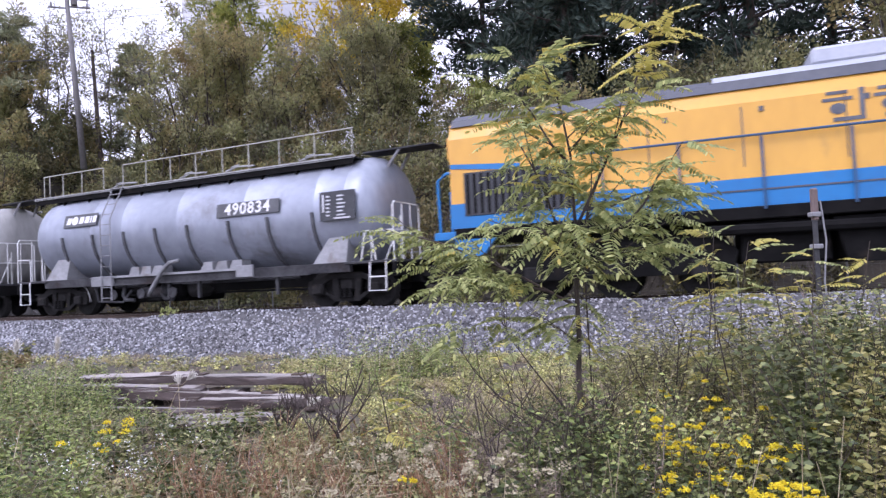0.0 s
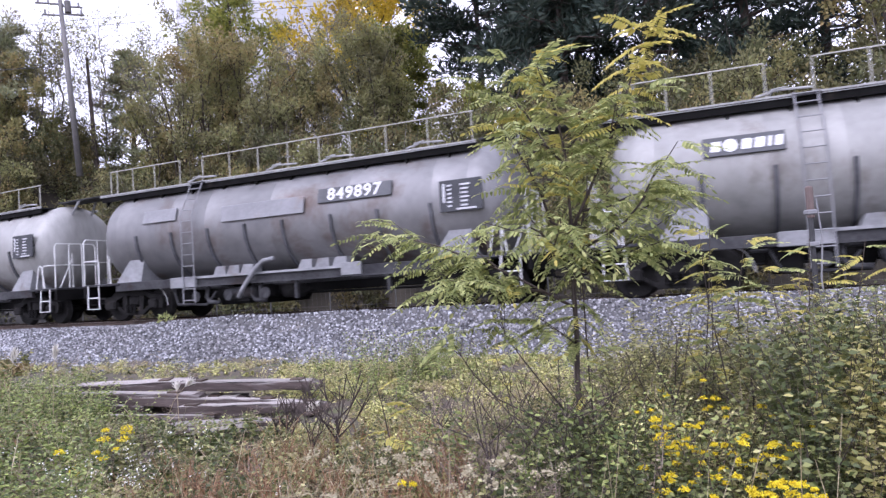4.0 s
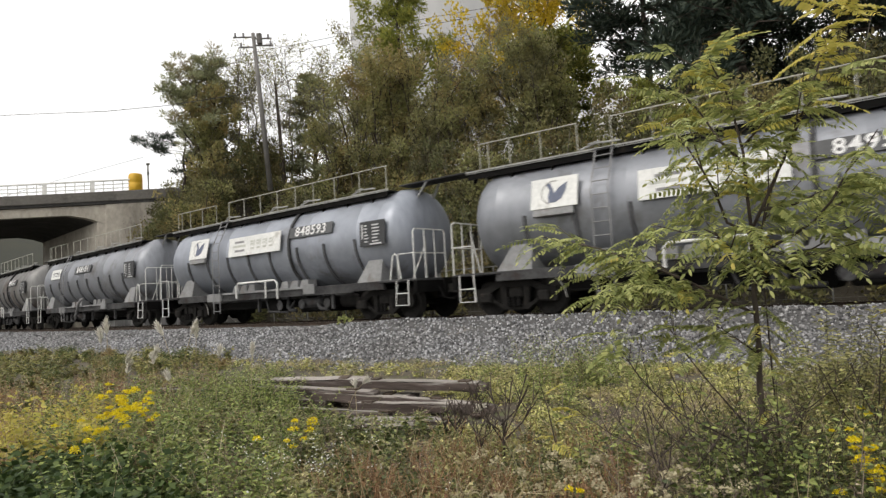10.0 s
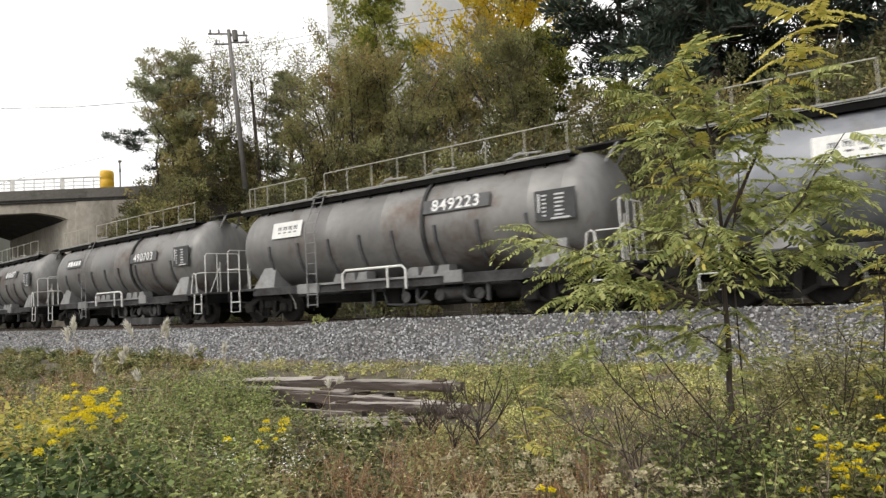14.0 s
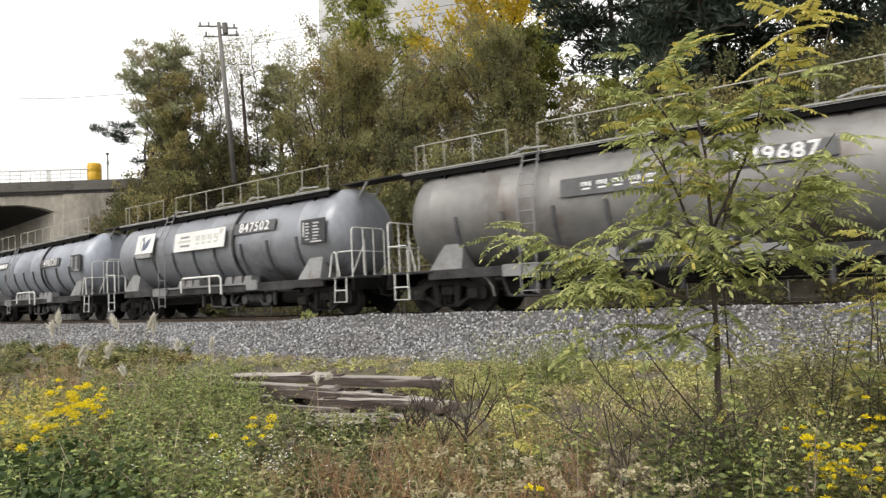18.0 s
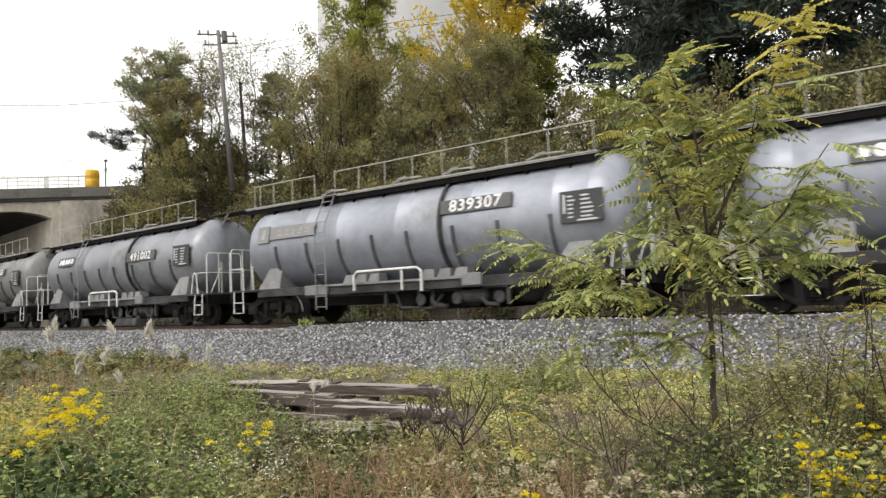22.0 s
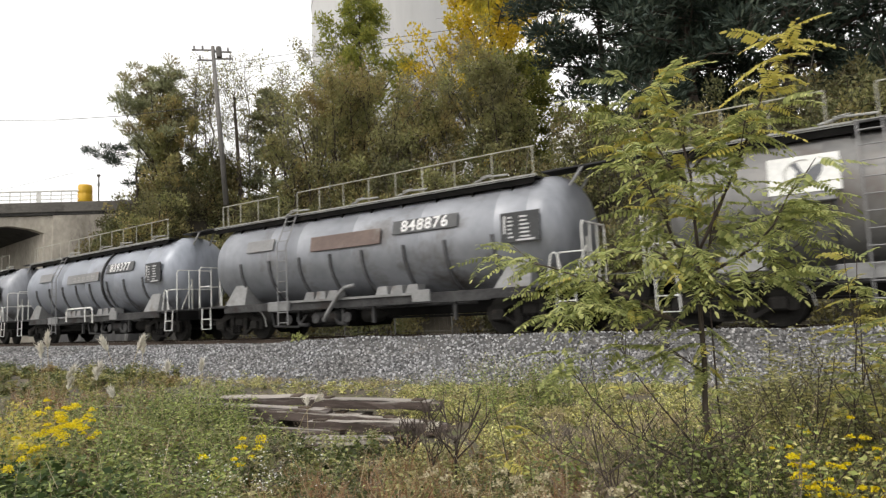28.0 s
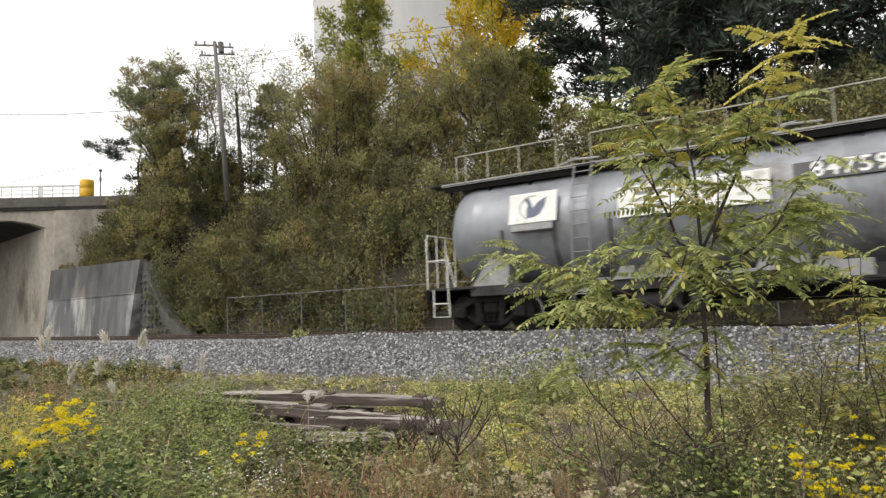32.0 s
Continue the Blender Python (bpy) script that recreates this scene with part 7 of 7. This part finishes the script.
def flower_heads(name, label, spots, per, material, size, seed, flat=0.3):
    """Flat-topped clusters of small flowers at spots (x, y, z, radius)."""
    rng = np.random.default_rng(seed)
    spots = np.array(spots)
    i = np.repeat(np.arange(len(spots)), per)
    r = spots[i, 3]
    b = unit(rng.normal(size=(len(i), 3))) * rng.uniform(0.55, 1.0, len(i))[:, None]
    b[:, 2] = np.abs(b[:, 2]) * flat * 2
    p = spots[i, :3] + b * r[:, None]
    d = rng.normal(size=(len(i), 3)) * np.array([1, 1, 0.3])
    tagged(part(name, quads_mesh(name, leaf_quads(p, d, size * rng.uniform(0.7, 1.3, len(i)), size * 0.8, rng, 0.1), material), None), label, "flowers", kind="stuff")


def weeds():
    def band(v, a, b, soft):
        return step(a - soft, a + soft, v) * step(b + soft, b - soft, v)
    def zone(az0, az1, d0, d1, soft=2.0, rest=0.0):
        return lambda x, y, az, dist: band(az, az0, az1, soft) * band(dist, d0, d1, 0.4) + rest
    def spot(cx, cy, wx, wy):
        return lambda x, y, az, dist: np.exp(-((x - cx) / wx) ** 2 - ((y - cy) / wy) ** 2)
    # low cover over the whole verge
    plants("ground_cover", "low mixed green and yellowing weeds on the verge", 900, lambda x, y, az, dist: np.clip(1.3 - dist * 0.06, 0.35, 1) * (1 - 0.6 * band(az, 10, 46, 3)) * (1 - 0.75 * step(46, 52, az)), F_WEED, F_STRAW, (0.14, 0.34), 4, 9, 0.072, 0.5, 103, lean=0.7)
    plants("ground_leaves", "low yellow-green ground cover before the ballast", 2100, zone(12, 37, 6.3, 11.6, 3.0, 0.05), F_CLOVER, F_DRY, (0.06, 0.2), 5, 9, 0.058, 0.75, 104, lean=1.0, up=0.3)
    plants("brown_cover", "low brown withered weeds on the verge", 520, lambda x, y, az, dist: band(az, 8, 50, 4) * band(dist, 4.2, 9.0, 0.4) * (1 - 0.85 * band(az, 20, 37, 2) * step(5.6, 6.4, dist)) + 0.06, F_DRY, M_TWIGPALE, (0.1, 0.3), 5, 8, 0.045, 0.34, 105, lean=0.7)
    plants("toe_weeds", "yellow-green creepers at the foot of the ballast", 420, lambda x, y, az, dist: np.exp(-((offset_of(x, y)[0] + 5.1) / 0.4) ** 2), F_CLOVER, F_DRY, (0.06, 0.2), 5, 9, 0.06, 0.6, 114, lean=1.0)
    # the left: deep green herbs in front, feathery weeds behind
    plants("deep_herbs", "deep green broad-leaved herbs low on the verge", 260, zone(59, 75, 3.2, 7.0), F_HERB, F_HERB, (0.36, 0.62), 6, 12, 0.13, 0.6, 125, lean=0.6, up=0.25)
    plants("feathery_weeds", "feathery fresh green weeds standing before the old sleepers", 260, zone(49, 67, 4.6, 12.0), F_FERN, F_DRY, (0.4, 0.85), 7, 24, 0.08, 0.38, 126, lean=0.4)
    plants("fern_clump", "feathery fresh green weeds over the old sleepers", 22, spot(-8.6, 6.3, 0.9, 0.35), F_FERN, F_DRY, (0.5, 0.85), 8, 26, 0.08, 0.38, 127, lean=0.45)
    plants("green_weeds", "leafy green wormwood weeds on the verge", 130, lambda x, y, az, dist: band(az, 50, 68, 2) * band(dist, 4.2, 9.5, 0.4) * (1 - step(53, 57, az) * step(6.6, 6.0, dist)), F_WEED, F_STRAW, (0.3, 0.62), 5, 16, 0.09, 0.48, 101, lean=0.4)
    plants("far_weeds", "tall weeds with yellowed leaves beside the ballast", 680, zone(54, 76, 8.5, 30.0), F_FARWEED, F_DRY, (0.22, 0.5), 6, 14, 0.125, 0.5, 119, lean=0.4)
    plants("mixed_herbs", "low mixed green weeds and wormwood on the verge", 170, zone(47, 60, 3.6, 6.2, 3.0), F_WEED, F_DRY, (0.25, 0.52), 6, 14, 0.085, 0.36, 140, lean=0.5)
    plants("dry_herbs", "brown withered weeds among the green ones", 130, zone(47, 66, 3.6, 8.0, 3.0), F_DRY, M_TWIGPALE, (0.25, 0.5), 5, 9, 0.045, 0.32, 141, lean=0.5)
    plants("yellowed_weeds", "weeds with yellow leaves behind the flowers", 60, zone(63, 71, 7.2, 10.5, 1.0), F_LOCUSTYEL, F_DRY, (0.5, 0.9), 6, 15, 0.12, 0.5, 121, lean=0.4)
    plants("rust_weeds", "rusty red-brown withered weeds", 200, zone(56, 72, 6.4, 15.0), F_RUST, F_DRY, (0.4, 0.8), 6, 16, 0.06, 0.35, 122, lean=0.35)
    plants("herb_patches", "dark green herbs among the grass", 260, zone(36, 60, 4.6, 8.5, 4.0), F_WEEDDARK, F_DRY, (0.14, 0.34), 5, 13, 0.095, 0.5, 128, lean=0.5)
    # the middle: withered stalks, thin grass and wispy weeds
    plants("withered_stalks", "reddish brown withered stalks with few leaves", 200, zone(22, 48, 4.0, 6.3, 3.0), F_RUST, F_RUST, (0.3, 0.55), 6, 7, 0.04, 0.26, 120, lean=0.3)
    plants("mid_greens", "sparse dull green weeds among withered stalks", 300, zone(12, 46, 4.1, 7.0, 3.0), F_WEED, F_DRY, (0.14, 0.36), 5, 12, 0.072, 0.48, 130, lean=0.4)
    plants("pale_tangle", "tangle of pale brown withered twigs and leaves", 90, zone(9, 24, 4.2, 8.0, 2.0), F_DRY, M_TWIGPALE, (0.3, 0.62), 7, 5, 0.042, 0.3, 131, lean=0.6)
    plants("wispy_weeds", "wispy light green weeds at the foot of the ballast", 60, zone(18, 34, 8.2, 10.6), F_FERN, F_DRY, (0.35, 0.85), 5, 16, 0.07, 0.3, 124, lean=0.4)
    plants("pile_ferns", "feathery fresh green weeds before the old sleepers", 40, spot(-7.2, 5.7, 0.8, 0.3), F_FERN, F_DRY, (0.35, 0.65), 7, 22, 0.075, 0.38, 137, lean=0.45)
    plants("pile_front", "mixed green weeds at the foot of the old sleepers", 80, spot(-5.6, 5.4, 1.2, 0.4), F_WEED, F_STRAW, (0.2, 0.45), 6, 15, 0.075, 0.4, 138, lean=0.5)
    plants("toe_clump", "feathery light green clump at the foot of the ballast", 24, spot(-4.2, 8.7, 0.5, 0.3), F_FERN, F_DRY, (0.5, 0.95), 7, 22, 0.07, 0.32, 139, lean=0.4)
    plants("pile_herbs", "fresh green herbs growing between the old sleepers", 46, spot(-6.3, 6.1, 1.4, 0.35), F_FERN, F_DRY, (0.14, 0.36), 6, 13, 0.07, 0.36, 129, lean=0.6)
    # round the young tree and on to the far end of the verge
    plants("thicket", "brushy green weeds round the foot of the young tree", 54, spot(-0.8, 4.9, 0.8, 0.5), F_WEEDDARK, M_TWIGDARK, (0.4, 0.95), 6, 15, 0.075, 0.5, 118, lean=0.4)
    plants("tree_foot_greens", "fresh green leafy shoots round the foot of the young tree", 46, spot(-0.85, 4.85, 0.75, 0.4), F_FERN, M_TWIGDARK, (0.5, 1.15), 4, 16, 0.075, 0.46, 136, lean=0.45)
    plants("right_greens", "tall tangled green weeds with small leaves", 280, zone(-12, 9, 4.0, 9.0), F_WEED, M_TWIGDARK, (0.45, 0.85), 5, 16, 0.074, 0.46, 106, lean=0.4)
    plants("right_dark", "dark green broad-leaved weeds under the flowers", 230, zone(-13, 8, 3.4, 5.4), F_WEEDDARK, M_TWIGDARK, (0.3, 0.58), 5, 14, 0.08, 0.5, 132, lean=0.5)
    plants("right_brown", "tall brown seeding weeds", 60, zone(-12, 10, 4.2, 9.0), F_DRY, M_TWIGPALE, (0.5, 1.0), 5, 12, 0.04, 0.34, 107, lean=0.3)
    plants("right_yellow", "weeds with yellow-green leaves behind the flowers", 130, zone(-9, 9, 4.6, 7.5), F_CLOVER, F_DRY, (0.5, 0.9), 5, 15, 0.072, 0.42, 133, lean=0.35)
    plants("tall_shrubs", "tall dark shrub with dull yellow-green leaves beside the line", 64, zone(-13, -4.5, 4.3, 6.4, 1.0), F_WEEDDARK, M_TWIGDARK, (1.05, 1.6), 6, 34, 0.095, 0.48, 116, lean=0.3)
    plants("tall_shrub_leaves", "yellowing leaves of the tall shrub beside the line", 34, zone(-13, -4.5, 4.2, 6.2, 1.0), F_SHRUBPALE, M_TWIGDARK, (1.0, 1.6), 5, 28, 0.085, 0.45, 117, lean=0.35)
    plants("tall_feathery", "tall feathery locust shoots with dull green leaves", 60, zone(-13, 7.5, 5.6, 8.6), F_LOCUSTDULL, M_TWIGDARK, (0.85, 1.5), 4, 26, 0.11, 0.26, 134, lean=0.4, up=0.0, taper=0.3, first=0.35)
    plants("low_feathery", "low feathery shoots with dull green leaves", 70, zone(-13, 8.5, 5.6, 9.0), F_LOCUSTDULL, M_TWIGDARK, (0.5, 0.95), 4, 20, 0.1, 0.28, 135, lean=0.5, up=0.0, taper=0.3)
    # thin grass, standing and bent over
    rng = np.random.default_rng(9)
    P = np.concatenate([scatter(520, rng, zone(30, 62, 4.2, 9.0, 4.0, 0.08)), scatter(160, rng, zone(30, 42, 3.9, 5.0))])
    base = np.stack([P[:, 0], P[:, 1], ground_height(P[:, 0], P[:, 1])], 1)
    a, h = rng.uniform(0, 6.28, len(P)), rng.uniform(0.25, 0.6, len(P))
    out = np.stack([np.cos(a), np.sin(a), 0 * a], 1) * (h * rng.uniform(0.15, 0.9, len(P)))[:, None]
    way = [base + out * u ** 2 + np.array([0, 0, 1.0]) * (h * (u - 0.45 * u ** 3))[:, None] for u in (0, 0.35, 0.7, 1.0)]
    co = np.concatenate([blades(p, q, 0.006, rng) for p, q in zip(way, way[1:])])
    tagged(part("bent_grass", quads_mesh("bent_grass", co, F_STRAW), None), "pale dry grass blades bent over", "grass", kind="stuff")
    rng = np.random.default_rng(8)
    P = scatter(800, rng, lambda x, y, az, dist: np.clip(1.2 - dist * 0.05, 0.3, 1) * step(60, 44, az) + 0.05)
    g = ground_height(P[:, 0], P[:, 1])
    base = np.stack([P[:, 0], P[:, 1], g], 1)
    h = roof(P[:, 0], P[:, 1], np.degrees(np.arctan2(-P[:, 0], P[:, 1])), np.hypot(P[:, 0], P[:, 1]))
    tip = base + np.stack([rng.normal(size=len(P)) * 0.16, rng.normal(size=len(P)) * 0.16, h * rng.uniform(0.5, 1.15, len(P))], 1)
    tagged(part("dry_grass", quads_mesh("dry_grass", blades(base, tip, 0.007, rng), F_STRAW), None), "straw-coloured dry grass blades", "grass", kind="stuff")
    # golden flower heads
    R = random.Random(4)
    spots = []
    for cx, cy, cz, n, w in ((-6.15, 3.22, 0.75, 40, 0.22), (-5.95, 3.26, 0.7, 28, 0.22), (-6.2, 2.98, 0.64, 12, 0.25), (-5.7, 2.66, 0.55, 8, 0.2), (-4.4, 3.75, 0.5, 9, 0.16), (-4.2, 3.85, 0.6, 3, 0.08), (-4.6, 3.65, 0.42, 6, 0.1)):
        spots += [(cx + R.gauss(0, w * 0.5), cy + R.gauss(0, w * 0.4), cz + R.gauss(0, 0.08), R.uniform(0.026, 0.05)) for _ in range(int(n * 0.75))]
    for cx, cy, cz, n, w in ((-0.39, 4.5, 0.5, 16, 0.13), (-0.28, 4.5, 0.48, 16, 0.13), (-0.03, 4.46, 0.46, 14, 0.2), (0.1, 4.5, 0.5, 10, 0.3), (0.27, 3.72, 0.46, 20, 0.12), (0.2, 4.4, 0.44, 10, 0.16), (-0.15, 4.2, 0.36, 12, 0.3), (-0.35, 4.1, 0.32, 14, 0.2), (0.0, 5.0, 0.56, 14, 0.5), (-0.35, 5.3, 0.6, 8, 0.4), (0.4, 4.2, 0.42, 6, 0.2), (0.05, 3.8, 0.4, 8, 0.3), (-1.75, 3.6, 0.42, 3, 0.1)):
        spots += [(cx + R.gauss(0, w * 0.5), cy + R.gauss(0, w * 0.5), cz + R.gauss(0, 0.055), R.uniform(0.014, 0.038)) for _ in range(int(n * 0.72 + 0.5))]
    flower_heads("yellow_flowers", "clusters of bright yellow wild chrysanthemum flowers", spots, 70, F_FLOWER, 0.015, 61, 0.42)
    spots = [(-3.55 + R.gauss(0, 0.36), 3.15 + R.gauss(0, 0.25), 0.56 + R.gauss(0, 0.06), 0.05) for _ in range(70)]
    flower_heads("white_flowers", "tiny white aster flowers among the weeds", spots, 4, F_ASTER, 0.014, 62, 0.8)
    spots = [(-1.45 + R.gauss(0, 0.38), 3.7 + R.gauss(0, 0.25), 0.5 + R.gauss(0, 0.06), R.uniform(0.03, 0.05)) for _ in range(46)]
    flower_heads("seed_heads", "pale fluffy seed heads of faded weeds", spots, 26, F_SEED, 0.02, 63, 0.5)


def timber_pile():
    """Old sleepers thrown down beside the line."""
    rng = random.Random(6)
    rows = [(-8.26, 7.4, 0.26, 2.4, 13), (-5.98, 7.46, 0.27, 2.1, 7), (-9.6, 6.5, 0.22, 2.3, 12), (-7.6, 6.9, 0.23, 2.3, 11), (-6.23, 7.1, 0.14, 2.5, 10), (-5.5, 6.9, 0.11, 1.9, 20), (-6.55, 6.4, 0.11, 1.6, 10), (-6.3, 6.02, 0.06, 1.5, 6), (-5.45, 6.3, 0.05, 1.6, 11), (-8.3, 6.84, 0.1, 2.1, 4), (-5.05, 6.3, 0.02, 1.1, 58), (-7.2, 7.3, 0.1, 2.4, 6), (-5.3, 6.0, 0.02, 1.2, 35), (-6.9, 7.25, 0.02, 2.4, 14), (-8.6, 7.1, 0.04, 2.3, 9), (-6.0, 7.25, 0.03, 2.3, 2)]
    for x, y, z, L, a in rows:
        b = box(-L / 2, L / 2, -0.11, 0.11, -0.055, 0.055, 0.012)
        bmesh.ops.subdivide_edges(b, edges=[e for e in b.edges if abs(e.verts[0].co.x - e.verts[1].co.x) > 1], cuts=7)
        for v in b.verts:
            v.co += Vector((rng.uniform(-0.06, 0.06) if abs(v.co.x) > L * 0.45 else 0, rng.uniform(-0.016, 0.016), rng.uniform(-0.012, 0.012)))
        root = tagged(new("old_sleeper"), "weathered split timber railway sleeper lying in a pile", "timber", "old sleepers in a pile")
        root.matrix_basis = pose(x, y, z + ground_z(x, y), rng.uniform(-9, 9), rng.uniform(-2.5, 2.5), a)
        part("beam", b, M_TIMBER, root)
        # Bleached top board, also paled to show the light from above.
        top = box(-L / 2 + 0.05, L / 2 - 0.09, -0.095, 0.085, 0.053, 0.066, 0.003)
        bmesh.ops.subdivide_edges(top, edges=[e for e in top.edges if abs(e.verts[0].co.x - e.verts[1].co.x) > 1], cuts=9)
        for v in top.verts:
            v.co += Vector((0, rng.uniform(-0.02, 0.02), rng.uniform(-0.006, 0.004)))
        part("bleached_top", top, M_TIMBERPALE, root, "bleached split upper face, paled further for the light on it")
        for s in (-0.75, 0.75):
            part("bolt_plate", box(s - 0.08, s + 0.08, -0.07, 0.07, 0.065, 0.085), M_RAIL, root)


def line_posts():
    p = tagged(new("marker_post"), "leaning weathered steel marker post beside the line", "post")
    part("shaft", tube([(0, 0, 0), (0.0, 0, 2.0)], 0.032, 8), M_FRAME, p)
    part("head", box(-0.035, 0.045, -0.04, 0.04, 1.95, 2.36, 0.02), M_PLATEBROWN, p, "dark rusty post head")
    part("cable", tube([(0.07, -0.02, 2.2), (0.11, -0.03, 1.7), (0.06, -0.03, 1.2), (0.1, -0.02, 0.6)], 0.012, 5), M_PLATEGREY, p)
    for z in (1.6, 2.0):
        part("clamp", box(-0.06, 0.06, -0.06, 0.06, z, z + 0.06, 0.01), M_PLATEGREY, p)
    p.matrix_basis = pose(1.17, 9.43, 0.15, 0, 0.5, 20)
    b = np.random.default_rng(3)
    sp = tagged(new("sprout"), "small yellow-green sprout growing beside the rail", "plant")
    sp.location = beside(-13.3, -1.75, 0.95)
    q = np.zeros((60, 3)) + b.normal(size=(60, 3)) * np.array([0.1, 0.08, 0.05]) + np.array([0, 0, 0.12])
    part("foliage", quads_mesh("foliage", leaf_quads(q, b.normal(size=(60, 3)) + np.array([0, 0, 0.6]), 0.13, 0.05, b), F_LOCUST), None, sp)
    part("stem", tube([(0, 0, -0.05), (0.01, 0, 0.15)], 0.012, 5), M_BARK, sp)


woods()
shrub_bank()
bank_bushes()
leaf_sets()
locust_tree()
for args in ((-0.1, 6.5, 1.65, 14, 1, 0.5, (0.1, 0)), (0.55, 6.1, 1.5, 12, 2, 0.4, (-0.1, 0.1)), (1.1, 6.8, 1.7, 14, 3, 0.4, (0.15, 0)), (0.3, 7.4, 1.4, 10, 4, 0.5, (-0.2, 0)), (-2.7, 5.2, 0.8, 8, 5, 0.6, (-0.15, 0)), (-1.9, 6.3, 0.9, 8, 6, 0.6, (-0.2, 0.1)), (1.7, 6.0, 1.8, 14, 7, 0.3, (0.1, 0)), (0.02, 5.9, 1.85, 16, 8, 0.35, (-0.12, 0)), (0.16, 6.6, 1.75, 16, 9, 0.5, (0.1, 0)), (0.62, 6.0, 1.75, 16, 10, 0.5, (0.12, 0)), (-0.15, 6.2, 1.9, 16, 11, 0.6, (0.15, 0))):
    sapling(*args)
bare_bush(-3.3, 5.3, 0.84, 9, 1, width=0.42, r=0.009)
bare_bush(-4.2, 5.8, 0.42, 9, 2, width=0.22, r=0.011)
bare_bush(-3.5, 5.2, 0.6, 7, 12, width=0.3, r=0.006)
bare_bush(-2.3, 5.4, 0.7, 6, 3, M_TWIGPALE, "pale brown leafless bush with thin twigs", 0.6, 0.006)
bare_bush(-1.6, 4.6, 0.8, 7, 4, M_TWIGDARK, "dark leafless bush with thin twigs", 0.7, 0.006)
bare_bush(0.2, 5.6, 1.4, 6, 5, M_TWIGDARK, "tall dark leafless bush with thin twigs", 0.7, 0.005)
bare_bush(0.9, 5.2, 1.5, 6, 6, M_TWIGPALE, "tall pale leafless bush with thin twigs", 0.7, 0.005)
bare_bush(-1.15, 4.95, 1.0, 9, 8, M_TWIGDARK, "dark leafless shoots spreading from the foot of the young tree", 1.0, 0.0055)
bare_bush(-1.5, 5.3, 0.8, 6, 9, M_TWIGDARK, "dark leafless bush with thin twigs", 0.8, 0.0045)
bare_bush(-0.4, 5.8, 1.2, 5, 7, M_TWIGDARK, "tall dark leafless bush with thin twigs", 0.5, 0.006)
for k, (x, y, h, dr, az) in enumerate(((-8.04, 4.04, 1.43, 0.1, 3.0), (-8.01, 4.1, 1.56, 0.05, 3.4), (-7.6, 4.8, 1.5, 0.32, 3.6), (-7.64, 4.72, 1.5, 0.3, 0.4), (-7.53, 4.92, 1.38, 0.04, 0.5), (-7.76, 4.52, 1.1, 0.1, 2.8), (-7.39, 5.1, 1.09, 0.08, 1.0), (-7.13, 5.45, 1.06, 0.05, 0.3), (-7.97, 4.14, 1.04, 0.2, 0.4), (-7.61, 4.74, 0.85, 0.15, 3.6), (-8.05, 4.08, 1.2, 0.4, 0.2), (-7.89, 4.31, 1.2, 0.3, 0.6), (-6.3, 6.3, 0.6, 0.3, 0.4), (-6.0, 6.2, 0.55, 0.2, 2.4), (-4.1, 5.6, 0.45, 0.3, 0.5))):
    silver_grass(x, y, h, 200 + k, dr, az)
timber_pile()
line_posts()
weeds()


motions()
